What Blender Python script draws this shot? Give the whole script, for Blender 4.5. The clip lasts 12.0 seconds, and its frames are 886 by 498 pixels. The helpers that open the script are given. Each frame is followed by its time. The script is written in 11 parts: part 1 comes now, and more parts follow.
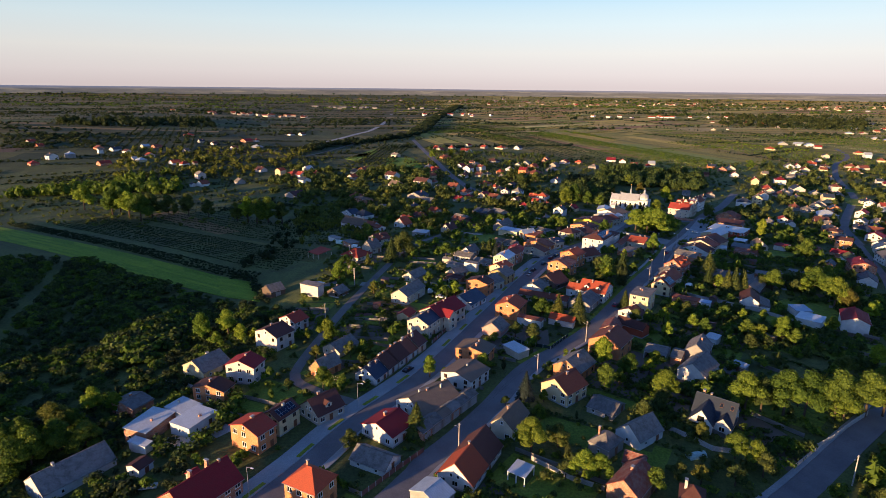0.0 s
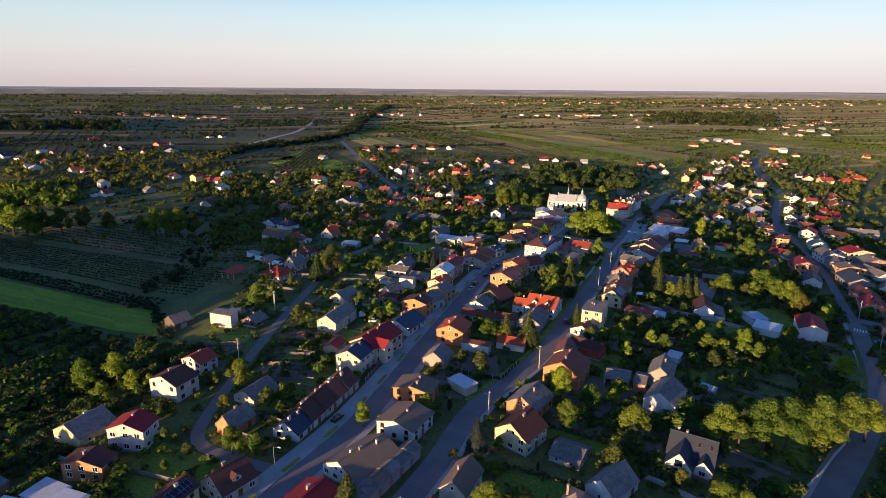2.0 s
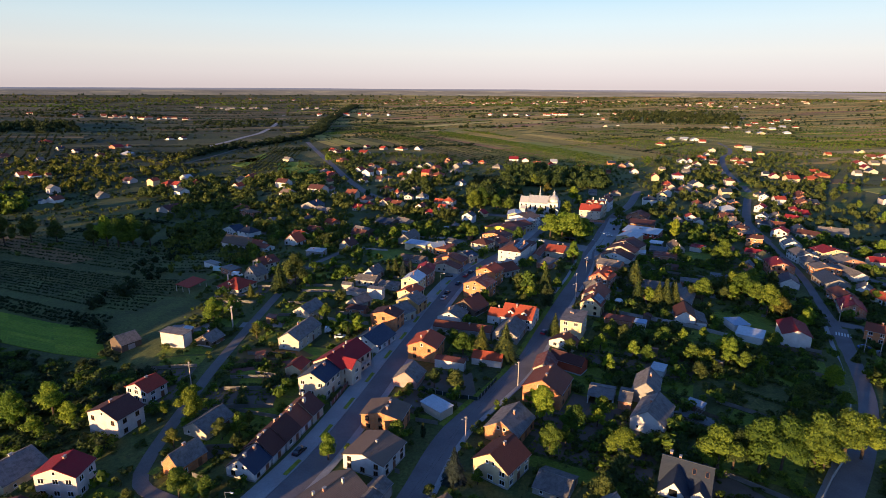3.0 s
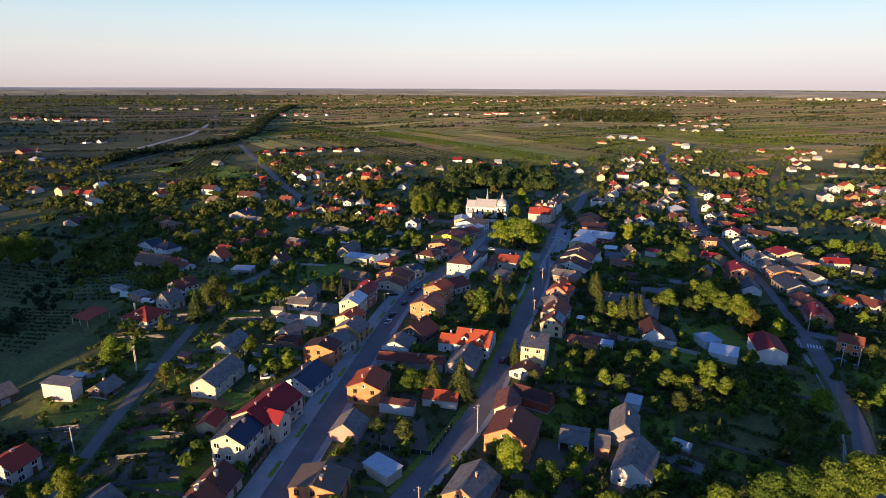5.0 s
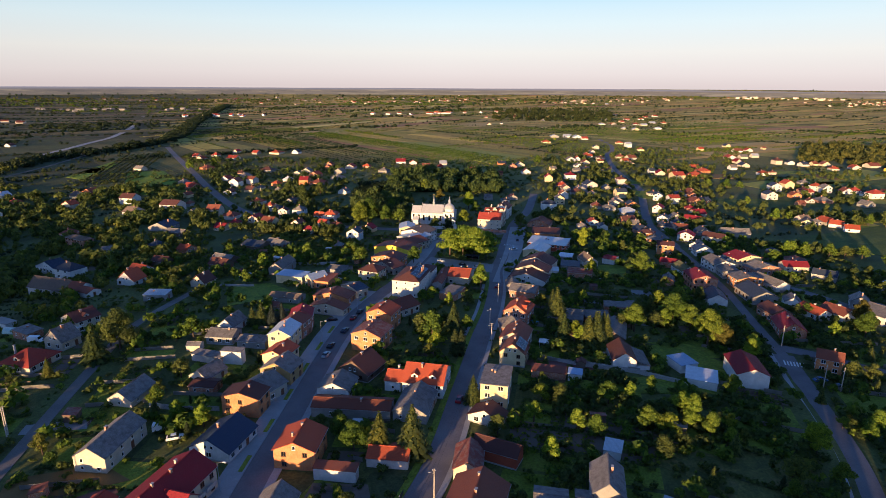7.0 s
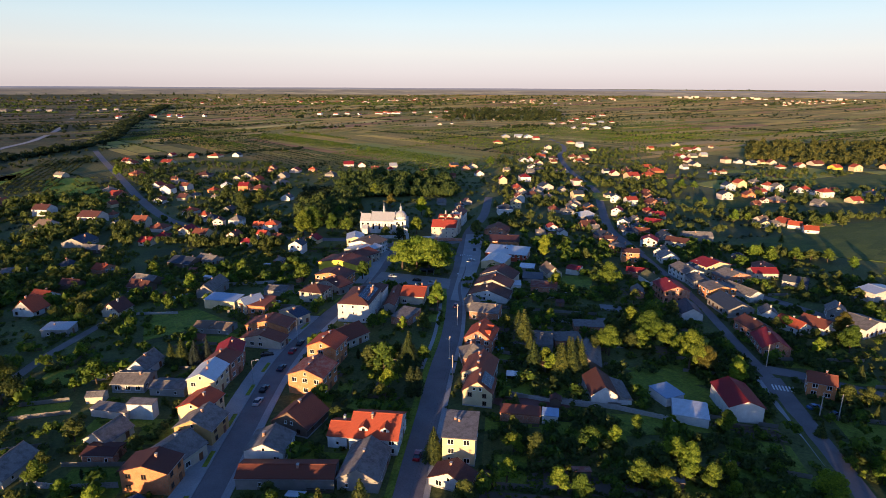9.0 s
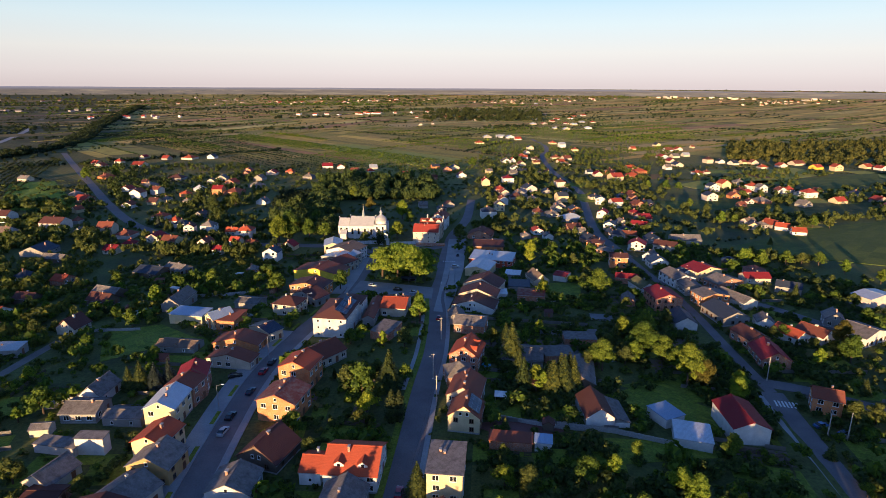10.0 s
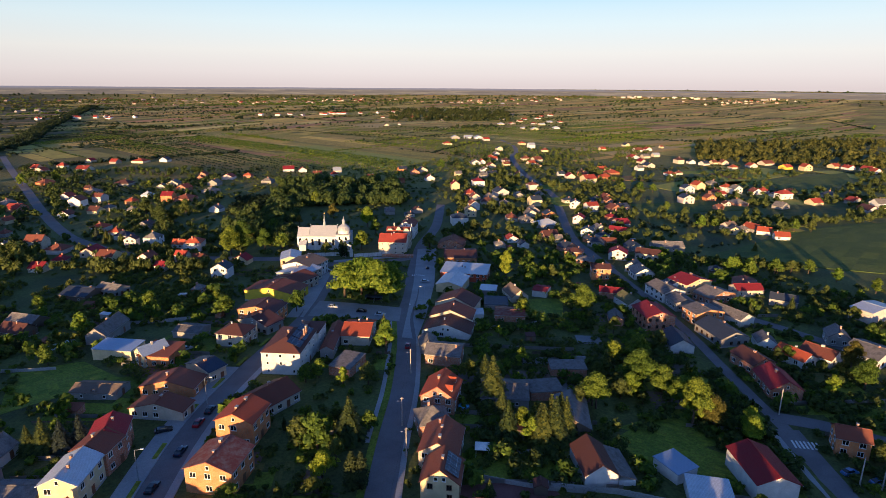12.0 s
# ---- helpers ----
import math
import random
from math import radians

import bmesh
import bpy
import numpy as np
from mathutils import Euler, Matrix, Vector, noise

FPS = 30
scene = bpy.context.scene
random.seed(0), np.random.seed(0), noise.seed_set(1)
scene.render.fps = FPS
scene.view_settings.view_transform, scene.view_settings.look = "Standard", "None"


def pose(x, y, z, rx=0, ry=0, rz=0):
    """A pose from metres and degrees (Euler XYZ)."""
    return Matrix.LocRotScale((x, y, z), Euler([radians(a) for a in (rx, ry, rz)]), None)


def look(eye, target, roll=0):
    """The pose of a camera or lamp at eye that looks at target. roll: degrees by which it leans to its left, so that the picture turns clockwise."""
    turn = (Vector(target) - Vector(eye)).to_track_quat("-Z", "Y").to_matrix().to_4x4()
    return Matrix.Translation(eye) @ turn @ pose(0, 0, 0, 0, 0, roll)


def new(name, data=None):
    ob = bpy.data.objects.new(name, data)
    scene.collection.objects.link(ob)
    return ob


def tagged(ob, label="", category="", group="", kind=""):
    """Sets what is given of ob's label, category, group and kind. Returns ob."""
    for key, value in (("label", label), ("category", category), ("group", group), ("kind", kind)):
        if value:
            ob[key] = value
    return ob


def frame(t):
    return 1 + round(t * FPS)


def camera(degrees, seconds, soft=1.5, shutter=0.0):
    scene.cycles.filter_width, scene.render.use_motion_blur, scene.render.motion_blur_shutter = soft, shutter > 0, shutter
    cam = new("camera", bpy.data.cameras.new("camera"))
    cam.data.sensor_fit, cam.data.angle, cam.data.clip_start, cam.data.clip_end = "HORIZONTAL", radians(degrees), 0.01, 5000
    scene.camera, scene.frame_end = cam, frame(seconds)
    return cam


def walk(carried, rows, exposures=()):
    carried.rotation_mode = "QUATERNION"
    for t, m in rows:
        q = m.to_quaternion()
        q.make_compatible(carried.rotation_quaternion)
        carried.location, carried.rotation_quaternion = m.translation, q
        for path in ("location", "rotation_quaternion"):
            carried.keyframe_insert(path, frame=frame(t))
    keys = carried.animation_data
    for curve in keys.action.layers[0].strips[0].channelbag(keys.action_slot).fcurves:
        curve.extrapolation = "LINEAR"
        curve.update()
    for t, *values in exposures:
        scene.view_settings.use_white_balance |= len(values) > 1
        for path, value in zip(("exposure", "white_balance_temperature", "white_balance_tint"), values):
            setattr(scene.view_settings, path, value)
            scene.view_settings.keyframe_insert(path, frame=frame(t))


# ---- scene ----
CAM = camera(74.1, 12.0, soft=0.62)
# seconds, eye, yaw, pitch, roll
PATH = [
    (0.0, 0.00, 0.00, 93.10, 0.000, -15.536, 0.602),
    (0.5, -0.09, 7.67, 92.68, -1.710, -15.534, 0.614),
    (1.0, 0.04, 15.09, 92.40, -3.410, -15.532, 0.581),
    (1.5, 0.40, 22.36, 92.19, -5.065, -15.528, 0.525),
    (2.0, 0.95, 29.55, 92.01, -6.661, -15.525, 0.463),
    (2.5, 1.71, 36.72, 91.83, -8.197, -15.524, 0.403),
    (3.0, 2.65, 43.90, 91.64, -9.679, -15.524, 0.353),
    (3.5, 3.78, 51.07, 91.43, -11.121, -15.526, 0.316),
    (4.0, 5.09, 58.25, 91.20, -12.535, -15.530, 0.292),
    (4.5, 6.57, 65.42, 90.96, -13.934, -15.536, 0.280),
    (5.0, 8.22, 72.56, 90.72, -15.327, -15.544, 0.278),
    (5.5, 10.04, 79.65, 90.48, -16.718, -15.553, 0.282),
    (6.0, 12.02, 86.67, 90.25, -18.105, -15.562, 0.290),
    (6.5, 14.16, 93.62, 90.03, -19.480, -15.571, 0.300),
    (7.0, 16.45, 100.47, 89.83, -20.831, -15.577, 0.309),
    (7.5, 18.89, 107.22, 89.64, -22.141, -15.581, 0.317),
    (8.0, 21.48, 113.88, 89.45, -23.391, -15.581, 0.322),
    (8.5, 24.19, 120.45, 89.25, -24.561, -15.577, 0.326),
    (9.0, 27.04, 126.93, 89.05, -25.636, -15.570, 0.329),
    (9.5, 30.00, 133.34, 88.83, -26.606, -15.558, 0.333),
    (10.0, 33.06, 139.69, 88.58, -27.474, -15.544, 0.340),
    (10.5, 36.20, 145.98, 88.31, -28.259, -15.530, 0.351),
    (11.0, 39.42, 152.22, 88.04, -29.001, -15.519, 0.368),
    (11.5, 42.68, 158.41, 87.78, -29.771, -15.516, 0.388),
    (12.0, 45.96, 164.52, 87.57, -30.673, -15.528, 0.410),
]
walk(CAM, [(t, pose(x, y, z, 90 + pitch, 0, yaw) @ pose(0, 0, 0, 0, 0, roll)) for t, x, y, z, yaw, pitch, roll in PATH],
     exposures=[(0.0, 1.0, 5200, 13), (12.0, 1.0, 5200, 13)])

# ---- light: a low evening sun behind the camera's left shoulder ----
SUN_EL, SUN_AZ = 5.0, 227.0   # degrees above the horizon; clockwise from +y
world = bpy.data.worlds.new("evening_sky")
scene.world = world
world.use_nodes = True
wn = world.node_tree.nodes
sky = wn.new("ShaderNodeTexSky")
sky.sky_type = "NISHITA"
sky.sun_disc = False
sky.sun_elevation = radians(SUN_EL)
sky.sun_rotation = radians(SUN_AZ)
sky.altitude = 200
sky.air_density, sky.dust_density, sky.ozone_density = 1.0, 0.7, 3.5
wn["Background"].inputs["Strength"].default_value = 0.133
haze = wn.new("ShaderNodeHueSaturation")
haze.inputs["Saturation"].default_value = 0.84
world.node_tree.links.new(sky.outputs[0], haze.inputs["Color"])
tint = wn.new("ShaderNodeMix")
tint.data_type, tint.blend_type = "RGBA", "MULTIPLY"
tint.inputs[0].default_value, tint.inputs[7].default_value = 1.0, (0.98, 1.0, 1.16, 1.0)
world.node_tree.links.new(haze.outputs[0], tint.inputs[6])
# pale rosy evening haze all round the horizon
where = wn.new("ShaderNodeTexCoord")
axes = wn.new("ShaderNodeSeparateXYZ")
world.node_tree.links.new(where.outputs["Generated"], axes.inputs[0])
veil = wn.new("ShaderNodeMapRange")
veil.interpolation_type = "SMOOTHSTEP"
veil.inputs["From Min"].default_value, veil.inputs["From Max"].default_value = 0.11, 0.24
veil.inputs["To Min"].default_value, veil.inputs["To Max"].default_value = 0.96, 0.0
world.node_tree.links.new(axes.outputs["Z"], veil.inputs["Value"])
climb = wn.new("ShaderNodeMapRange")
climb.inputs["From Min"].default_value, climb.inputs["From Max"].default_value = 0.0, 0.16
world.node_tree.links.new(axes.outputs["Z"], climb.inputs["Value"])
band = wn.new("ShaderNodeValToRGB")
world.node_tree.links.new(climb.outputs[0], band.inputs[0])
while len(band.color_ramp.elements) < 5:
    band.color_ramp.elements.new(0.5)
for el, (at, colour) in zip(band.color_ramp.elements, [(0.0, (0.80, 0.60, 0.455)), (0.12, (0.89, 0.695, 0.52)), (0.32, (0.95, 0.80, 0.58)), (0.58, (0.84, 0.83, 0.655)), (0.95, (0.59, 0.745, 0.69))]):
    el.position, el.color = at, (*colour, 1.0)
glow = wn.new("ShaderNodeVectorMath")
glow.operation = "SCALE"
world.node_tree.links.new(band.outputs[0], glow.inputs[0])
mist = wn.new("ShaderNodeMix")
mist.data_type = "RGBA"
# the sky is deeper blue at a right angle to the sun
across = wn.new("ShaderNodeMapRange")
across.inputs["From Min"].default_value, across.inputs["From Max"].default_value = -0.7, 0.35
across.inputs["To Min"].default_value, across.inputs["To Max"].default_value = 3.4, 4.17
world.node_tree.links.new(axes.outputs["X"], across.inputs["Value"])
world.node_tree.links.new(across.outputs[0], glow.inputs["Scale"])
world.node_tree.links.new(glow.outputs[0], mist.inputs[7])
world.node_tree.links.new(veil.outputs[0], mist.inputs[0])
world.node_tree.links.new(tint.outputs[2], mist.inputs[6])
world.node_tree.links.new(mist.outputs[2], wn["Background"].inputs["Color"])
sun = new("sun", bpy.data.lights.new("sun", "SUN"))
sun.data.energy, sun.data.angle, sun.data.color = 6.8, radians(0.6), (1.0, 0.57, 0.2)
to_sun = Vector((math.sin(radians(SUN_AZ)) * math.cos(radians(SUN_EL)), math.cos(radians(SUN_AZ)) * math.cos(radians(SUN_EL)), math.sin(radians(SUN_EL))))
sun.matrix_world = look(to_sun * 200, (0, 0, 0))


# ---- materials ----
def material(name, rough=0.8, metal=0.0):
    m = bpy.data.materials.new(name)
    m.use_nodes = True
    nt = m.node_tree
    b = nt.nodes["Principled BSDF"]
    b.inputs["Roughness"].default_value, b.inputs["Metallic"].default_value = rough, metal
    b.inputs["Specular IOR Level"].default_value = 0.3
    return m, nt, b


def node(nt, kind, **values):
    n = nt.nodes.new(kind)
    for k, v in values.items():
        n.inputs[k].default_value = v
    return n


def mix(nt, fac, a, b, how="MIX"):
    """A colour mix; fac, a and b may be sockets or values."""
    n = nt.nodes.new("ShaderNodeMix")
    n.data_type, n.blend_type = "RGBA", how
    for socket, v in ((n.inputs[0], fac), (n.inputs[6], a), (n.inputs[7], b)):
        if isinstance(v, bpy.types.NodeSocket):
            nt.links.new(v, socket)
        else:
            socket.default_value = v if isinstance(v, float) else (*v, 1.0)
    return n.outputs[2]


def ramp(nt, fac, stops):
    n = nt.nodes.new("ShaderNodeValToRGB")
    nt.links.new(fac, n.inputs[0])
    e = n.color_ramp.elements
    while len(e) < len(stops):
        e.new(0.5)
    for el, (p, c) in zip(e, stops):
        el.position, el.color = p, (*c, 1.0)
    return n.outputs[0]


def noisy(nt, coord, scale, detail=4.0, rough=0.6):
    n = node(nt, "ShaderNodeTexNoise", Scale=scale, Detail=detail, Roughness=rough)
    if coord is not None:
        nt.links.new(coord, n.inputs["Vector"])
    return n.outputs["Fac"]


def bump(nt, b, height, strength=0.4, distance=0.05):
    n = node(nt, "ShaderNodeBump", Strength=strength, Distance=distance)
    nt.links.new(height, n.inputs["Height"])
    nt.links.new(n.outputs[0], b.inputs["Normal"])


def grey(f):
    return (f, f, f)


def position(nt):
    return nt.nodes.new("ShaderNodeNewGeometry").outputs["Position"]


def uv_of(nt):
    return nt.nodes.new("ShaderNodeUVMap").outputs[0]


def plaster(name, colour, rough=0.9):
    m, nt, b = material(name, rough)
    g = position(nt)
    big = ramp(nt, noisy(nt, g, 0.5, 5.0), [(0.3, grey(0.78)), (0.7, grey(1.05))])
    fine = ramp(nt, noisy(nt, g, 6.0, 3.0), [(0.3, grey(0.9)), (0.7, grey(1.06))])
    rnd = ramp(nt, nt.nodes.new("ShaderNodeObjectInfo").outputs["Random"], [(0.0, grey(0.9)), (1.0, grey(1.06))])
    c = mix(nt, 1.0, mix(nt, 1.0, mix(nt, 1.0, colour, big, "MULTIPLY"), fine, "MULTIPLY"), rnd, "MULTIPLY")
    nt.links.new(c, b.inputs["Base Color"])
    bump(nt, b, noisy(nt, g, 25.0), 0.3, 0.02)
    return m


def brickwork(name, a, c, mortar):
    m, nt, b = material(name, 0.9)
    t = node(nt, "ShaderNodeTexBrick", Scale=1.0)
    t.inputs["Brick Width"].default_value, t.inputs["Row Height"].default_value, t.inputs["Mortar Size"].default_value = 0.26, 0.08, 0.012
    t.inputs["Color1"].default_value, t.inputs["Color2"].default_value, t.inputs["Mortar"].default_value = (*a, 1), (*c, 1), (*mortar, 1)
    nt.links.new(uv_of(nt), t.inputs["Vector"])
    stain = ramp(nt, noisy(nt, position(nt), 0.6, 5.0), [(0.3, grey(0.7)), (0.7, grey(1.1))])
    nt.links.new(mix(nt, 1.0, t.outputs["Color"], stain, "MULTIPLY"), b.inputs["Base Color"])
    bump(nt, b, t.outputs["Fac"], -0.4, 0.02)
    return m


def roofing(name, colour, worn, rough=0.7, pitch=0.22, metal=0.0, amount=0.4, spec=0.18):
    """Ribbed or tiled sheets: ribs run down the slope, courses across it."""
    m, nt, b = material(name, rough, metal)
    b.inputs["Specular IOR Level"].default_value = spec
    uv = uv_of(nt)
    ribs = node(nt, "ShaderNodeTexWave", Scale=math.pi / 10 / pitch)
    ribs.bands_direction = "X"
    nt.links.new(uv, ribs.inputs["Vector"])
    rows = node(nt, "ShaderNodeTexWave", Scale=math.pi / 10 / 0.38)
    rows.bands_direction, rows.wave_profile = "Y", "SAW"
    nt.links.new(uv, rows.inputs["Vector"])
    wear = ramp(nt, noisy(nt, position(nt), 0.7, 6.0, 0.7), [(0.42, grey(0.0)), (0.68, grey(amount))])
    fine = ramp(nt, noisy(nt, position(nt), 5.0, 3.0), [(0.3, grey(0.82)), (0.7, grey(1.1))])
    rnd = ramp(nt, nt.nodes.new("ShaderNodeObjectInfo").outputs["Random"], [(0.0, grey(0.82)), (1.0, grey(1.12))])
    c = mix(nt, 1.0, mix(nt, 1.0, mix(nt, wear, colour, worn), fine, "MULTIPLY"), rnd, "MULTIPLY")
    rib = ramp(nt, ribs.outputs["Fac"], [(0.0, grey(0.8)), (0.5, grey(1.0))])
    nt.links.new(mix(nt, 1.0, c, rib, "MULTIPLY"), b.inputs["Base Color"])
    add = nt.nodes.new("ShaderNodeMath")
    nt.links.new(ribs.outputs["Fac"], add.inputs[0])
    nt.links.new(rows.outputs["Fac"], add.inputs[1])
    bump(nt, b, add.outputs[0], 0.5, 0.03)
    return m


WHITE = plaster("white_plaster", (0.640, 0.631, 0.607))
CREAM = plaster("cream_plaster", (0.541, 0.476, 0.369))
YELLOWISH = plaster("pale_yellow_plaster", (0.590, 0.492, 0.295))
YELLOW = plaster("bright_yellow_plaster", (0.656, 0.508, 0.049))
PINKWHITE = plaster("pale_pink_plaster", (0.607, 0.525, 0.476))
PINK = plaster("pink_plaster", (0.508, 0.295, 0.254))
OCHRE = plaster("ochre_plaster", (0.451, 0.312, 0.131))
REDWALL = plaster("red_plaster", (0.369, 0.082, 0.041))
CONCRETE = plaster("grey_render", (0.295, 0.279, 0.262))
WOOD = plaster("weathered_boards", (0.131, 0.098, 0.074))
BRICK = brickwork("brick_wall", (0.44, 0.16, 0.07), (0.33, 0.115, 0.055), (0.4, 0.33, 0.27))
ORANGE = brickwork("orange_brick_wall", (0.62, 0.23, 0.07), (0.5, 0.17, 0.055), (0.45, 0.28, 0.16))
RED = roofing("red_roof", (0.315, 0.05, 0.03), (0.22, 0.06, 0.042))
CRIMSON = roofing("crimson_roof", (0.23, 0.02, 0.027), (0.165, 0.034, 0.032))
ORANGERED = roofing("orange_red_roof", (0.375, 0.078, 0.033), (0.27, 0.075, 0.042))
REDBROWN = roofing("red_brown_roof", (0.196, 0.064, 0.038), (0.136, 0.072, 0.056))
BROWN = roofing("dark_brown_roof", (0.095, 0.04, 0.034), (0.09, 0.05, 0.042))
GREYBROWN = roofing("grey_brown_roof", (0.187, 0.140, 0.106), (0.112, 0.088, 0.072), 0.85, 0.3)
GREY = roofing("grey_corrugated_roof", (0.215, 0.198, 0.19), (0.088, 0.080, 0.072), 0.9, 0.18, amount=0.8)
MOSSY = roofing("mossy_roof", (0.170, 0.162, 0.085), (0.080, 0.096, 0.032), 0.95, 0.2, amount=0.9)
SLATE = roofing("slate_blue_roof", (0.036, 0.046, 0.07), (0.05, 0.056, 0.074), 0.55)
NAVY = roofing("navy_roof", (0.025, 0.036, 0.072), (0.036, 0.044, 0.072), 0.4)
BLUE = roofing("blue_metal_roof", (0.272, 0.357, 0.510), (0.360, 0.400, 0.480), 0.4, 0.3, 0.2)
METAL = roofing("white_metal_roof", (0.493, 0.527, 0.578), (0.320, 0.336, 0.352), 0.4, 0.3, 0.2)
RUST = roofing("rusty_roof", (0.221, 0.060, 0.043), (0.272, 0.200, 0.160), 0.7, 0.25, amount=0.9)


def plain(name, colour, rough=0.6, metal=0.0, vary=0.25, scale=3.0):
    m, nt, b = material(name, rough, metal)
    n = ramp(nt, noisy(nt, position(nt), scale), [(0.3, tuple(c * (1 - vary) for c in colour)), (0.7, tuple(c * (1 + vary) for c in colour))])
    nt.links.new(n, b.inputs["Base Color"])
    return m


FRAME = plain("white_window_frame", (0.7, 0.7, 0.68), 0.5, vary=0.08)
DARKFRAME = plain("brown_window_frame", (0.13, 0.07, 0.04), 0.5)
GLASS, _, gb = material("window_glass", 0.06)
gb.inputs["Base Color"].default_value = (0.012, 0.014, 0.018, 1)
gb.inputs["Specular IOR Level"].default_value = 0.8
SOLAR, snt, sb = material("solar_cells", 0.18)
cells = node(snt, "ShaderNodeTexBrick", Scale=1.0)
cells.offset = 0.0
cells.inputs["Brick Width"].default_value, cells.inputs["Row Height"].default_value, cells.inputs["Mortar Size"].default_value = 1.0, 1.65, 0.03
cells.inputs["Color1"].default_value, cells.inputs["Color2"].default_value, cells.inputs["Mortar"].default_value = (0.008, 0.011, 0.03, 1), (0.01, 0.014, 0.035, 1), (0.3, 0.3, 0.32, 1)
snt.links.new(uv_of(snt), cells.inputs["Vector"])
snt.links.new(cells.outputs["Color"], sb.inputs["Base Color"])
DOORWOOD = plain("brown_door", (0.16, 0.07, 0.035), 0.5)
CHIMNEY = brickwork("chimney_brick", (0.42, 0.16, 0.08), (0.34, 0.12, 0.06), (0.4, 0.35, 0.3))
CHIMNEYWHITE = plaster("chimney_render", (0.492, 0.459, 0.410))
STONE = plain("pale_concrete", (0.34, 0.33, 0.32), 0.9)
POLE = plain("concrete_pole", (0.38, 0.34, 0.3), 0.8)
STEEL = plain("galvanised_steel", (0.4, 0.41, 0.43), 0.4, 0.7)
RUBBER = plain("tyre_rubber", (0.02, 0.02, 0.02), 0.8)


def road_material(name, base, patch, rough=0.9):
    m, nt, b = material(name, rough)
    g = position(nt)
    a = ramp(nt, noisy(nt, g, 0.12, 5.0), [(0.35, base), (0.65, patch)])
    f = ramp(nt, noisy(nt, g, 3.0, 4.0), [(0.3, grey(0.85)), (0.7, grey(1.12))])
    nt.links.new(mix(nt, 1.0, a, f, "MULTIPLY"), b.inputs["Base Color"])
    bump(nt, b, noisy(nt, g, 12.0), 0.2, 0.02)
    return m


ASPHALT = road_material("asphalt", (0.134, 0.122, 0.124), (0.176, 0.16, 0.16))
PAVING = road_material("paving_slabs", (0.25, 0.25, 0.255), (0.33, 0.325, 0.32))
LANEGREY = road_material("worn_lane", (0.13, 0.12, 0.112), (0.18, 0.162, 0.145))
REDPAVE = road_material("red_paving", (0.150, 0.068, 0.056), (0.195, 0.098, 0.083))
DIRT = road_material("bare_earth", (0.112, 0.086, 0.064), (0.165, 0.135, 0.105))


def grass_material(name, dark, mid, dry):
    """Grass in tufts, trodden and dry places; relief of a hand's height."""
    m, nt, b = material(name, 0.95)
    g = position(nt)
    c = ramp(nt, noisy(nt, g, 0.16, 6.0, 0.7), [(0.3, dark), (0.5, mid), (0.72, dry)])
    tufts = ramp(nt, noisy(nt, g, 1.3, 5.0, 0.75), [(0.32, grey(0.5)), (0.55, grey(1.0)), (0.72, grey(1.45))])
    own = ramp(nt, nt.nodes.new("ShaderNodeNewGeometry").outputs["Random Per Island"], [(0.0, (0.75, 0.82, 0.8)), (0.5, grey(1.0)), (1.0, (1.3, 1.18, 1.1))])
    nt.links.new(mix(nt, 1.0, mix(nt, 1.0, c, tufts, "MULTIPLY"), own, "MULTIPLY"), b.inputs["Base Color"])
    bump(nt, b, noisy(nt, g, 2.5, 5.0), 0.8, 0.3)
    return m


LAWN = grass_material("lawn", (0.11, 0.155, 0.016), (0.165, 0.215, 0.02), (0.2, 0.22, 0.035))
ROUGHGRASS = grass_material("rough_grass", (0.064, 0.078, 0.022), (0.108, 0.12, 0.03), (0.165, 0.142, 0.055))
PAINT = plain("road_paint", (0.6, 0.6, 0.58), 0.8)

# the ground: meadow and garden green near by, long narrow parcels further off
GROUND, nt, b = material("fields_and_meadow", 0.95)
g = position(nt)
near = ramp(nt, noisy(nt, g, 0.035, 6.0, 0.65), [(0.28, (0.044, 0.053, 0.02)), (0.44, (0.075, 0.088, 0.025)), (0.6, (0.105, 0.124, 0.03)), (0.8, (0.142, 0.114, 0.06))])
fine = ramp(nt, noisy(nt, g, 0.9, 6.0, 0.75), [(0.3, grey(0.45)), (0.52, grey(1.0)), (0.72, grey(1.5))])
turn = nt.nodes.new("ShaderNodeMapping")
turn.inputs["Rotation"].default_value = (0, 0, radians(-18))
nt.links.new(g, turn.inputs["Vector"])
strip = nt.nodes.new("ShaderNodeMapping")
strip.inputs["Scale"].default_value = (0.022, 0.0035, 0.0)
nt.links.new(turn.outputs[0], strip.inputs["Vector"])
parcel = node(nt, "ShaderNodeTexVoronoi", Scale=1.0, Randomness=0.85)
parcel.distance = "CHEBYCHEV"
nt.links.new(strip.outputs[0], parcel.inputs["Vector"])
split = nt.nodes.new("ShaderNodeSeparateColor")
nt.links.new(parcel.outputs["Color"], split.inputs[0])
# yellow raised in these tones to stand for low sun on upright crops
tone = ramp(nt, split.outputs[0], [(0.0, (0.13, 0.12, 0.018)), (0.2, (0.28, 0.24, 0.03)), (0.4, (0.15, 0.13, 0.022)), (0.55, (0.4, 0.3, 0.05)),
                                  (0.7, (0.22, 0.22, 0.026)), (0.82, (0.46, 0.32, 0.07)), (0.9, (0.18, 0.12, 0.035)), (1.0, (0.32, 0.28, 0.036))])
lines = node(nt, "ShaderNodeTexWave", Scale=0.075, Distortion=1.5, Detail=2.0)
nt.links.new(turn.outputs[0], lines.inputs["Vector"])
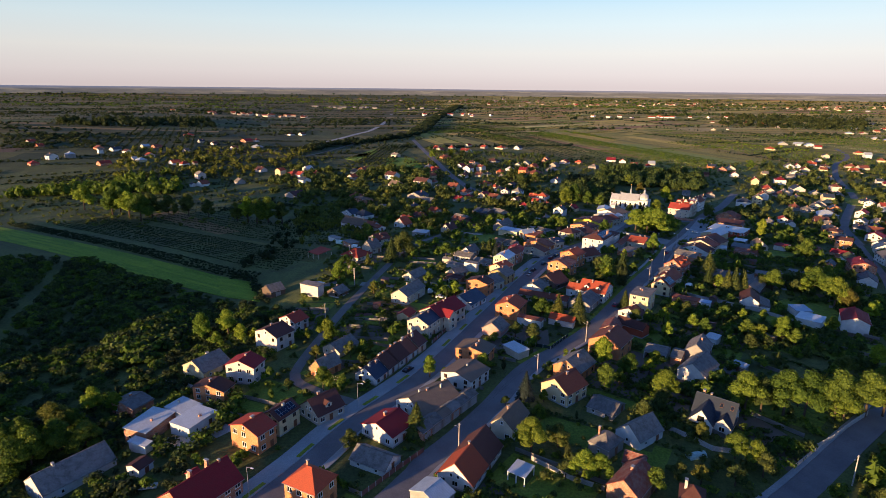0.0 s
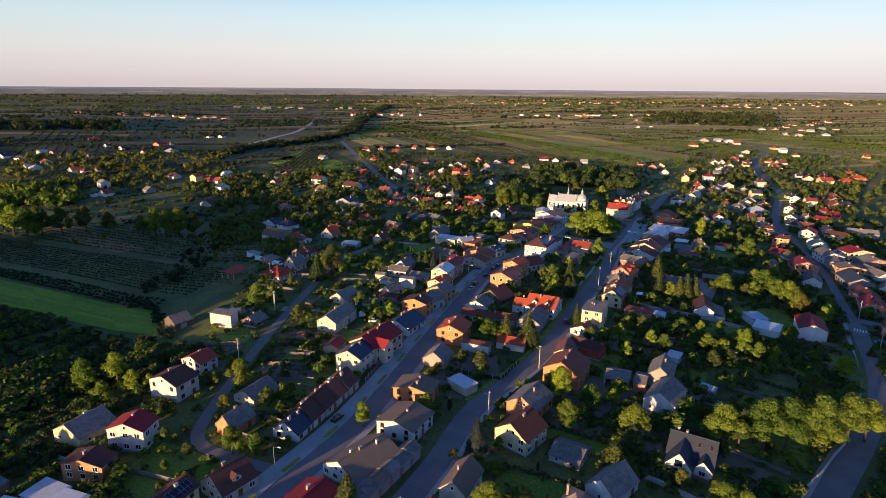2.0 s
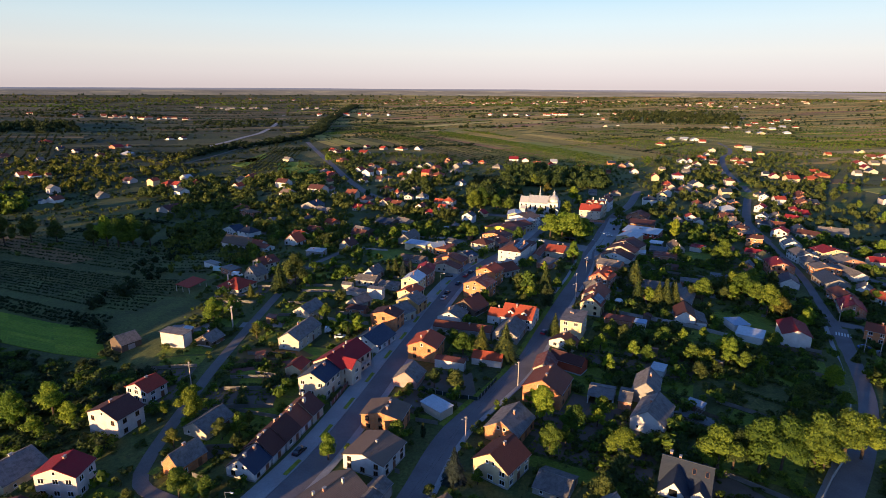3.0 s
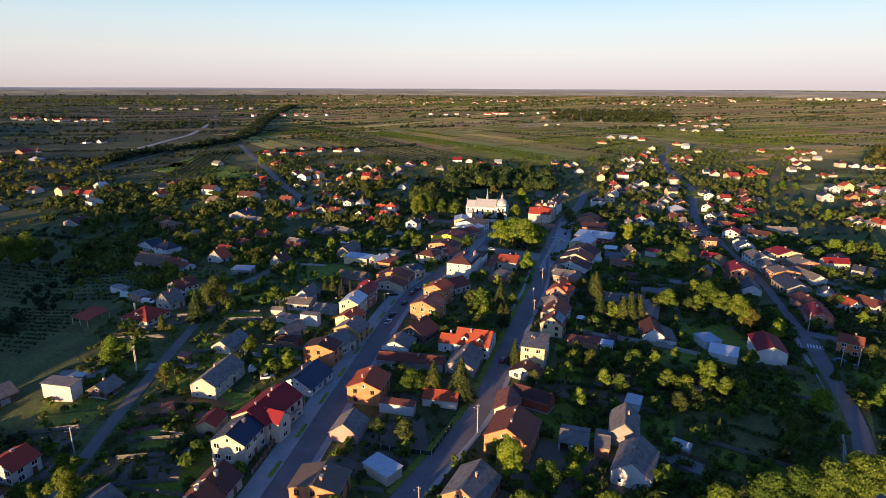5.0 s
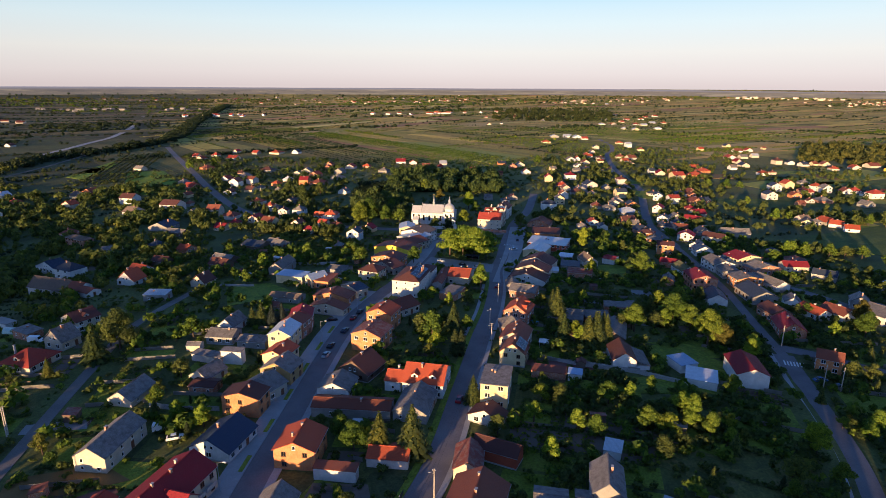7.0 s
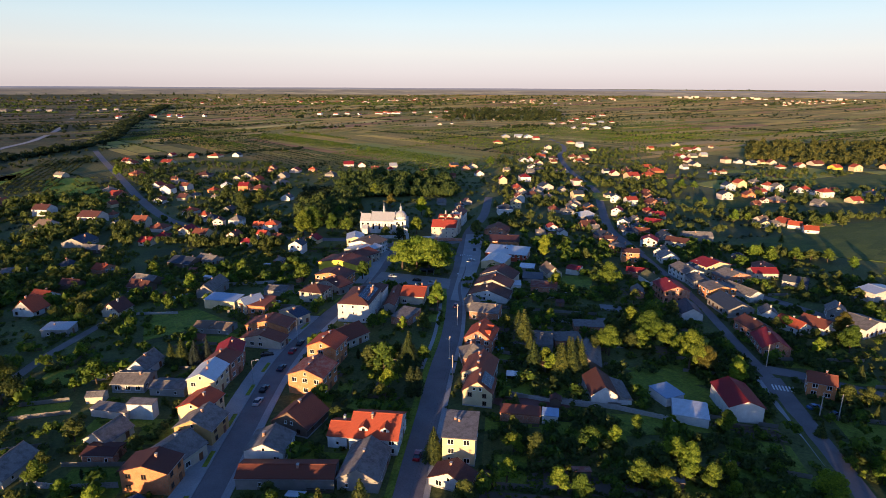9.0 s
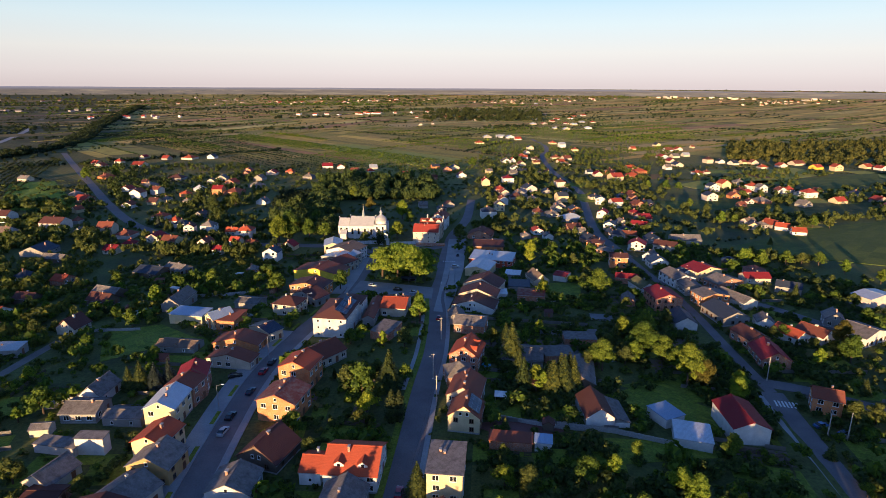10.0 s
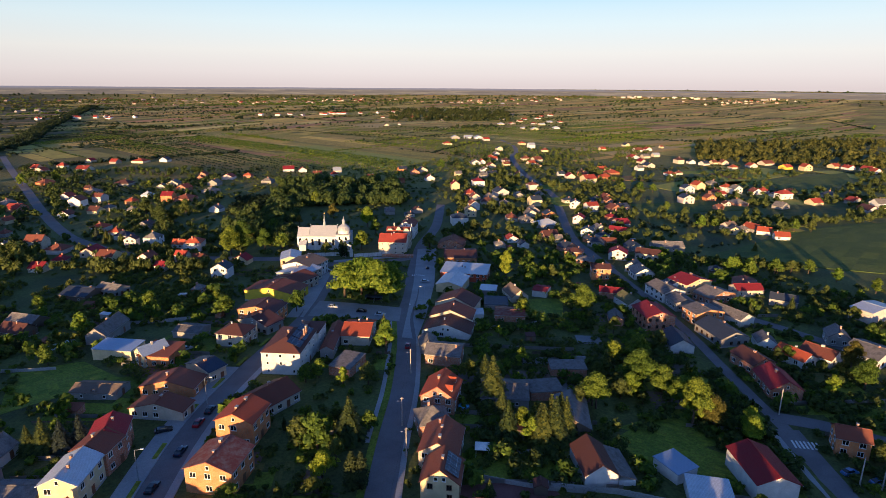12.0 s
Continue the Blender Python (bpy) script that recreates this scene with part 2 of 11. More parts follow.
tone = mix(nt, 1.0, tone, ramp(nt, lines.outputs["Fac"], [(0.2, grey(0.72)), (0.7, grey(1.1))]), "MULTIPLY")
sep = nt.nodes.new("ShaderNodeSeparateXYZ")
nt.links.new(g, sep.inputs[0])
far = nt.nodes.new("ShaderNodeMapRange")
far.inputs["From Min"].default_value, far.inputs["From Max"].default_value = 640.0, 800.0
nt.links.new(sep.outputs["Y"], far.inputs["Value"])
# darker ground tones on the hills to the west, golden ones on the plain to the east
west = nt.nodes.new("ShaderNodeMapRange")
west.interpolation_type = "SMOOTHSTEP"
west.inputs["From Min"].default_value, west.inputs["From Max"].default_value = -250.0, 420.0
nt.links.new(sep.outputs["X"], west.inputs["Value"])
west_ground = mix(nt, 1.0, ramp(nt, split.outputs[1], [(0.0, (0.022, 0.034, 0.01)), (0.45, (0.036, 0.052, 0.013)), (0.75, (0.06, 0.07, 0.016)), (1.0, (0.11, 0.1, 0.026))]), ramp(nt, noisy(nt, g, 0.02, 6.0, 0.7), [(0.3, grey(0.6)), (0.7, grey(1.3))]), "MULTIPLY")
ground_tone = mix(nt, far.outputs[0], near, mix(nt, west.outputs[0], west_ground, tone))
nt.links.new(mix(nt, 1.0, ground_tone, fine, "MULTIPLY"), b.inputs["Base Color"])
bump(nt, b, noisy(nt, g, 1.5, 5.0), 0.6, 0.25)


def foliage(name, dark, light, back):
    m, nt, b = material(name, 0.7)
    b.inputs["Specular IOR Level"].default_value = 0.15
    geo = nt.nodes.new("ShaderNodeNewGeometry")
    isl = ramp(nt, geo.outputs["Random Per Island"], [(0.0, dark), (1.0, light)])
    rnd = ramp(nt, nt.nodes.new("ShaderNodeObjectInfo").outputs["Random"], [(0.0, (0.62, 0.74, 0.8)), (0.5, grey(1.0)), (0.8, (1.12, 1.12, 0.95)), (1.0, (1.35, 1.18, 0.85))])
    c = mix(nt, 1.0, isl, rnd, "MULTIPLY")
    nt.links.new(c, b.inputs["Base Color"])
    tr = nt.nodes.new("ShaderNodeBsdfTranslucent")
    nt.links.new(mix(nt, 1.0, c, back, "MULTIPLY"), tr.inputs["Color"])
    sh = nt.nodes.new("ShaderNodeMixShader")
    sh.inputs[0].default_value = 0.4
    nt.links.new(b.outputs[0], sh.inputs[1])
    nt.links.new(tr.outputs[0], sh.inputs[2])
    nt.links.new(sh.outputs[0], nt.nodes["Material Output"].inputs[0])
    return m


LEAF = foliage("broad_leaves", (0.048, 0.082, 0.017), (0.17, 0.225, 0.02), (1.25, 1.3, 0.5))
LEAFDARK = foliage("dark_leaves", (0.02, 0.032, 0.016), (0.058, 0.074, 0.027), (1.1, 1.2, 0.6))
MIDLEAF = foliage("garden_leaves", (0.044, 0.062, 0.02), (0.13, 0.152, 0.032), (1.2, 1.3, 0.5))
NEEDLE = foliage("needles", (0.036, 0.058, 0.026), (0.16, 0.18, 0.04), (1.0, 1.1, 0.7))
PINE = foliage("pine_needles", (0.034, 0.05, 0.02), (0.125, 0.128, 0.036), (1.0, 1.1, 0.7))
GROVELEAF = foliage("grove_leaves", (0.03, 0.054, 0.02), (0.105, 0.135, 0.03), (1.2, 1.3, 0.6))
BLUENEEDLE = foliage("blue_needles", (0.031, 0.043, 0.037), (0.094, 0.115, 0.094), (1.0, 1.0, 0.9))
BARK = plain("bark", (0.07, 0.05, 0.035), 0.95)


# ---- building blocks ----
def smooth(a):
    a = max(0.0, min(1.0, a))
    return a * a * (3 - 2 * a)


def land(x, y):
    """Height of the ground: a flat town, a shallow valley on one side, far land that climbs to the horizon."""
    x, y = x / 1.33, y / 1.33
    r = min(math.hypot(x, y), 3380.0)
    z = -3.5 * smooth((x - 85) / 70) * (1 - smooth((y - 260) / 120)) - 6.0 * smooth((y - 240) / 130)
    z -= 5.0 * smooth((-30 - x) / 60) * (1 - smooth((y - 420) / 200))
    z += 18 * smooth((-x - 250) / 500) * smooth((y - 500) / 500) * (1 - smooth((r - 1100) / 1400))
    if r > 1300:
        z += 250 * smooth((r - 1300) / 6800)
    z *= 1.33
    # an unseen hill added south-west of the valley, to keep the low sun off it
    x, y = x * 1.33, y * 1.33
    near, side = 0.731 * x + 0.682 * y, 0.682 * x - 0.731 * y
    if -760 < near < 40:
        z += 60 * math.exp(-((near + 340) / 115) ** 2) * smooth((-232 - side) / 32) * smooth((side + 545) / 60)
    return z


def shape(name, verts, faces, mat, parent=None, label="", uvs=None, smooth_faces=False):
    """One mesh object from plain vertices and faces; mat is a material or a list with one index a face in uvs' place."""
    me = bpy.data.meshes.new(name)
    me.from_pydata(verts, [], faces)
    me.materials.append(mat)
    if uvs:
        layer = me.uv_layers.new(name="UVMap")
        flat = [c for face in uvs for uv in face for c in uv]
        layer.data.foreach_set("uv", flat)
    if smooth_faces:
        me.polygons.foreach_set("use_smooth", [True] * len(me.polygons))
    ob = new(name, me)
    if parent is not None:
        ob.parent = parent
    if label:
        tagged(ob, label)
    return ob


def shared(name, me, parent, m, label=""):
    ob = new(name, me)
    ob.parent = parent
    ob.matrix_basis = m
    if label:
        tagged(ob, label)
    return ob


class Solid:
    """Collects boxes and quads, with texture coordinates in metres, for one mesh."""

    def __init__(self):
        self.v, self.f, self.u = [], [], []

    def quad(self, *p):
        """A face from points in order; its first edge is the texture's u."""
        i = len(self.v)
        p = [Vector(q) for q in p]
        self.v += [tuple(q) for q in p]
        self.f.append(tuple(range(i, i + len(p))))
        u = (p[1] - p[0]).normalized()
        w = p[-1] - p[0]
        w = w - u * w.dot(u)
        w = w.normalized() if w.length > 1e-6 else Vector((0, 0, 1))
        base = p[0]
        off = Vector((base.x + base.y, base.z))
        self.u.append([((q - base).dot(u) + off.x, (q - base).dot(w) + off.y) for q in p])
        return self

    def box(self, x0, y0, z0, x1, y1, z1):
        a, b, c, d = (x0, y0), (x1, y0), (x1, y1), (x0, y1)
        for p, q in ((a, b), (b, c), (c, d), (d, a)):
            self.quad((*p, z0), (*q, z0), (*q, z1), (*p, z1))
        self.quad((*a, z1), (*b, z1), (*c, z1), (*d, z1))
        self.quad((*d, z0), (*c, z0), (*b, z0), (*a, z0))
        return self

    def done(self, name, mat, parent=None, label=""):
        return shape(name, self.v, self.f, mat, parent, label, self.u)

    def mesh(self, name, mat):
        me = bpy.data.meshes.new(name)
        me.from_pydata(self.v, [], self.f)
        me.materials.append(mat)
        layer = me.uv_layers.new(name="UVMap")
        layer.data.foreach_set("uv", [c for face in self.u for uv in face for c in uv])
        return me


def window_meshes(w, h, mat):
    """Frame with a mullion, and its pane; the frame's outside faces -y."""
    s, b = Solid(), 0.09
    s.box(-w / 2, -0.07, 0, w / 2, 0.02, b).box(-w / 2, -0.07, h - b, w / 2, 0.02, h)
    s.box(-w / 2, -0.07, b, -w / 2 + b, 0.02, h - b).box(w / 2 - b, -0.07, b, w / 2, 0.02, h - b)
    if w > 0.8:
        s.box(-b / 2, -0.06, b, b / 2, 0.02, h - b)
    s.box(-w / 2 - 0.08, -0.16, -0.06, w / 2 + 0.08, 0.0, -0.005)
    p = Solid().box(-w / 2 + b, -0.03, b, w / 2 - b, 0.01, h - b)
    return s.mesh("window", mat), p.mesh("pane", GLASS)


def one_window(w, h, mat):
    """A window in one mesh, for houses further off."""
    me = window_meshes(w, h, mat)[0]
    s = Solid().box(-w / 2 + 0.09, -0.03, 0.09, w / 2 - 0.09, 0.01, h - 0.09)
    n = len(me.vertices)
    verts = [tuple(v.co) for v in me.vertices] + s.v
    faces = [tuple(p.vertices) for p in me.polygons] + [tuple(i + n for i in fc) for fc in s.f]
    out = bpy.data.meshes.new("window")
    out.from_pydata(verts, [], faces)
    out.materials.append(mat)
    out.materials.append(GLASS)
    for p in list(out.polygons)[len(me.polygons):]:
        p.material_index = 1
    return out


FAR_WINDOWS = {"wide": one_window(1.5, 1.4, FRAME), "small": one_window(0.8, 1.0, FRAME), "dark": one_window(1.2, 1.3, DARKFRAME)}
WINDOWS = {"wide": window_meshes(1.5, 1.4, FRAME), "small": window_meshes(0.8, 1.0, FRAME), "dark": window_meshes(1.2, 1.3, DARKFRAME)}
DOOR = Solid().box(-0.5, -0.05, 0, 0.5, 0.03, 2.05).box(-0.58, -0.08, 0, -0.5, 0.03, 2.12).box(0.5, -0.08, 0, 0.58, 0.03, 2.12).box(-0.58, -0.08, 2.05, 0.58, 0.03, 2.14).mesh("door", DOORWOOD)
GATE = Solid().box(-1.3, -0.06, 0, 1.3, 0.03, 2.2).mesh("garage_door", plain("garage_door_steel", (0.3, 0.3, 0.3), 0.5))


def add_window(thing, kind, m):
    if (thing.parent or thing).matrix_basis.translation.y > 235:
        shared("window", FAR_WINDOWS[kind], thing, m)
        return
    frame_mesh, pane_mesh = WINDOWS[kind]
    w = shared("window", frame_mesh, thing, m)
    shared("pane", pane_mesh, w, Matrix.Identity(4))


def slab(s, a, b, c, d, t):
    """A roof slope a b c d (a-b along the eaves), of thickness t."""
    a, b, c, d = Vector(a), Vector(b), Vector(c), Vector(d)
    n = (b - a).cross(d - a).normalized() * t
    s.quad(a + n, b + n, c + n, d + n)
    s.quad(d, c, b, a)
    for p, q in ((a, b), (b, c), (c, d), (d, a)):
        s.quad(p, q, q + n, p + n)


LOT = []


def house(x, y, turn, w, d, h, rise, kind, wall, roof, label, wins=2, chim=1, solar=0, dormer=0, wing=0, roof2=None, category="house"):
    """A house: front along local x at -d/2. kind of roof: gable (its end in front), side (eaves in front), hip, flat, canopy, open."""
    rng = random.Random(round(x * 10) * 7919 + round(y * 10))
    small = w * d < 42 or h < 2.7
    if "house" not in label or small and "house" not in label:
        category = "shed" if small or "shed" in label else "outbuilding"
    thing = tagged(new("house" if category == "house" else "shed" if category == "shed" else "outbuilding"), label, category)
    thing.matrix_basis = pose(x, y, land(x, y), 0, 0, turn)
    LOT.append((x, y, turn, w / 2, d / 2))
    over = 0.35 if category == "house" else 0.2
    a, c = w / 2 - over, d / 2 - over
    sink = -1.2
    if kind in ("canopy", "open"):
        for px in (-a, 0, a):
            for py in (-c, c):
                Solid().box(px - 0.12, py - 0.12, sink, px + 0.12, py + 0.12, h).done("post", wall, thing)
        if kind == "open":
            Solid().box(-a, c - 0.2, sink, a, c, h).done("back_wall", wall, thing)
            Solid().box(-a, -c, sink, -a + 0.2, c - 0.2, h).done("side_wall", wall, thing)
            Solid().box(a - 0.2, -c, sink, a, c - 0.2, h).done("side_wall", wall, thing)
    s = Solid()
    ridge = h + rise
    sl = rise / (w / 2) if kind == "gable" else rise / (d / 2)
    lift = -0.02
    if kind not in ("canopy", "open"):
        s.quad((-a, -c, sink), (a, -c, sink), (a, -c, h), (-a, -c, h)).quad((a, -c, sink), (a, c, sink), (a, c, h), (a, -c, h))
        s.quad((a, c, sink), (-a, c, sink), (-a, c, h), (a, c, h)).quad((-a, c, sink), (-a, -c, sink), (-a, -c, h), (-a, c, h))
        top = h + sl * (a if kind == "gable" else c) + lift if kind in ("gable", "side") else h
        if kind == "gable":
            s.quad((-a, -c, h), (a, -c, h), (0, -c, top)).quad((a, c, h), (-a, c, h), (0, c, top))
        elif kind == "side":
            s.quad((a, -c, h), (a, c, h), (a, 0, top)).quad((-a, c, h), (-a, -c, h), (-a, 0, top))
        s.quad((-a, -c, h - 0.02), (a, -c, h - 0.02), (a, c, h - 0.02), (-a, c, h - 0.02))
        s.done("wall", wall, thing)
        if category == "house" and wall not in (BRICK, ORANGE):
            Solid().box(-a - 0.03, -c - 0.03, sink, a + 0.03, c + 0.03, 0.45).done("plinth", STONE, thing)
    # roof
    e = 0.0
    low = h - sl * over
    t = 0.14
    W, D = w / 2, d / 2
    if kind == "gable":
        parts = [(-D, D, roof)] if roof2 is None else [(-D, -0.05, roof), (-0.05, D, roof2)]
        for y0, y1, mat in parts:
            r = Solid()
            slab(r, (W, y0, low), (W, y1, low), (0, y1, ridge), (0, y0, ridge), t)
            slab(r, (-W, y1, low), (-W, y0, low), (0, y0, ridge), (0, y1, ridge), t)
            rf = r.done("roof", mat, thing)
            Solid().box(-0.14, y0, ridge + 0.05, 0.14, y1, ridge + t + 0.1).done("ridge_cap", mat, rf)
        Solid().box(W - 0.02, -D, low - 0.08, W + 0.12, D, low + 0.04).done("gutter", STEEL, thing)
    elif kind in ("side", "open"):
        r = Solid()
        slab(r, (-W, -D, low), (W, -D, low), (W, 0, ridge), (-W, 0, ridge), t)
        slab(r, (W, D, low), (-W, D, low), (-W, 0, ridge), (W, 0, ridge), t)
        rf = r.done("roof", roof, thing)
        Solid().box(-W, -0.14, ridge + 0.05, W, 0.14, ridge + t + 0.1).done("ridge_cap", roof, rf)
        Solid().box(-W, -D - 0.12, low - 0.08, W, -D + 0.02, low + 0.04).done("gutter", STEEL, thing)
    elif kind == "hip":
        r = Solid()
        k = max(0.0, (d - w) / 2)
        j = max(0.0, (w - d) / 2)
        low = h - 0.15
        p = [(-W, -D, low), (W, -D, low), (W, D, low), (-W, D, low)]
        q = [(-j, -k, ridge), (j, -k, ridge), (j, k, ridge), (-j, k, ridge)]
        lo = [(x1, y1, z1 + t) for x1, y1, z1 in p]
        for i in range(4):
            n = (i + 1) % 4
            pts = [lo[i], lo[n], q[n], q[i]]
            if (Vector(q[n]) - Vector(q[i])).length < 1e-3:
                pts = pts[:3]
            r.quad(*pts)
            r.quad(p[i], p[n], lo[n], lo[i])
        r.quad(*reversed(p))
        r.done("roof", roof, thing)
        Solid().box(-W, -D - 0.12, low - 0.06, W, -D, low + 0.06).done("gutter", STEEL, thing)
    else:
        r = Solid()
        slab(r, (-W, -D, h), (W, -D, h), (W, D, h + rise), (-W, D, h + rise), 0.18)
        r.done("roof", roof, thing)
        if kind == "flat" and rise > 0.35:
            Solid().quad((-a, c, h - 0.02), (a, c, h - 0.02), (a, c, h + rise - 0.1), (-a, c, h + rise - 0.1)).quad((a, -c, h - 0.02), (a, c, h - 0.02), (a, c, h + rise - 0.1)).done("parapet", wall, thing)

    def up(px, py):
        """The roof's height over a place."""
        if kind == "gable":
            return ridge - sl * abs(px)
        if kind in ("side", "open"):
            return ridge - sl * abs(py)
        if kind == "hip":
            return h + rise * max(0.0, min(1 - abs(px) / W, 1 - abs(py) / D)) * max(W, D) / min(W, D) * 0.8
        return h + rise * (py + D) / d

    # chimneys
    if wins and not (small and category != "house"):
        for i in range(chim):
            px = rng.uniform(-0.12, 0.12) * w if kind == "gable" else rng.uniform(-0.35, 0.35) * w
            py = ((i + 0.5) / chim - 0.5) * d * 0.75 + rng.uniform(-0.06, 0.06) * d if kind == "gable" else rng.uniform(-0.1, 0.2) * d
            z = up(px, py)
            cw, cd = rng.choice(((0.25, 0.25), (0.25, 0.42), (0.3, 0.5)))
            ct = max(ridge, z) + rng.uniform(0.5, 0.8)
            cm = CHIMNEYWHITE if wall in (CREAM, YELLOWISH, WHITE) and rng.random() < 0.4 else CHIMNEY
            ch = Solid().box(px - cw, py - cd, z - 0.4, px + cw, py + cd, ct).done("chimney", cm, thing)
            Solid().box(px - cw - 0.07, py - cd - 0.07, ct, px + cw + 0.07, py + cd + 0.07, ct + 0.1).done("chimney_cap", STONE, ch)
    # windows and doors
    if wins:
        floors = max(1, round((h + 0.3) / 2.9))
        kinds = rng.choice(("wide", "wide", "dark")) if category == "house" else "small"
        wh = {"wide": 1.4, "dark": 1.3, "small": 1.0}[kinds]
        sides = [(0, a, c), (90, c, a), (-90, c, a)]
        for ang, half, out in sides:
            n = max(1, int(half * 2 / (2.9 if category == "house" else 4.0)))
            if wins == 1:
                n = min(n, 2)
            for fl in range(floors):
                sill = fl * (h / floors) + (0.95 if h / floors > 2.5 else 0.7)
                if sill + wh > h - 0.12:
                    sill = h - 0.15 - wh
                for i in range(n):
                    px = ((i + 0.5) / n - 0.5) * half * 2 + rng.uniform(-0.15, 0.15)
                    m = pose(0, 0, 0, 0, 0, ang) @ pose(px, -out - 0.002, max(0.2, sill))
                    if fl == 0 and ang == 90 and i == n // 2:
                        shared("door", DOOR, thing, pose(0, 0, 0, 0, 0, ang) @ pose(px, -out - 0.002, 0.1))
                    elif ang == 0 and n > 1 and rng.random() < 0.25:
                        continue
                    else:
                        add_window(thing, kinds, m)
        if kind == "gable" and rise > 1.7 and category == "house":
            for sgn in ((-0.9, 0.9) if rise > 2.9 and w > 7 else (0,)):
                add_window(thing, "small", pose(sgn, -c - 0.002, h + 0.15 + (0.2 if rise > 2.4 else 0.0)))
    elif category == "outbuilding" or "garage" in label:
        shared("garage_door", GATE, thing, pose(0, 0, 0, 0, 0, 90) @ pose(0, -a - 0.002, 0.05))
    # solar panels on the slope to the right
    if solar:
        sp = Solid()
        th = math.atan(sl)
        for i in range(3):
            y0, y1 = -d * 0.36 + i * d * 0.25, -d * 0.36 + i * d * 0.25 + d * 0.23
            x0, x1 = w * 0.1, w * 0.43
            zz = lambda q: up(q, 0) + 0.28 if kind == "gable" else h + rise * (1 - q / W) + 0.3
            slab(sp, (x1, y0, zz(x1)), (x1, y1, zz(x1)), (x0, y1, zz(x0)), (x0, y0, zz(x0)), 0.05)
        sp.done("solar_panel", SOLAR, thing, "dark blue solar panels in an aluminium frame")
    # dormers on the right slope, or on the front slope of a roof with its eaves in front
    for i in range(dormer):
        off = 0 if dormer == 1 else (i - 0.5) * (d if kind == "gable" else w) * 0.42
        m = pose(0, 0, 0, 0, 0, 90) if kind == "gable" else Matrix.Identity(4)
        half = w / 2 if kind == "gable" else d / 2
        dm = Solid()
        dw, top = 1.1, h + rise * 0.66
        fy = -half * 0.72
        back = -half * 0.22
        z0 = h + rise * 0.2
        dm.quad((-dw, fy, z0), (dw, fy, z0), (dw, fy, top - 0.5), (0, fy, top + 0.2), (-dw, fy, top - 0.5))
        dm.quad((dw, fy, z0), (dw, back, z0), (dw, back, top - 0.5), (dw, fy, top - 0.5)).quad((-dw, back, z0), (-dw, fy, z0), (-dw, fy, top - 0.5), (-dw, back, top - 0.5))
        ob = dm.done("dormer", wall, thing)
        ob.matrix_basis = m @ pose(off, 0, 0)
        dr = Solid()
        slab(dr, (dw + 0.2, fy - 0.25, top - 0.62), (dw + 0.2, back + 0.9, top - 0.62), (0, back + 0.9, top + 0.25), (0, fy - 0.25, top + 0.25), 0.1)
        slab(dr, (-dw - 0.2, back + 0.9, top - 0.62), (-dw - 0.2, fy - 0.25, top - 0.62), (0, fy - 0.25, top + 0.25), (0, back + 0.9, top + 0.25), 0.1)
        dr.done("dormer_roof", roof, ob)
        add_window_child(ob, fy, z0, top)
    if wing:
        wg = Solid()
        x0, x1, y0, y1 = a - 0.3, a + 2.6, -d * 0.38, -d * 0.38 + 5.0
        ym = (y0 + y1) / 2
        wg.quad((x0, y0, sink), (x1, y0, sink), (x1, y0, h), (x0, y0, h)).quad((x1, y0, sink), (x1, y1, sink), (x1, y1, h), (x1, ym, h + 2.0), (x1, y0, h))
        wg.quad((x1, y1, sink), (x0, y1, sink), (x0, y1, h), (x1, y1, h))
        ob = wg.done("wing", wall, thing)
        wr = Solid()
        slab(wr, (x0 - 3, y0 - 0.3, h - 0.2), (x1 + 0.3, y0 - 0.3, h - 0.2), (x1 + 0.3, ym, h + 2.1), (x0 - 3, ym, h + 2.1), 0.12)
        slab(wr, (x1 + 0.3, y1 + 0.3, h - 0.2), (x0 - 3, y1 + 0.3, h - 0.2), (x0 - 3, ym, h + 2.1), (x1 + 0.3, ym, h + 2.1), 0.12)
        wr.done("wing_roof", roof, ob)
        for z in (0.9, 3.7):
            add_window(ob, "wide", pose(x1, ym, z, 0, 0, 90))
        for yy in (y1 + 2.2, y1 + 6.0):
            Solid().box(a, yy - 1.6, 2.85, a + 1.4, yy + 1.6, 3.0).box(a + 1.3, yy - 1.6, 3.0, a + 1.4, yy + 1.6, 3.9).done("balcony", STONE, thing)
    return thing


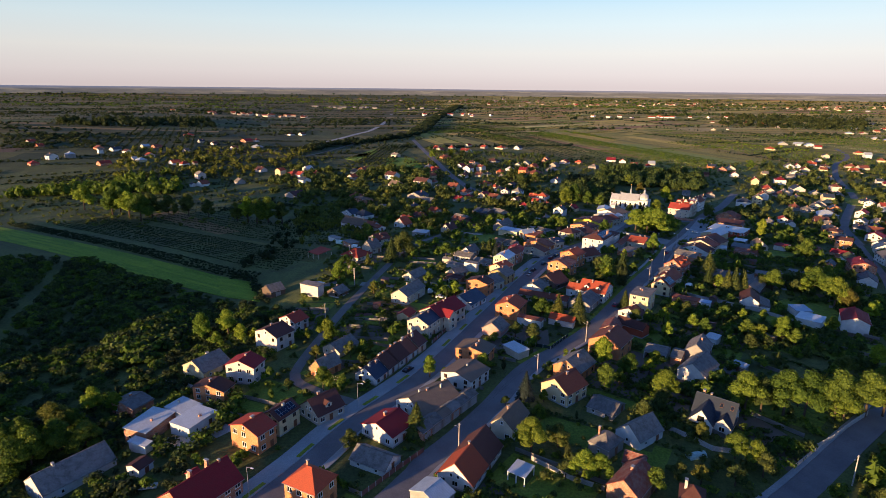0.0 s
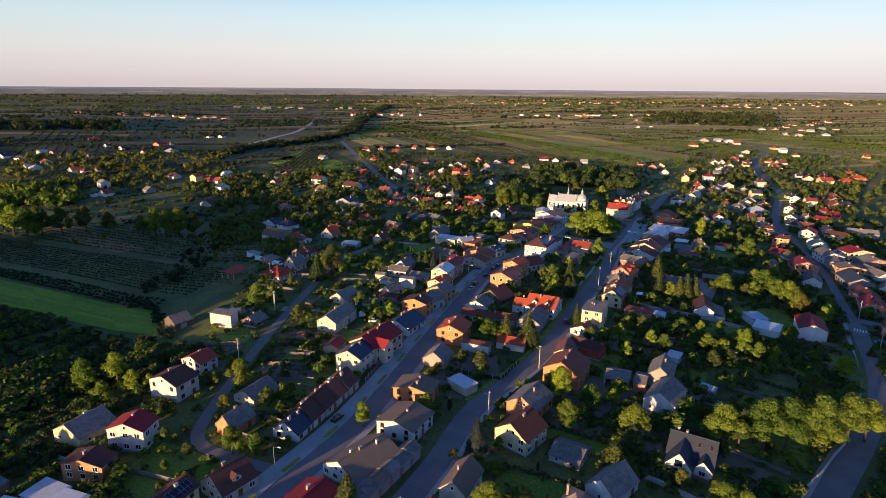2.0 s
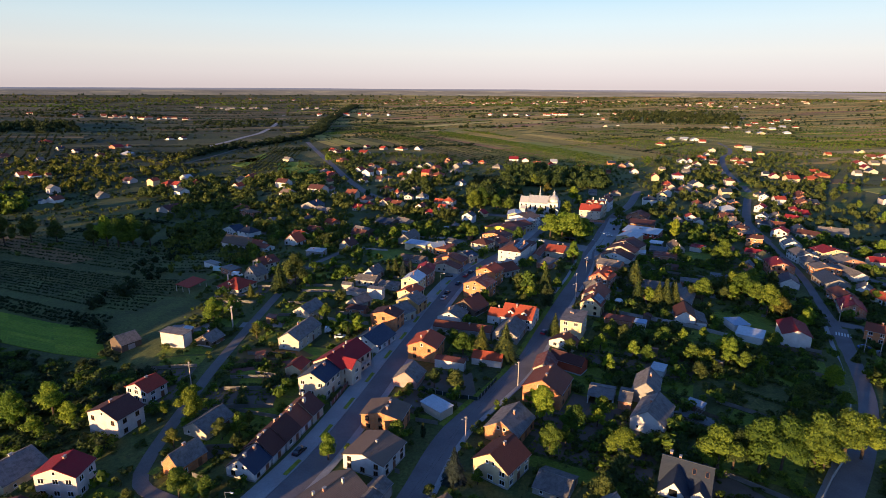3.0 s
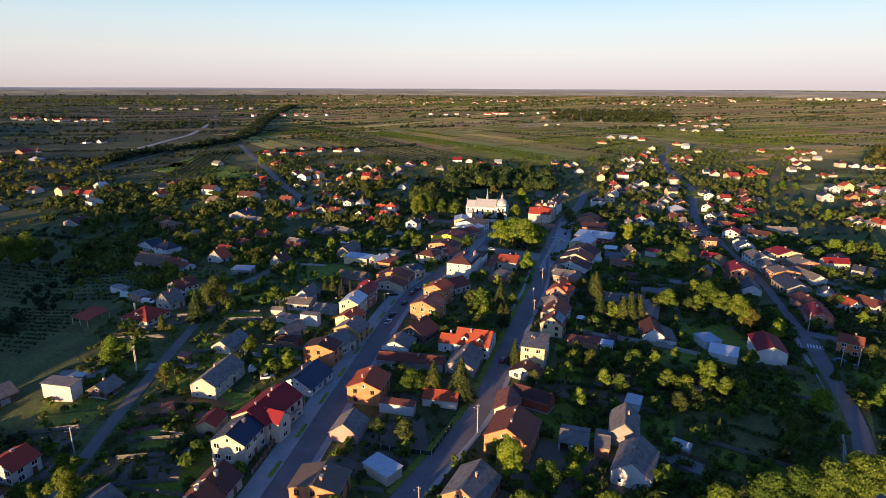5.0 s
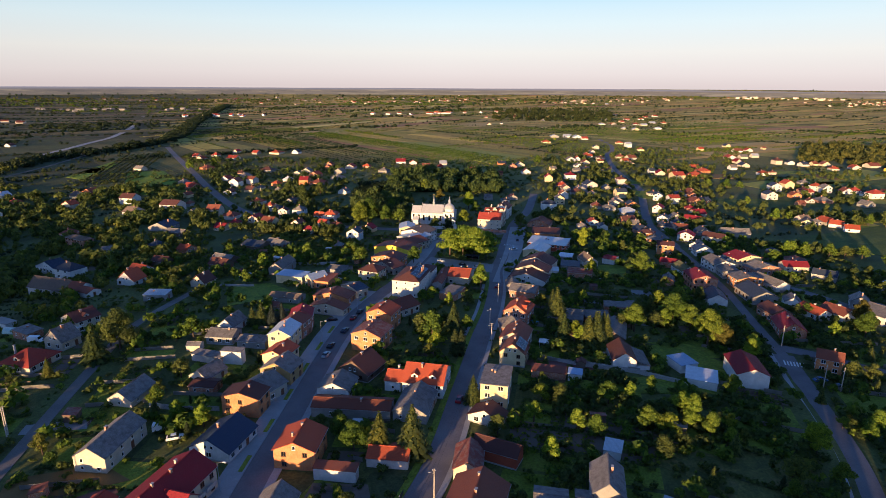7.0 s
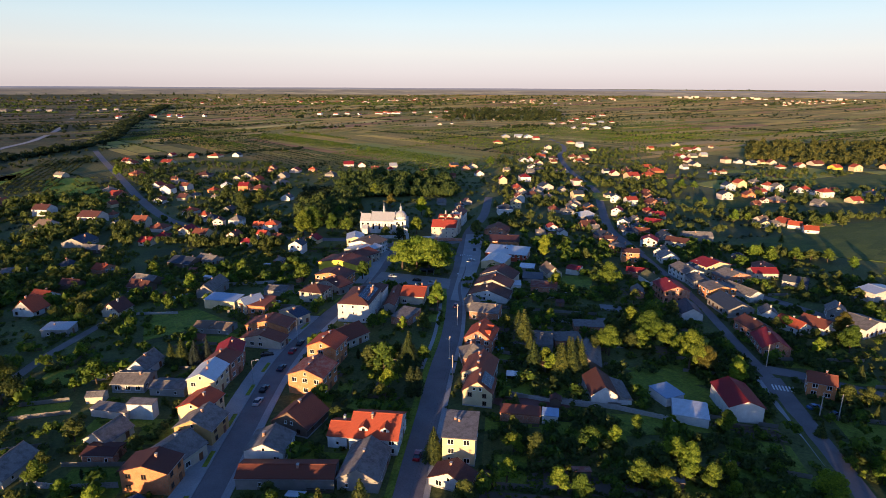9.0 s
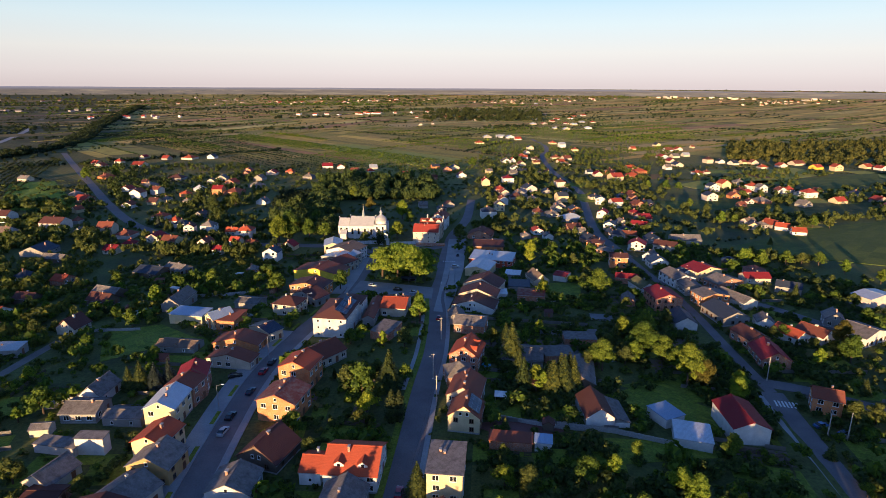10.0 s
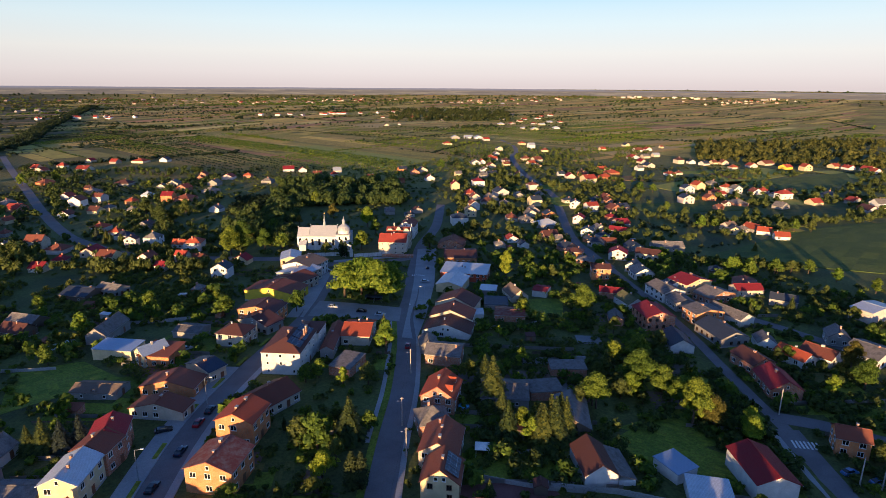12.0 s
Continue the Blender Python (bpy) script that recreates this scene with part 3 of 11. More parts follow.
def front_gable(thing, px, w, fy, back, h, rise, wall, roof, glazed=False):
    """A gabled bay that stands out from a house's front, its own roof running back into the main one."""
    s, x0, x1 = Solid(), px - w / 2, px + w / 2
    s.quad((x0, fy, -1.2), (x1, fy, -1.2), (x1, fy, h), (px, fy, h + rise), (x0, fy, h))
    s.quad((x1, fy, -1.2), (x1, back, -1.2), (x1, back, h), (x1, fy, h)).quad((x0, back, -1.2), (x0, fy, -1.2), (x0, fy, h), (x0, back, h))
    ob = s.done("bay", wall, thing)
    r, o, k = Solid(), 0.4, rise / (w / 2)
    slab(r, (x1 + o, fy - o, h - o * k), (x1 + o, back, h - o * k), (px, back, h + rise), (px, fy - o, h + rise), 0.14)
    slab(r, (x0 - o, back, h - o * k), (x0 - o, fy - o, h - o * k), (px, fy - o, h + rise), (px, back, h + rise), 0.14)
    r.done("bay_roof", roof, ob)
    if glazed:
        Solid().box(x0 + 0.6, fy - 0.05, 0.1, x1 - 0.6, fy - 0.003, 2.3).done("glazing", GLASS, ob)
        Solid().box(px - 0.9, fy - 0.05, h - 0.1, px + 0.9, fy - 0.003, h + 1.6).done("gable_window", GLASS, ob)
    else:
        add_window(ob, "wide", pose(px, fy - 0.002, 0.9))
        if h > 4.4:
            add_window(ob, "wide", pose(px, fy - 0.002, 3.6))
    return ob


def roof_window(thing, px, py, z, tilt):
    """A roof light lying on a slope that falls towards -y."""
    ob = Solid().box(-0.42, -0.65, 0, 0.42, 0.65, 0.1).done("roof_window_frame", DARKFRAME, thing)
    ob.matrix_basis = pose(px, py, z, tilt)
    Solid().box(-0.34, -0.57, 0.1, 0.34, 0.57, 0.115).done("pane", GLASS, ob)


def add_window_child(ob, fy, z0, top):
    shared("window", FAR_WINDOWS["small"], ob, pose(0, fy - 0.003, z0 + 0.15) @ Matrix.Diagonal((1.2, 1, min(1.2, (top - 0.5 - z0)), 1)))


def far_house(x, y, turn, w, d, h, rise, kind, wall, roof, label):
    """A plainer house for the streets further off."""
    rng = random.Random(round(x) * 131 + round(y))
    low = h < 4
    thing = tagged(new("cottage" if low else "house"), label, "cottage" if low else "house", "cottages of the outer village" if low else "houses of the outer village")
    thing.matrix_basis = pose(x, y, land(x, y), 0, 0, turn)
    LOT.append((x, y, turn, w / 2, d / 2))
    a, c, W, D, t = w / 2 - 0.3, d / 2 - 0.3, w / 2, d / 2, 0.14
    s, r = Solid(), Solid()
    s.quad((-a, -c, -1.5), (a, -c, -1.5), (a, -c, h), (-a, -c, h)).quad((a, -c, -1.5), (a, c, -1.5), (a, c, h), (a, -c, h))
    s.quad((a, c, -1.5), (-a, c, -1.5), (-a, c, h), (a, c, h)).quad((-a, c, -1.5), (-a, -c, -1.5), (-a, -c, h), (-a, c, h))
    rise *= 0.82
    low, top = h - 0.12, h + rise
    if kind == "gable":
        k = h + rise * a / W - 0.02
        s.quad((-a, -c, h), (a, -c, h), (0, -c, k)).quad((a, c, h), (-a, c, h), (0, c, k))
        slab(r, (W, -D, low), (W, D, low), (0, D, top), (0, -D, top), t)
        slab(r, (-W, D, low), (-W, -D, low), (0, -D, top), (0, D, top), t)
    elif kind == "side":
        k = h + rise * c / D - 0.02
        s.quad((a, -c, h), (a, c, h), (a, 0, k)).quad((-a, c, h), (-a, -c, h), (-a, 0, k))
        slab(r, (-W, -D, low), (W, -D, low), (W, 0, top), (-W, 0, top), t)
        slab(r, (W, D, low), (-W, D, low), (-W, 0, top), (W, 0, top), t)
    else:
        j, k = max(0.0, W - D), max(0.0, D - W)
        p = [(-W, -D, h), (W, -D, h), (W, D, h), (-W, D, h)]
        q = [(-j, -k, top), (j, -k, top), (j, k, top), (-j, k, top)]
        for i in range(4):
            n = (i + 1) % 4
            r.quad(*([p[i], p[n], q[n], q[i]] if (Vector(q[n]) - Vector(q[i])).length > 1e-3 else [p[i], p[n], q[n]]))
        r.quad(*reversed(p))
    s.done("wall", wall, thing)
    r.done("roof", roof, thing)
    px, py = rng.uniform(-0.1, 0.1) * w, rng.uniform(-0.2, 0.2) * d
    Solid().box(px - 0.3, py - 0.4, h + rise * 0.5, px + 0.3, py + 0.4, top + 0.7).done("chimney", CHIMNEY, thing)
    if y < 560:
        floors = 2 if h > 5 else 1
        for fl in range(floors):
            for ang, half, out in ((0, a, c), (90, c, a)) if y < 430 else ((0, a, c),):
                for sgn in (-0.45, 0.45):
                    shared("window", FAR_WINDOWS["wide"], thing, pose(0, 0, 0, 0, 0, ang) @ pose(sgn * half, -out - 0.003, fl * 2.8 + 0.9))
    return thing


# ---- the ground and the roads ----
def spread(lo, hi, near_lo, near_hi, step, growth):
    out = list(np.arange(near_lo, near_hi + 0.1, step))
    s, v = step, near_hi
    while v < hi:
        s *= growth
        v += s
        out.append(min(v, hi))
    s, v = step, near_lo
    while v > lo:
        s *= growth
        v -= s
        out.insert(0, max(v, lo))
    return out


xs = spread(-4500, 4500, -220, 460, 8.0, 1.14)
ys = spread(-2600, 4600, 0, 720, 8.0, 1.14)
verts = [(x, y, land(x, y)) for y in ys for x in xs]
nx = len(xs)
faces = [(j * nx + i, j * nx + i + 1, (j + 1) * nx + i + 1, (j + 1) * nx + i) for j in range(len(ys) - 1) for i in range(nx - 1)]
tagged(shape("ground", verts, faces, GROUND, smooth_faces=True), "green meadow, gardens and long narrow fields", "ground", kind="structure")


def curve_through(points, step=4.0):
    """Evenly spaced places along a smooth line through the points, with the way across."""
    p = [Vector(q) for q in points]
    p = [p[0] * 2 - p[1]] + p + [p[-1] * 2 - p[-2]]
    out = []
    for a, b, c, d in zip(p, p[1:], p[2:], p[3:]):
        n = max(2, int((c - b).length / step))
        for i in range(n):
            t = i / n
            out.append(0.5 * (2 * b + (c - a) * t + (2 * a - 5 * b + 4 * c - d) * t * t + (3 * b - a - 3 * c + d) * t ** 3))
    out.append(p[-2])
    res = []
    for i, q in enumerate(out):
        t = (out[min(i + 1, len(out) - 1)] - out[max(i - 1, 0)]).normalized()
        res.append((q, Vector((t.y, -t.x))))
    return res


ROADS = []


def ribbon(name, points, lo, hi, lift, mat, label, category, depth=0.3, step=4.0):
    """A strip from lo to hi metres to the right of a line, with kerb faces at its sides."""
    s = Solid()
    line = curve_through(points, step)
    if hi - lo > 2.5:
        ROADS.append((line, lo, hi))
    rows = []
    for q, n in line:
        a, b = q + n * lo, q + n * hi
        z = land(q.x, q.y) + lift
        rows.append(((a.x, a.y, z), (b.x, b.y, z)))
    for (a0, b0), (a1, b1) in zip(rows, rows[1:]):
        s.quad(a0, b0, b1, a1)
        s.quad((*a1[:2], a1[2] - depth), (*a0[:2], a0[2] - depth), a0, a1)
        s.quad((*b0[:2], b0[2] - depth), (*b1[:2], b1[2] - depth), b1, b0)
    return tagged(s.done(name, mat), label, category, kind="structure")


MAIN = [(-80, 50), (-39, 119), (-25, 147), (-4, 181), (24, 242), (55, 308), (80, 344), (106, 375), (116, 390), (126, 409), (139, 430), (154, 456)]
RIGHT = [(-46, 65), (-10, 119), (-4, 130), (4, 141), (15, 158), (30, 184), (57, 214), (79, 248), (101, 283), (115, 304), (126, 323), (135, 340), (146, 363), (164, 392), (179, 419), (200, 453), (217, 478), (248, 515), (290, 580)]
LANE = [(-20, 156), (-39, 166), (-48, 174), (-49, 185), (-46, 210), (-43, 232), (-37, 264), (-29, 303), (-20, 340), (0, 380)]
FAR_RIGHT = [(50, 95), (83, 118), (110, 139), (129, 154), (148, 171), (165, 189), (187, 218), (203, 240), (212, 256), (222, 273), (239, 302), (259, 342), (278, 379)]
CROSS = [(206, 246), (214, 236), (221, 222), (240, 190)]
NORTH = [(278, 379), (292, 409), (306, 437), (335, 478), (374, 530), (403, 570), (470, 700), (552, 830), (593, 874), (648, 952), (700, 1060)]
BRANCH = [(275, 250), (272, 291), (258, 338)]
FAR_LEFT = [(150, 474), (100, 505), (62, 530), (34, 581), (21, 622), (6, 703), (-10, 811), (-38, 995), (-60, 1150)]
CHURCH = [(144, 462), (155, 460), (170, 457), (184, 452), (199, 454)]
ribbon("road_main", MAIN, -3.2, 3.4, 0.10, ASPHALT, "dark grey asphalt street", "road")
ribbon("road_parallel", RIGHT, -3.4, 3.4, 0.11, ASPHALT, "dark grey asphalt street", "road")
ribbon("lane", LANE, -1.8, 1.8, 0.09, LANEGREY, "narrow worn asphalt lane", "road")
ribbon("lane_east", FAR_RIGHT[7:], -1.9, 1.9, 0.09, ASPHALT, "narrow asphalt village street", "road")
ribbon("road_east", FAR_RIGHT[:8], -3.4, 3.4, 0.09, ASPHALT, "dark grey asphalt road", "road")
ribbon("road_crossing", CROSS, -3.0, 3.0, 0.12, ASPHALT, "dark grey asphalt road", "road")
ribbon("road_north", NORTH, -3.2, 3.2, 0.10, ASPHALT, "dark grey asphalt road", "road")
ribbon("road_branch", BRANCH, -2.6, 2.6, 0.09, ASPHALT, "narrow asphalt side road", "road")
HIGHWAY = [(-191, 2207), (-168, 1693), (-169, 1393), (-189, 1256), (-205, 1147), (-226, 1048), (-242, 990)]
TRACK = [(-158, 1068), (-182, 936), (-204, 849)]
ribbon("road_valley", HIGHWAY, -5.0, 5.0, 0.4, PAVING, "pale main road along the valley", "road")
ribbon("farm_track", TRACK, -2.0, 2.0, 0.3, DIRT, "pale farm track", "road")
ribbon("road_west", FAR_LEFT, -3.6, 3.6, 0.10, ASPHALT, "dark grey asphalt road", "road")
ribbon("road_church", CHURCH, -3.0, 3.0, 0.13, ASPHALT, "asphalt street before the church", "road")
ribbon("pavement_main", MAIN[:7], -8.4, -3.25, 0.22, PAVING, "pale grey paved footway with parking bays", "pavement")
ribbon("pavement_main_far", MAIN[:8], 3.45, 5.4, 0.22, PAVING, "pale grey paved footway", "pavement")
ribbon("pavement_parallel", RIGHT[8:13], -6.6, -5.3, 0.2, PAVING, "narrow grey paved footway", "pavement")
ribbon("verge_parallel", RIGHT[5:13], -5.25, -3.45, 0.18, LAWN, "grass verge beside the street", "verge")
ribbon("pavement_parallel_side", RIGHT[1:12], 3.45, 4.9, 0.22, PAVING, "narrow grey footway", "pavement")
ribbon("pavement_east", FAR_RIGHT[:8], -5.0, -3.45, 0.2, PAVING, "grey footway", "pavement")


# ---- plots, yards and the square ----
def patch(name, corners, lift, mat, label, category, n=10):
    """A four-cornered sheet that follows the ground, with a shallow edge."""
    (ax, ay), (bx, by), (cx, cy), (dx, dy) = corners
    s = Solid()
    g = []
    for j in range(n + 1):
        for i in range(n + 1):
            u, v = i / n, j / n
            x = (1 - u) * (1 - v) * ax + u * (1 - v) * bx + u * v * cx + (1 - u) * v * dx
            y = (1 - u) * (1 - v) * ay + u * (1 - v) * by + u * v * cy + (1 - u) * v * dy
            g.append((x, y, land(x, y) + lift))
    w = n + 1
    for j in range(n):
        for i in range(n):
            s.quad(g[j * w + i], g[j * w + i + 1], g[(j + 1) * w + i + 1], g[(j + 1) * w + i])
    rim = [g[i] for i in range(w)] + [g[j * w + n] for j in range(1, w)] + [g[n * w + i] for i in range(n - 1, -1, -1)] + [g[j * w] for j in range(n - 1, 0, -1)]
    for p, q in zip(rim, rim[1:] + rim[:1]):
        s.quad((*p[:2], p[2] - 0.3), (*q[:2], q[2] - 0.3), q, p)
    return tagged(s.done(name, mat), label, category, kind="structure")


OLDASPHALT = road_material("worn_pale_asphalt", (0.19, 0.19, 0.195), (0.25, 0.245, 0.24))
FIELDGREEN = grass_material("young_green_crop", (0.135, 0.21, 0.009), (0.165, 0.245, 0.011), (0.19, 0.255, 0.018))
FIELDDULL = grass_material("dull_grass_field", (0.056, 0.068, 0.016), (0.085, 0.096, 0.02), (0.118, 0.11, 0.03))
MEADOW = grass_material("meadow_grass", (0.056, 0.088, 0.012), (0.075, 0.11, 0.015), (0.095, 0.12, 0.022))
FIELDGOLD = road_material("dry_yellow_field", (0.38, 0.27, 0.08), (0.46, 0.33, 0.11))
FIELDBROWN = road_material("ploughed_field", (0.15, 0.095, 0.03), (0.19, 0.12, 0.04))
FIELDLIGHT = road_material("light_green_field", (0.22, 0.24, 0.03), (0.3, 0.29, 0.045))
patch("meadow_strip", [(-310, 385), (-84, 254), (-98, 286), (-340, 432)], 0.15, FIELDGREEN, "smooth bright green meadow strip", "field")
patch("field_slope", [(-318, 470), (-70, 312), (-120, 425), (-300, 560)], 0.08, FIELDDULL, "dull green sloping field", "field")
patch("ploughed_plot", [(-250, 487), (-160, 405), (-148, 418), (-235, 505)], 0.16, FIELDBROWN, "brown ploughed plot", "field")
patch("green_field", [(284, 1124), (346, 794), (427, 844), (362, 1106)], 0.3, FIELDLIGHT, "light green field beyond the village", "field")
patch("green_field_small", [(-112, 700), (-70, 660), (-60, 720), (-95, 745)], 0.25, FIELDDULL, "green plot beside the road", "field")
patch("valley_field", [(-141, 836), (-113, 971), (-104, 927), (-120, 809)], 0.25, FIELDGREEN, "smooth green strip in the valley", "field")
patch("roadside_field", [(-70, 706), (-83, 858), (-45, 854), (-11, 673)], 0.25, FIELDGREEN, "green field beside the western road", "field")
patch("gold_field", [(150, 1340), (420, 1700), (470, 1650), (190, 1290)], 0.4, FIELDGOLD, "dry yellow stubble strip", "field")
patch("gold_field_far", [(560, 1500), (900, 1900), (960, 1820), (620, 1440)], 0.5, FIELDGOLD, "dry yellow stubble strip", "field")
patch("field_meadow", [(520, 560), (760, 600), (760, 540), (520, 520)], 0.2, FIELDLIGHT, "sunlit meadow between houses", "field")
patch("orchard_field", [(700, 880), (1100, 940), (1120, 800), (700, 780)], 0.2, FIELDGOLD, "dry orchard field", "field")
patch("earth_plot", [(-37, 235), (-10, 237), (-17, 246), (-37, 247)], 0.1, FIELDBROWN, "bare dug garden plot", "yard")
patch("drive_red", [(-38, 228), (-12, 233), (-13, 236), (-38, 231)], 0.14, REDPAVE, "red paved driveway", "yard")
patch("vegetable_plot", [(23, 209), (40, 200), (42, 216), (30, 221)], 0.08, DIRT, "dug vegetable plot with stone heaps", "yard")
patch("sandy_yard", [(11, 202), (20, 194), (37, 196), (23, 208)], 0.09, DIRT, "bare sandy yard", "yard")
patch("building_plot", [(84, 154), (88, 127), (100, 137), (93, 153)], 0.08, DIRT, "bare rubble-strewn plot", "yard")
patch("lawn_east", [(94, 170), (93, 156), (106, 146), (116, 155)], 0.08, LAWN, "mown green lawn", "yard")
patch("lawn_garden", [(160, 262), (172, 246), (190, 240), (186, 262)], 0.08, LAWN, "mown green lawn", "yard")
patch("square_paving", [(112, 383), (141, 358), (150, 374), (123, 400)], 0.16, OLDASPHALT, "pale worn asphalt square with parking bays", "pavement")
patch("street_parking", [(138, 338), (154, 360), (148, 365), (134, 342)], 0.19, PAVING, "pale paved parking bays", "pavement")
patch("street_parking", [(154, 360), (182, 402), (173, 407), (148, 365)], 0.19, PAVING, "pale paved parking bays", "pavement")
patch("street_parking", [(182, 402), (219, 464), (208, 468), (173, 407)], 0.19, PAVING, "pale paved parking bays", "pavement")
patch("street_footway", [(104, 386), (110, 382), (122, 402), (117, 407)], 0.19, PAVING, "pale paved footway", "pavement")
patch("street_footway", [(117, 407), (122, 402), (149, 453), (143, 458)], 0.19, PAVING, "pale paved footway", "pavement")
patch("church_forecourt", [(150, 470), (192, 461), (190, 458), (150, 465)], 0.19, PAVING, "pale paved church forecourt", "pavement")
LOT += [(131, 379, -43, 17, 9), (177, 403, 57, 78, 5), (125, 422, 60, 42, 3), (170, 466, -15, 22, 4)]
patch("park_lawn", [(131, 400), (149, 385), (178, 440), (156, 449)], 0.24, LAWN, "lawn of the small town square", "yard")
patch("lawn_west", [(14, 350), (14, 382), (34, 380), (44, 358)], 0.1, LAWN, "broad sunlit green lawn", "yard")
patch("lawn_orchard", [(146, 256), (167, 261), (178, 236), (166, 231)], 0.1, LAWN, "broad green orchard lawn", "yard")
patch("lawn_long", [(132, 241), (150, 232), (162, 220), (124, 231)], 0.11, LAWN, "long green lawn", "yard")
patch("lawn_middle", [(192, 341), (208, 361), (221, 353), (204, 333)], 0.1, LAWN, "square green lawn between houses", "yard")
patch("lawn_small", [(128, 250), (136, 249), (132, 242), (122, 243)], 0.1, ROUGHGRASS, "small grass plot", "yard")
patch("lawn_back", [(118, 208), (131, 192), (120, 183), (110, 199)], 0.1, ROUGHGRASS, "grass plot behind the houses", "yard")
LOT += [(28, 367, 0, 11, 13), (164, 246, -10, 11, 10), (145, 231, -30, 13, 4), (206, 347, -35, 8, 10)]
patch("red_yard", [(104, 262), (112, 248), (126, 247), (124, 254)], 0.12, REDPAVE, "red paved yard", "yard")
patch("concrete_path", [(119, 272), (138, 259), (140, 255), (120, 269)], 0.12, PAVING, "pale concrete garden path", "yard")
patch("farm_yard", [(62, 187), (78, 176), (86, 186), (70, 198)], 0.09, DIRT, "bare earth farm yard", "yard")
patch("workshop_yard", [(-80, 142), (-70, 134), (-58, 146), (-66, 152)], 0.09, STONE, "concrete workshop yard", "yard")

def open_ground(corners, step=18.0):
    """Keeps bushes and trees off a four-cornered field."""
    A, B, C, D = (Vector(c) for c in corners)
    nu, nv = max(1, round((B - A).length / step)), max(1, round((D - A).length / step))
    for i in range(nu):
        for j in range(nv):
            u, v = (i + 0.5) / nu, (j + 0.5) / nv
            q = A.lerp(B, u).lerp(D.lerp(C, u), v)
            LOT.append((q.x, q.y, 0, step * 0.5, step * 0.5))


for title, corners, mat, words in (("green_field", [(334, 366), (470, 374), (548, 354), (392, 294)], MEADOW, "open green field below the eastern houses"),
                                   ("green_field", [(672, 528), (806, 517), (729, 473), (600, 472)], MEADOW, "green meadow before the pine forest"),
                                   ("fallow_plot", [(541, 445), (585, 408), (522, 382), (474, 411)], FIELDDULL, "dry grass plot between the eastern houses"),
                                   ("green_field", [(430, 505), (520, 470), (500, 440), (415, 472)], MEADOW, "green garden meadow between the eastern houses")):
    patch(title, corners, 0.35, mat, words, "field")
    open_ground(corners)

# long parcels on the plain beyond the village, seeded so that every build is alike
FIELDOLIVE = road_material("olive_fallow", (0.29, 0.245, 0.032), (0.38, 0.31, 0.045))


def crop_material(name, stops):
    """Ploughed, sown or planted strips: a colour for each strip, and rows along it."""
    m, nt, b = material(name, 0.95)
    g = position(nt)
    own = nt.nodes.new("ShaderNodeNewGeometry").outputs["Random Per Island"]
    colour = ramp(nt, own, stops)
    colour.node.color_ramp.interpolation = "CONSTANT"
    other = nt.nodes.new("ShaderNodeTexWhiteNoise")
    other.noise_dimensions = "1D"
    nt.links.new(own, other.inputs["W"])
    rows = node(nt, "ShaderNodeTexWave", Scale=0.055, Distortion=1.2, Detail=2.0)
    rows.inputs["Detail Scale"].default_value = 2.0
    nt.links.new(uv_of(nt), rows.inputs["Vector"])
    deep = ramp(nt, rows.outputs["Fac"], [(0.25, grey(0.34)), (0.6, grey(1.0))])
    fade = ramp(nt, other.outputs["Value"], [(0.3, grey(0.08)), (0.75, grey(0.85))])
    spots = ramp(nt, noisy(nt, g, 0.06, 6.0, 0.75), [(0.3, grey(0.62)), (0.7, grey(1.25))])
    c = mix(nt, fade, colour, mix(nt, 1.0, colour, deep, "MULTIPLY"))
    nt.links.new(mix(nt, 1.0, c, spots, "MULTIPLY"), b.inputs["Base Color"])
    bump(nt, b, noisy(nt, g, 0.5, 4.0), 0.5, 0.5)
    return m


# golden palette holds the sunlight that standing crops would catch
CROPS_EAST = crop_material("plain_crops", [(0.0, (0.361, 0.267, 0.051)), (0.14, (0.564, 0.356, 0.073)), (0.28, (0.271, 0.231, 0.043)), (0.4, (0.620, 0.419, 0.087)), (0.5, (0.451, 0.339, 0.058)), (0.62, (0.620, 0.482, 0.123)),
                                          (0.7, (0.383, 0.321, 0.052)), (0.8, (0.451, 0.231, 0.087)), (0.87, (0.609, 0.428, 0.073)), (0.95, (0.316, 0.285, 0.046))])
# the western strips have a darker palette than the eastern ones
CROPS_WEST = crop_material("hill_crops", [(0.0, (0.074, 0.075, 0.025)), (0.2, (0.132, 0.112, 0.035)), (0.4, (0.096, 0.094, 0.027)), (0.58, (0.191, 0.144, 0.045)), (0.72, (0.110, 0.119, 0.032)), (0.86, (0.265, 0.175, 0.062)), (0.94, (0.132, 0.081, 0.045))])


def field_angle(x, y):
    """The way in which the strips of the open country run."""
    if x < -70 + 0.02 * (y - 800):
        return 16
    if y < 1330 and x < 640 + (y - 800) * 0.25:
        return -73
    return 41 if x < 0.5 * y - 150 else 10


STRIP_EDGES, ORCHARDS = [], []


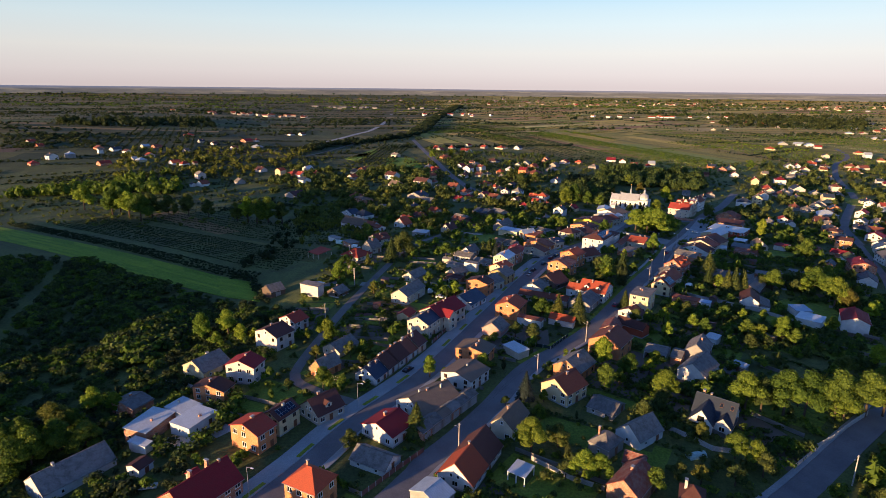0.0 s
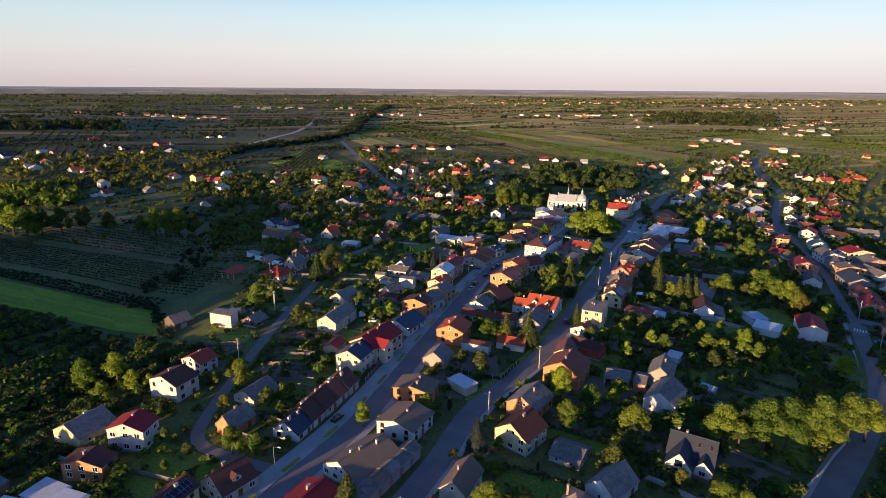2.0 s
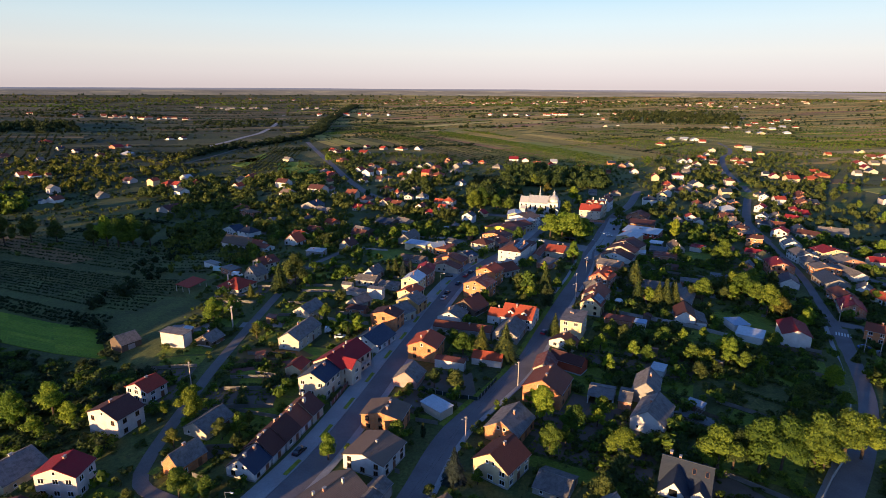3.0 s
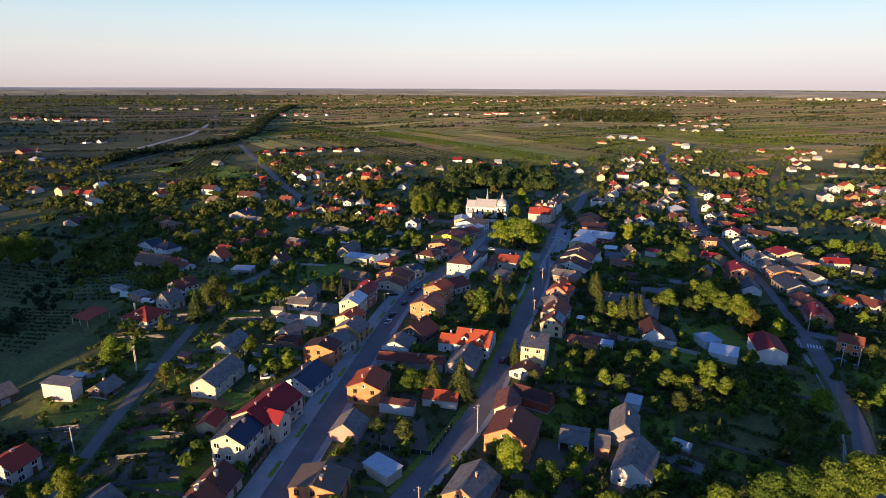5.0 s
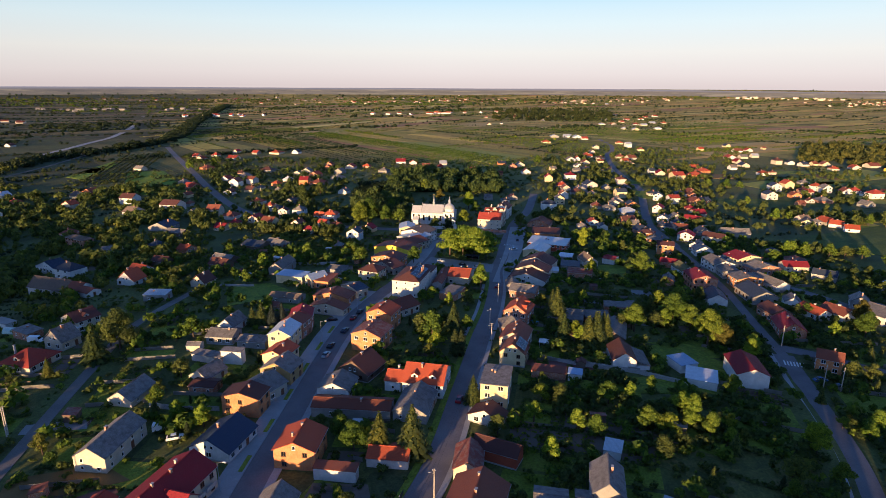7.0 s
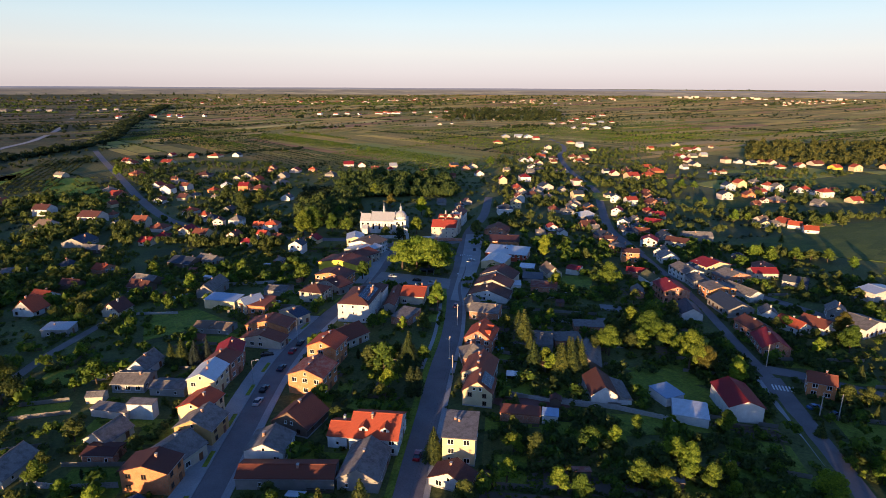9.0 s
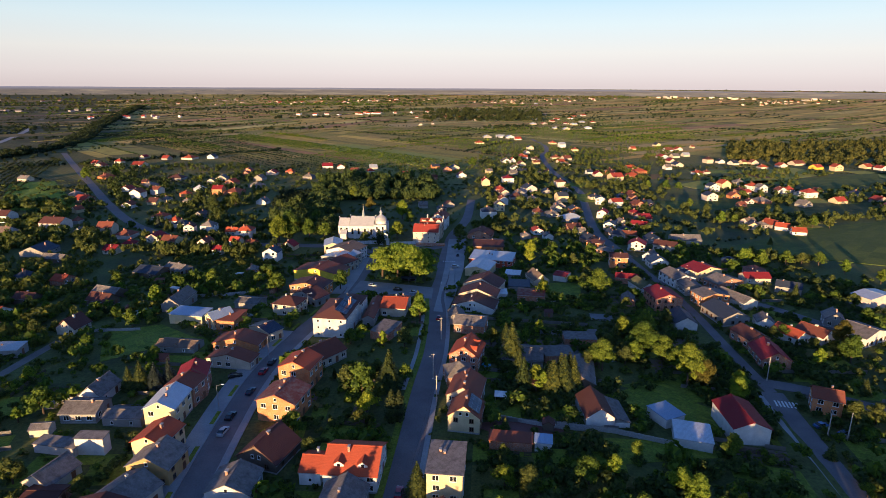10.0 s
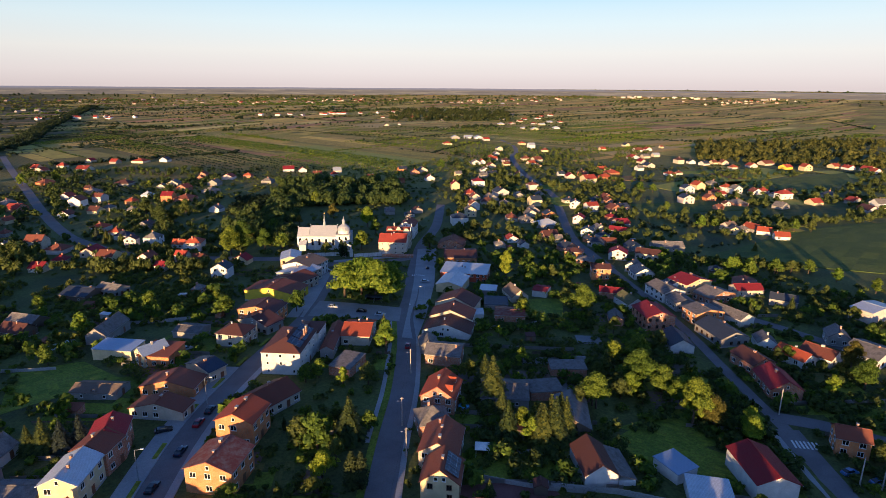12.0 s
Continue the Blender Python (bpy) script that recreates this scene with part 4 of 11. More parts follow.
def strips(name, angle, mat, label, lift, seed):
    """Long narrow fields laid side by side over the part of the country whose strips run this way; one mesh, a loose sheet for each."""
    rng = random.Random(seed)
    u, v = Vector((math.cos(radians(angle)), math.sin(radians(angle)))), Vector((-math.sin(radians(angle)), math.cos(radians(angle))))
    verts, faces, uvs = [], [], []
    across = -4200.0
    while across < 4200:
        wide = rng.choice((13, 17, 22, 28, 36, 48)) * rng.uniform(0.85, 1.2)
        along = -4200.0 + rng.uniform(0, 200)
        while along < 4200:
            long = rng.uniform(110, 420)
            mid = u * (along + long / 2) + v * (across + wide / 2)
            if 740 < mid.y < 3350 and -0.95 * mid.y < mid.x < 1.9 * mid.y and field_angle(mid.x, mid.y) == angle and rng.random() < 0.93:
                n = max(2, int(long / 55))
                q = [u * (along + (long - 3) * i / n) + v * (across + j * (wide - 1.5)) for i in range(n + 1) for j in (0, 0.5, 1)]
                if (mid.length > 1700 or all(clear_of(w.x, w.y, 9.0, 4.0) for w in q)) and all(w.y > 735 for w in q):
                    k = len(verts)
                    up = lift + max(0.0, mid.length - 1200) * 0.0006
                    verts += [(w.x, w.y, land(w.x, w.y) + up) for w in q]
                    for i in range(n):
                        for j in (0, 1):
                            c = (i * 3 + j, (i + 1) * 3 + j, (i + 1) * 3 + j + 1, i * 3 + j + 1)
                            faces.append(tuple(k + e for e in c))
                            uvs.append([((e % 3) * wide / 2, (e // 3) * long / n) for e in c])
                    if mid.length < 1650 and mid.x > -60 and rng.random() < 0.36:
                        ORCHARDS.append((q[0], q[-3], v, wide))
                    elif rng.random() < 0.26:
                        STRIP_EDGES.append((q[0], q[-3], mid.x))
            along += long
        across += wide
    return tagged(shape(name, verts, faces, mat, uvs=uvs), label, "fields", kind="stuff")

# ---- houses ----
house(-94.2, 128.9, 57.0, 17.9, 10.0, 2.8, 3.5, "side", WHITE, GREY, "long whitewashed barn with grey corrugated roof", wins=1)
house(-96.1, 162.9, -25.2, 10.1, 7.7, 3.1, 1.2, "gable", BRICK, GREY, "small brick garage with grey roof")
house(-83.2, 148.1, -19.0, 8.4, 11.3, 3.9, 0.5, "flat", BRICK, METAL, "brick workshop hall with white metal roof", wins=1)
house(-76.6, 155.2, -29.9, 9.1, 6.7, 3.5, 0.4, "flat", WHITE, METAL, "white workshop annex with metal roof", wins=1)
house(-71.1, 149.2, -26.0, 8.0, 10.3, 3.0, 0.4, "flat", WHITE, METAL, "open shed with pale blue metal roof", wins=1)
house(-81.7, 139.3, -22.7, 6.6, 2.7, 2.6, 0.3, "flat", WHITE, METAL, "small white metal shed", wins=0)
house(-76.9, 129.5, -22.3, 4.8, 4.7, 2.4, 0.8, "gable", WHITE, BROWN, "whitewashed shed with dark roof", wins=1)
house(-60.6, 123.6, -28.4, 2.9, 2.8, 2.4, 0.7, "gable", CREAM, CRIMSON, "small shed with red roof", wins=1)
house(-54.8, 114.6, 58.5, 15.3, 11.0, 4.5, 4.0, "side", BRICK, CRIMSON, "long brick house with dark red roof", chim=3)
house(-50.2, 138.1, -30.1, 10.9, 7.0, 5.9, 1.8, "gable", ORANGE, RED, "orange brick house with red roof")
house(-44.9, 145.9, -29.1, 7.0, 8.7, 5.2, 1.8, "gable", YELLOWISH, BROWN, "cream house with solar panels on its roof", solar=1)
house(-34.8, 152.6, -42.5, 9.6, 9.8, 3.2, 3.4, "gable", CREAM, BROWN, "cream house with brown roof and dormer", dormer=1)
house(-29.9, 115.6, -27.5, 9.6, 8.4, 6.0, 3.2, "hip", ORANGE, ORANGERED, "orange brick house with pyramid red roof")
house(-14.6, 142.9, -35.4, 11.7, 10.0, 3.6, 2.2, "gable", WHITE, CRIMSON, "white house with crimson roof")
house(-16.7, 129.7, -28.2, 11.1, 7.6, 1.8, 2.2, "side", WHITE, GREY, "low white cottage with grey roof")
house(-3.8, 157.0, -46.1, 12.8, 15.9, 3.1, 3.2, "gable", WHITE, GREYBROWN, "white row house with grey brown roof", chim=3)
house(7.6, 173.4, -34.9, 12.1, 11.7, 4.1, 1.6, "gable", WHITE, GREYBROWN, "white house with brown roof")
house(-5.5, 141.9, -36.3, 4.9, 4.58, 3.00, 1.1, "gable", BRICK, GREY, "single garage in a row with grey corrugated roof", wins=0)
house(-2.8, 145.6, -36.3, 4.9, 4.48, 3.15, 1.0, "gable", CONCRETE, GREY, "single garage in a row with grey corrugated roof", wins=0)
house(-0.1, 149.2, -36.3, 4.9, 4.48, 2.95, 1.1, "gable", CONCRETE, GREYBROWN, "single garage in a row with grey corrugated roof", wins=0)
house(2.5, 152.8, -36.3, 4.9, 4.48, 3.10, 1.0, "gable", BRICK, GREY, "single garage in a row with grey corrugated roof", wins=0)
house(5.2, 156.5, -36.3, 4.9, 4.58, 2.90, 1.0, "gable", CONCRETE, GREY, "single garage in a row with grey corrugated roof", wins=0)
house(7.9, 160.1, -36.3, 4.9, 4.48, 3.10, 1.1, "gable", CONCRETE, GREY, "single garage in a row with grey corrugated roof", wins=0)
house(7.5, 128.2, -27.4, 10.1, 18.9, 2.8, 4.4, "gable", WHITE, ORANGERED, "white house with red and dark brown roof", roof2=BROWN)
house(19.2, 145.4, -31.4, 7.1, 11.1, 4.2, 2.8, "gable", CREAM, GREYBROWN, "cream house with grey brown roof")
house(38.1, 164.6, -47.3, 10.6, 10.8, 4.5, 3.4, "gable", YELLOWISH, BROWN, "tall cream house with dark brown roof")
house(44.7, 180.3, -40.4, 10.2, 12.0, 3.7, 3.0, "gable", ORANGE, GREY, "orange brick house with grey roof")
house(19.8, 124.7, -33.8, 4.9, 5.6, 2.4, 0.2, "canopy", WHITE, METAL, "garden canopy with white corrugated roof", wins=0)
house(49.2, 156.5, -39.7, 8.5, 9.2, 1.8, 1.8, "side", CONCRETE, GREY, "old shed with weathered grey roof")
house(54.6, 142.4, -53.1, 8.2, 10.9, 2.6, 3.4, "gable", WHITE, GREY, "white cottage with grey gable roof", chim=1)
house(43.9, 136.6, -46.5, 6.4, 7.8, 3.0, 2.6, "hip", CONCRETE, GREY, "cottage with grey hipped roof")
house(45.5, 119.4, -40.7, 8.2, 11.3, 3.6, 3.0, "gable", BRICK, RUST, "brick barn with rusty red roof", wins=1)
house(48.8, 128.0, -31.1, 5.5, 4.7, 3.0, 2.0, "side", CONCRETE, RUST, "brick shed with rusty roof", wins=1)
modern = house(79.6, 151.6, -37.6, 11.6, 9.0, 3.1, 4.2, "side", WHITE, SLATE, "modern white house with dark blue grey roof and front gable", chim=2)
front_gable(modern, -2.0, 6.2, -8.6, 0.0, 3.1, 3.5, WHITE, SLATE, True)
front_gable(modern, 3.3, 4.4, -6.6, 0.0, 2.7, 2.2, WHITE, SLATE)
for px in (1.6, 4.4):
    roof_window(modern, px, -1.5, 3.1 + 4.2 * (1 - 1.5 / 4.5) + 0.16, math.degrees(math.atan(4.2 / 4.5)))
house(22.5, 304.9, -30.0, 11.0, 6.5, 2.5, 0.9, "side", CONCRETE, GREY, "low grey outbuilding with grey roof", wins=1)
house(7.4, 297.2, -37.0, 12.0, 4.0, 2.4, 0.3, "flat", PINKWHITE, GREY, "long low pale shed with flat roof", wins=0)
house(2.6, 308.2, -20.0, 5.2, 4.0, 2.2, 0.7, "side", CREAM, GREY, "small cream shed with grey roof", wins=0)
house(109.0, 247.8, -35.0, 11.2, 4.4, 2.5, 0.5, "flat", BRICK, REDBROWN, "long low brick shed with red brown roof", wins=0)
house(116.0, 243.4, -37.0, 4.6, 4.0, 2.5, 0.3, "flat", WHITE, BLUE, "white shed with blue corrugated roof", wins=0)
house(122.4, 249.8, -35.0, 3.4, 3.2, 2.2, 0.8, "gable", WOOD, BROWN, "small timber garden shed with brown roof", wins=0)
house(144.5, 247.5, 63.3, 12.0, 4.4, 1.7, 1.5, "flat", WHITE, GREY, "lean-to shed with sloping grey roof", wins=0)
house(58.2, 115.6, -23.4, 5.9, 6.1, 3.0, 2.4, "hip", CREAM, BROWN, "small house with brown roof")
house(85.9, 178.9, -42.5, 9.4, 13.1, 3.6, 3.2, "gable", WHITE, GREY, "long grey roofed barn with brick gable", wins=1)
house(92.2, 193.9, -33.7, 7.8, 11.9, 3.6, 3.2, "gable", CONCRETE, GREY, "rear wing of barn with weathered grey roof", wins=1)
house(77.4, 193.6, -31.5, 7.7, 8.5, 2.8, 1.2, "open", WHITE, GREY, "open garage with grey roof on white pillars", wins=0)
house(83.5, 190.0, -32.4, 4.0, 8.8, 3.0, 1.0, "side", BRICK, GREY, "grey roofed link between barns", wins=0)
house(102.9, 206.0, -42.6, 4.6, 5.6, 2.4, 0.3, "flat", WHITE, METAL, "shed with pale blue metal roof", wins=0)
house(-62.6, 202.7, -31.5, 12.0, 9.2, 5.8, 2.2, "gable", PINKWHITE, BROWN, "tall cream house with dark brown roof and attic windows")
house(-59.3, 218.3, -32.5, 9.6, 7.8, 4.3, 2.0, "gable", PINKWHITE, RED, "pale house with red roof and solar panel")
house(-64.9, 176.4, -12.9, 10.9, 7.7, 6.3, 2.0, "gable", PINKWHITE, CRIMSON, "white house with crimson roof and red flowers")
house(-81.9, 186.2, -30.6, 11.4, 11.6, 2.9, 3.0, "gable", YELLOWISH, GREY, "cream cottage with grey roof")
house(-71.4, 165.4, -14.3, 11.7, 6.4, 4.4, 1.5, "gable", ORANGE, BROWN, "brick house with brown roof")
house(-36.7, 196.2, -32.9, 8.5, 10.9, 2.0, 2.4, "gable", CREAM, GREY, "cream cottage with grey gable roof")
house(-38.8, 178.8, -36.6, 6.0, 8.8, 3.0, 3.0, "gable", ORANGE, GREY, "brick cottage with steep grey roof")
house(-60.4, 256.8, -26.6, 10.8, 5.0, 5.4, 0.2, "flat", PINKWHITE, GREY, "white flat roofed house with a blank wall", wins=0)
house(-48.2, 255.0, -29.2, 7.5, 7.7, 2.2, 2.0, "gable", WOOD, GREY, "small wooden house with grey roof")
house(-80.2, 263.2, -44.2, 8.4, 7.9, 3.0, 2.4, "gable", WOOD, GREY, "old timber barn with grey roof", wins=0)
house(-70.9, 324.6, -41.4, 10.0, 9.7, 2.6, 1.4, "canopy", CREAM, RED, "open pavilion with red roof", wins=0)
house(-48.2, 314.5, -32.4, 13.0, 13.0, 2.7, 3.6, "hip", CREAM, RED, "cream house with red hipped roof", dormer=1)
house(-41.3, 327.7, -39.4, 9.0, 8.1, 3.4, 4.0, "gable", CREAM, GREY, "tall cream house with grey mansard roof")
house(-38.7, 345.7, -49.3, 10.9, 10.0, 4.5, 2.5, "gable", CREAM, BROWN, "white house with dark roof", dormer=1)
house(-69.1, 363.9, -44.4, 9.8, 4.3, 2.4, 0.2, "flat", WHITE, CONCRETE, "small white block shed", wins=0)
house(-55.9, 343.9, -48.8, 10.1, 6.1, 2.8, 0.2, "flat", BRICK, GREY, "brick shed with flat roof", wins=1)
house(-15.4, 250.8, -26.5, 8.6, 17.0, 4.1, 2.6, "gable", CREAM, GREY, "long cream cottage with grey roof")
house(-13.9, 279.3, -31.2, 8.0, 11.7, 2.1, 2.6, "gable", CREAM, GREY, "low cottage with weathered grey roof")
house(7.1, 284.0, -41.6, 7.7, 9.3, 2.4, 2.4, "gable", CREAM, GREY, "small cottage with grey roof")
house(6.4, 276.4, -28.3, 8.4, 5.9, 2.4, 0.6, "side", BRICK, BROWN, "low brick outbuilding with brown roof", wins=1)
house(14.9, 292.9, -28.5, 7.5, 3.4, 4.6, 0.2, "flat", WHITE, GREY, "white flat roofed block", wins=0)
house(12.4, 313.1, -26.2, 10.3, 9.1, 3.0, 1.4, "side", CONCRETE, GREY, "low grey house with grey roof")
house(15.5, 323.0, -32.7, 6.9, 10.0, 2.8, 2.8, "gable", WHITE, GREY, "cottage with steep grey roof", wins=1)
house(44.8, 378.5, -37.7, 14.5, 8.3, 3.9, 0.5, "flat", YELLOWISH, BLUE, "long white building with blue metal roof", wins=0)
house(54.1, 366.8, -68.1, 6.5, 9.4, 4.5, 2.0, "gable", YELLOWISH, BLUE, "cream house with blue grey metal roof")
house(57.0, 365.4, -37.6, 11.2, 10.7, 4.0, 0.8, "flat", ORANGE, REDBROWN, "orange brick house with brown metal roof")
house(38.6, 349.3, -33.2, 14.4, 7.7, 2.2, 1.2, "side", CONCRETE, GREYBROWN, "ruined shed with pale weathered roof", dormer=1, wins=1)
house(42.1, 402.8, -30.6, 7.9, 16.8, 3.8, 2.8, "gable", CONCRETE, GREY, "grey barn with gable roof", wins=1)
house(69.0, 386.8, -40.6, 10.9, 8.6, 2.6, 1.0, "side", CONCRETE, GREY, "low shed with grey roof", wins=0)
house(33.4, 468.0, -42.5, 14.4, 13.1, 3.0, 2.0, "side", WOOD, SLATE, "old dark timber barn with slate roof", wins=1)
house(45.4, 467.0, -52.4, 12.7, 9.8, 3.0, 2.0, "side", CONCRETE, GREY, "small house with grey corrugated roof")
house(14.4, 436.3, -45.2, 13.8, 9.1, 2.6, 2.4, "side", WOOD, GREY, "old timber cottage with grey roof")
house(-7.1, 212.4, -28.4, 10.0, 10.2, 5.9, 2.4, "gable", CREAM, NAVY, "cream house with navy blue roof", chim=2)
house(0.0, 223.6, -36.3, 11.9, 17.0, 6.0, 3.0, "gable", CREAM, CRIMSON, "long cream house with crimson roof and cross gable", chim=3, wing=1)
house(-14.8, 225.3, -23.3, 5.9, 7.0, 3.0, 1.5, "gable", YELLOWISH, RED, "garage with bright red roof and yellow wall", wins=0)
house(11.1, 243.8, -34.8, 11.9, 13.4, 2.9, 3.0, "gable", WHITE, NAVY, "white house with navy blue roof")
house(17.4, 260.0, -29.9, 11.8, 7.6, 5.8, 1.6, "gable", ORANGE, BROWN, "orange plastered house with brown roof")
house(23.0, 267.6, -48.9, 11.1, 8.7, 3.8, 2.4, "gable", CREAM, GREY, "cream house with grey roof")
house(29.0, 276.1, -34.0, 10.8, 9.3, 4.7, 2.6, "gable", OCHRE, GREY, "ochre house with grey roof")
house(29.6, 285.0, -36.4, 8.9, 9.7, 5.6, 1.8, "gable", YELLOWISH, ORANGERED, "cream house with orange roof")
house(32.7, 300.8, -27.7, 8.8, 11.4, 6.2, 2.0, "gable", YELLOWISH, METAL, "yellow cream house with pale blue metal roof", chim=2)
house(37.9, 309.3, -35.4, 9.1, 7.7, 6.2, 2.0, "gable", BRICK, REDBROWN, "brick house with weathered red roof")
house(40.6, 315.2, -14.4, 8.7, 9.0, 6.2, 2.0, "gable", BRICK, CRIMSON, "brick house with crimson roof")
house(53.1, 326.9, -37.4, 16.0, 6.7, 3.1, 2.0, "gable", CREAM, REDBROWN, "cream house with red brown roof and balcony")
house(57.5, 339.9, -33.5, 16.7, 9.0, 3.3, 2.2, "gable", ORANGE, REDBROWN, "orange brick house with long brown roof")
house(67.5, 345.4, -61.8, 11.8, 6.9, 4.0, 1.4, "gable", CREAM, NAVY, "low house with navy roof")
house(81.7, 369.4, -42.0, 11.1, 10.1, 4.9, 2.4, "hip", CREAM, BROWN, "cream house with brown hipped roof")
house(92.4, 378.6, -57.7, 15.5, 9.2, 3.8, 2.4, "gable", CONCRETE, BROWN, "grey gabled house with dark brown roof")
house(96.1, 389.6, -42.2, 16.6, 11.2, 5.5, 1.8, "gable", ORANGE, BROWN, "orange brick house with dark roof")
house(108.8, 416.7, -44.0, 24.6, 14.4, 4.7, 2.2, "gable", YELLOW, REDBROWN, "bright yellow house with brown roof", wins=1)
house(121.6, 429.8, -59.9, 16.7, 13.9, 5.0, 1.8, "gable", CREAM, REDBROWN, "house with red brown roof beside the square")
house(125.6, 437.3, -54.1, 15.6, 17.0, 6.0, 1.4, "gable", CREAM, METAL, "house with white metal roof")
house(132.0, 447.9, -48.0, 17.6, 17.0, 7.1, 2.4, "gable", WHITE, GREYBROWN, "tall white house with grey roof")
house(131.0, 469.9, -18.6, 10.9, 15.8, 6.0, 1.5, "gable", YELLOWISH, METAL, "cream house with white metal roof")
house(93.6, 342.2, -34.9, 12.8, 20.5, 7.7, 2.8, "hip", WHITE, BROWN, "large white three storey building with brown roof and solar panels", solar=1, chim=3)
house(103.2, 351.0, -34.9, 8.4, 10.5, 7.2, 1.8, "hip", WHITE, BROWN, "white rear wing with dark brown roof", wins=1)
house(120.4, 349.2, -33.5, 10.7, 15.4, 3.9, 2.0, "side", CREAM, ORANGERED, "cream house with orange red roof", chim=2)
house(109.8, 347.2, -31.4, 4.7, 22.8, 3.6, 1.2, "gable", CONCRETE, REDBROWN, "outbuilding with brown roof", wins=1)
house(107.1, 326.9, -50.4, 7.8, 11.2, 3.0, 0.5, "flat", BRICK, GREY, "brick outbuilding with grey roof", wins=0)
house(80.4, 317.7, -64.9, 11.5, 12.3, 3.3, 2.6, "gable", CREAM, REDBROWN, "house with red brown metal roof")
house(70.2, 305.4, -39.5, 10.6, 10.4, 6.9, 2.2, "gable", ORANGE, ORANGERED, "orange brick house with red roof and round windows", chim=2)
house(61.6, 289.7, -39.5, 11.8, 11.1, 6.2, 2.2, "gable", ORANGE, RUST, "brick house with patched rusty roof", chim=2)
house(53.4, 270.8, -45.2, 11.6, 11.4, 2.8, 4.0, "gable", WOOD, BROWN, "timber house with steep dark brown roof", wins=1)
house(43.7, 260.6, -30.3, 10.4, 9.4, 3.5, 2.2, "gable", WHITE, GREY, "white gabled house with grey roof")
house(45.7, 248.4, -25.7, 22.7, 7.4, 3.0, 1.2, "side", CONCRETE, REDBROWN, "long low outbuilding with brown roof", wins=1)
house(70.2, 254.9, -31.8, 13.0, 13.6, 4.6, 3.2, "side", WHITE, ORANGERED, "white house with orange red roof and two dormers", dormer=2, chim=1)
house(61.6, 259.4, -31.8, 5.4, 8.6, 3.4, 1.8, "side", WHITE, ORANGERED, "low white side wing with orange red roof", wins=1)
house(62.6, 243.2, -33.0, 10.0, 13.6, 3.0, 2.8, "gable", CONCRETE, GREY, "grey roofed barn by the street", wins=1)
house(29.0, 232.0, -26.2, 10.9, 10.9, 5.4, 2.2, "gable", ORANGE, ORANGERED, "orange brick house with red roof", chim=2, wins=1)
house(20.9, 213.5, -27.4, 8.5, 8.8, 2.7, 2.8, "gable", PINK, GREY, "pink house with grey roof", wins=0)
house(35.6, 221.1, -28.5, 10.6, 3.2, 3.1, 0.3, "flat", WHITE, REDBROWN, "white garage with flat brown roof", wins=0)
house(49.4, 223.4, -27.3, 10.6, 7.4, 2.5, 1.3, "side", PINKWHITE, ORANGERED, "shed with red roof", wins=0)
house(26.7, 194.2, -55.6, 8.8, 5.4, 2.6, 0.3, "flat", CREAM, METAL, "cream shed with pale blue corrugated roof", wins=0)
house(11.7, 190.1, -25.1, 12.2, 8.8, 4.7, 1.4, "gable", ORANGE, GREYBROWN, "orange brick house with low grey roof", chim=2)
house(103.9, 261.8, -38.2, 9.2, 9.5, 4.8, 3.2, "gable", YELLOWISH, REDBROWN, "cream gabled house with brown roof and solar panels", solar=1)
house(109.9, 272.2, -40.1, 9.9, 12.4, 4.8, 2.8, "gable", CREAM, REDBROWN, "house with brown tiled roof", chim=3)
house(114.2, 284.6, -17.9, 8.9, 8.7, 3.4, 3.0, "hip", BRICK, GREY, "cottage with grey hipped roof by the street")
house(122.6, 294.0, -42.4, 10.2, 11.9, 5.0, 3.2, "gable", BRICK, ORANGERED, "brick house with red roof and dormers", dormer=2)
house(87.3, 241.5, -33.0, 8.6, 12.4, 7.4, 0.3, "flat", YELLOWISH, GREY, "cream flat roofed house", chim=2, wins=1)
house(79.9, 231.3, -47.5, 10.2, 6.5, 2.2, 2.4, "gable", WHITE, BROWN, "white gabled house with dark red roof", wins=1)
house(74.8, 214.6, -46.7, 12.2, 6.0, 3.6, 1.8, "side", REDWALL, BROWN, "long house with red wall and brown roof", wins=0)
house(66.3, 213.2, -27.3, 7.2, 10.4, 3.4, 2.0, "gable", CREAM, RUST, "house with red corrugated roof", wins=0)
house(61.4, 197.4, -37.2, 12.4, 12.4, 5.3, 3.2, "gable", ORANGE, REDBROWN, "large orange brick house with brown roof", chim=2, wins=1)
house(138.9, 250.3, -26.7, 8.2, 12.8, 3.1, 2.8, "gable", WHITE, BROWN, "white shed with brown and grey roof", wins=0)
house(156.6, 240.9, -3.0, 7.1, 7.8, 3.0, 0.3, "flat", WHITE, BLUE, "shed with blue grey metal roof", wins=0)
house(154.8, 230.3, -43.7, 9.7, 9.2, 2.8, 0.3, "flat", WHITE, METAL, "white shed with pale blue roof", wins=0)
house(172.4, 229.1, -30.2, 10.4, 15.1, 5.1, 2.0, "gable", WHITE, CRIMSON, "white house with crimson roof and bare gable", chim=2, wins=0)
house(207.7, 226.3, -52.4, 8.4, 7.4, 5.0, 2.0, "side", ORANGE, REDBROWN, "orange brick house at the crossroads")
house(223.1, 254.9, -35.6, 10.2, 13.9, 3.4, 2.8, "gable", BRICK, CRIMSON, "unfinished brick house with crimson roof")
house(230.8, 268.1, -17.5, 9.6, 11.6, 3.8, 2.0, "gable", BRICK, BROWN, "brick house with dark brown roof")
house(243.4, 288.7, -20.4, 12.4, 17.0, 3.4, 2.6, "gable", CONCRETE, SLATE, "grey stone house with dark roof")
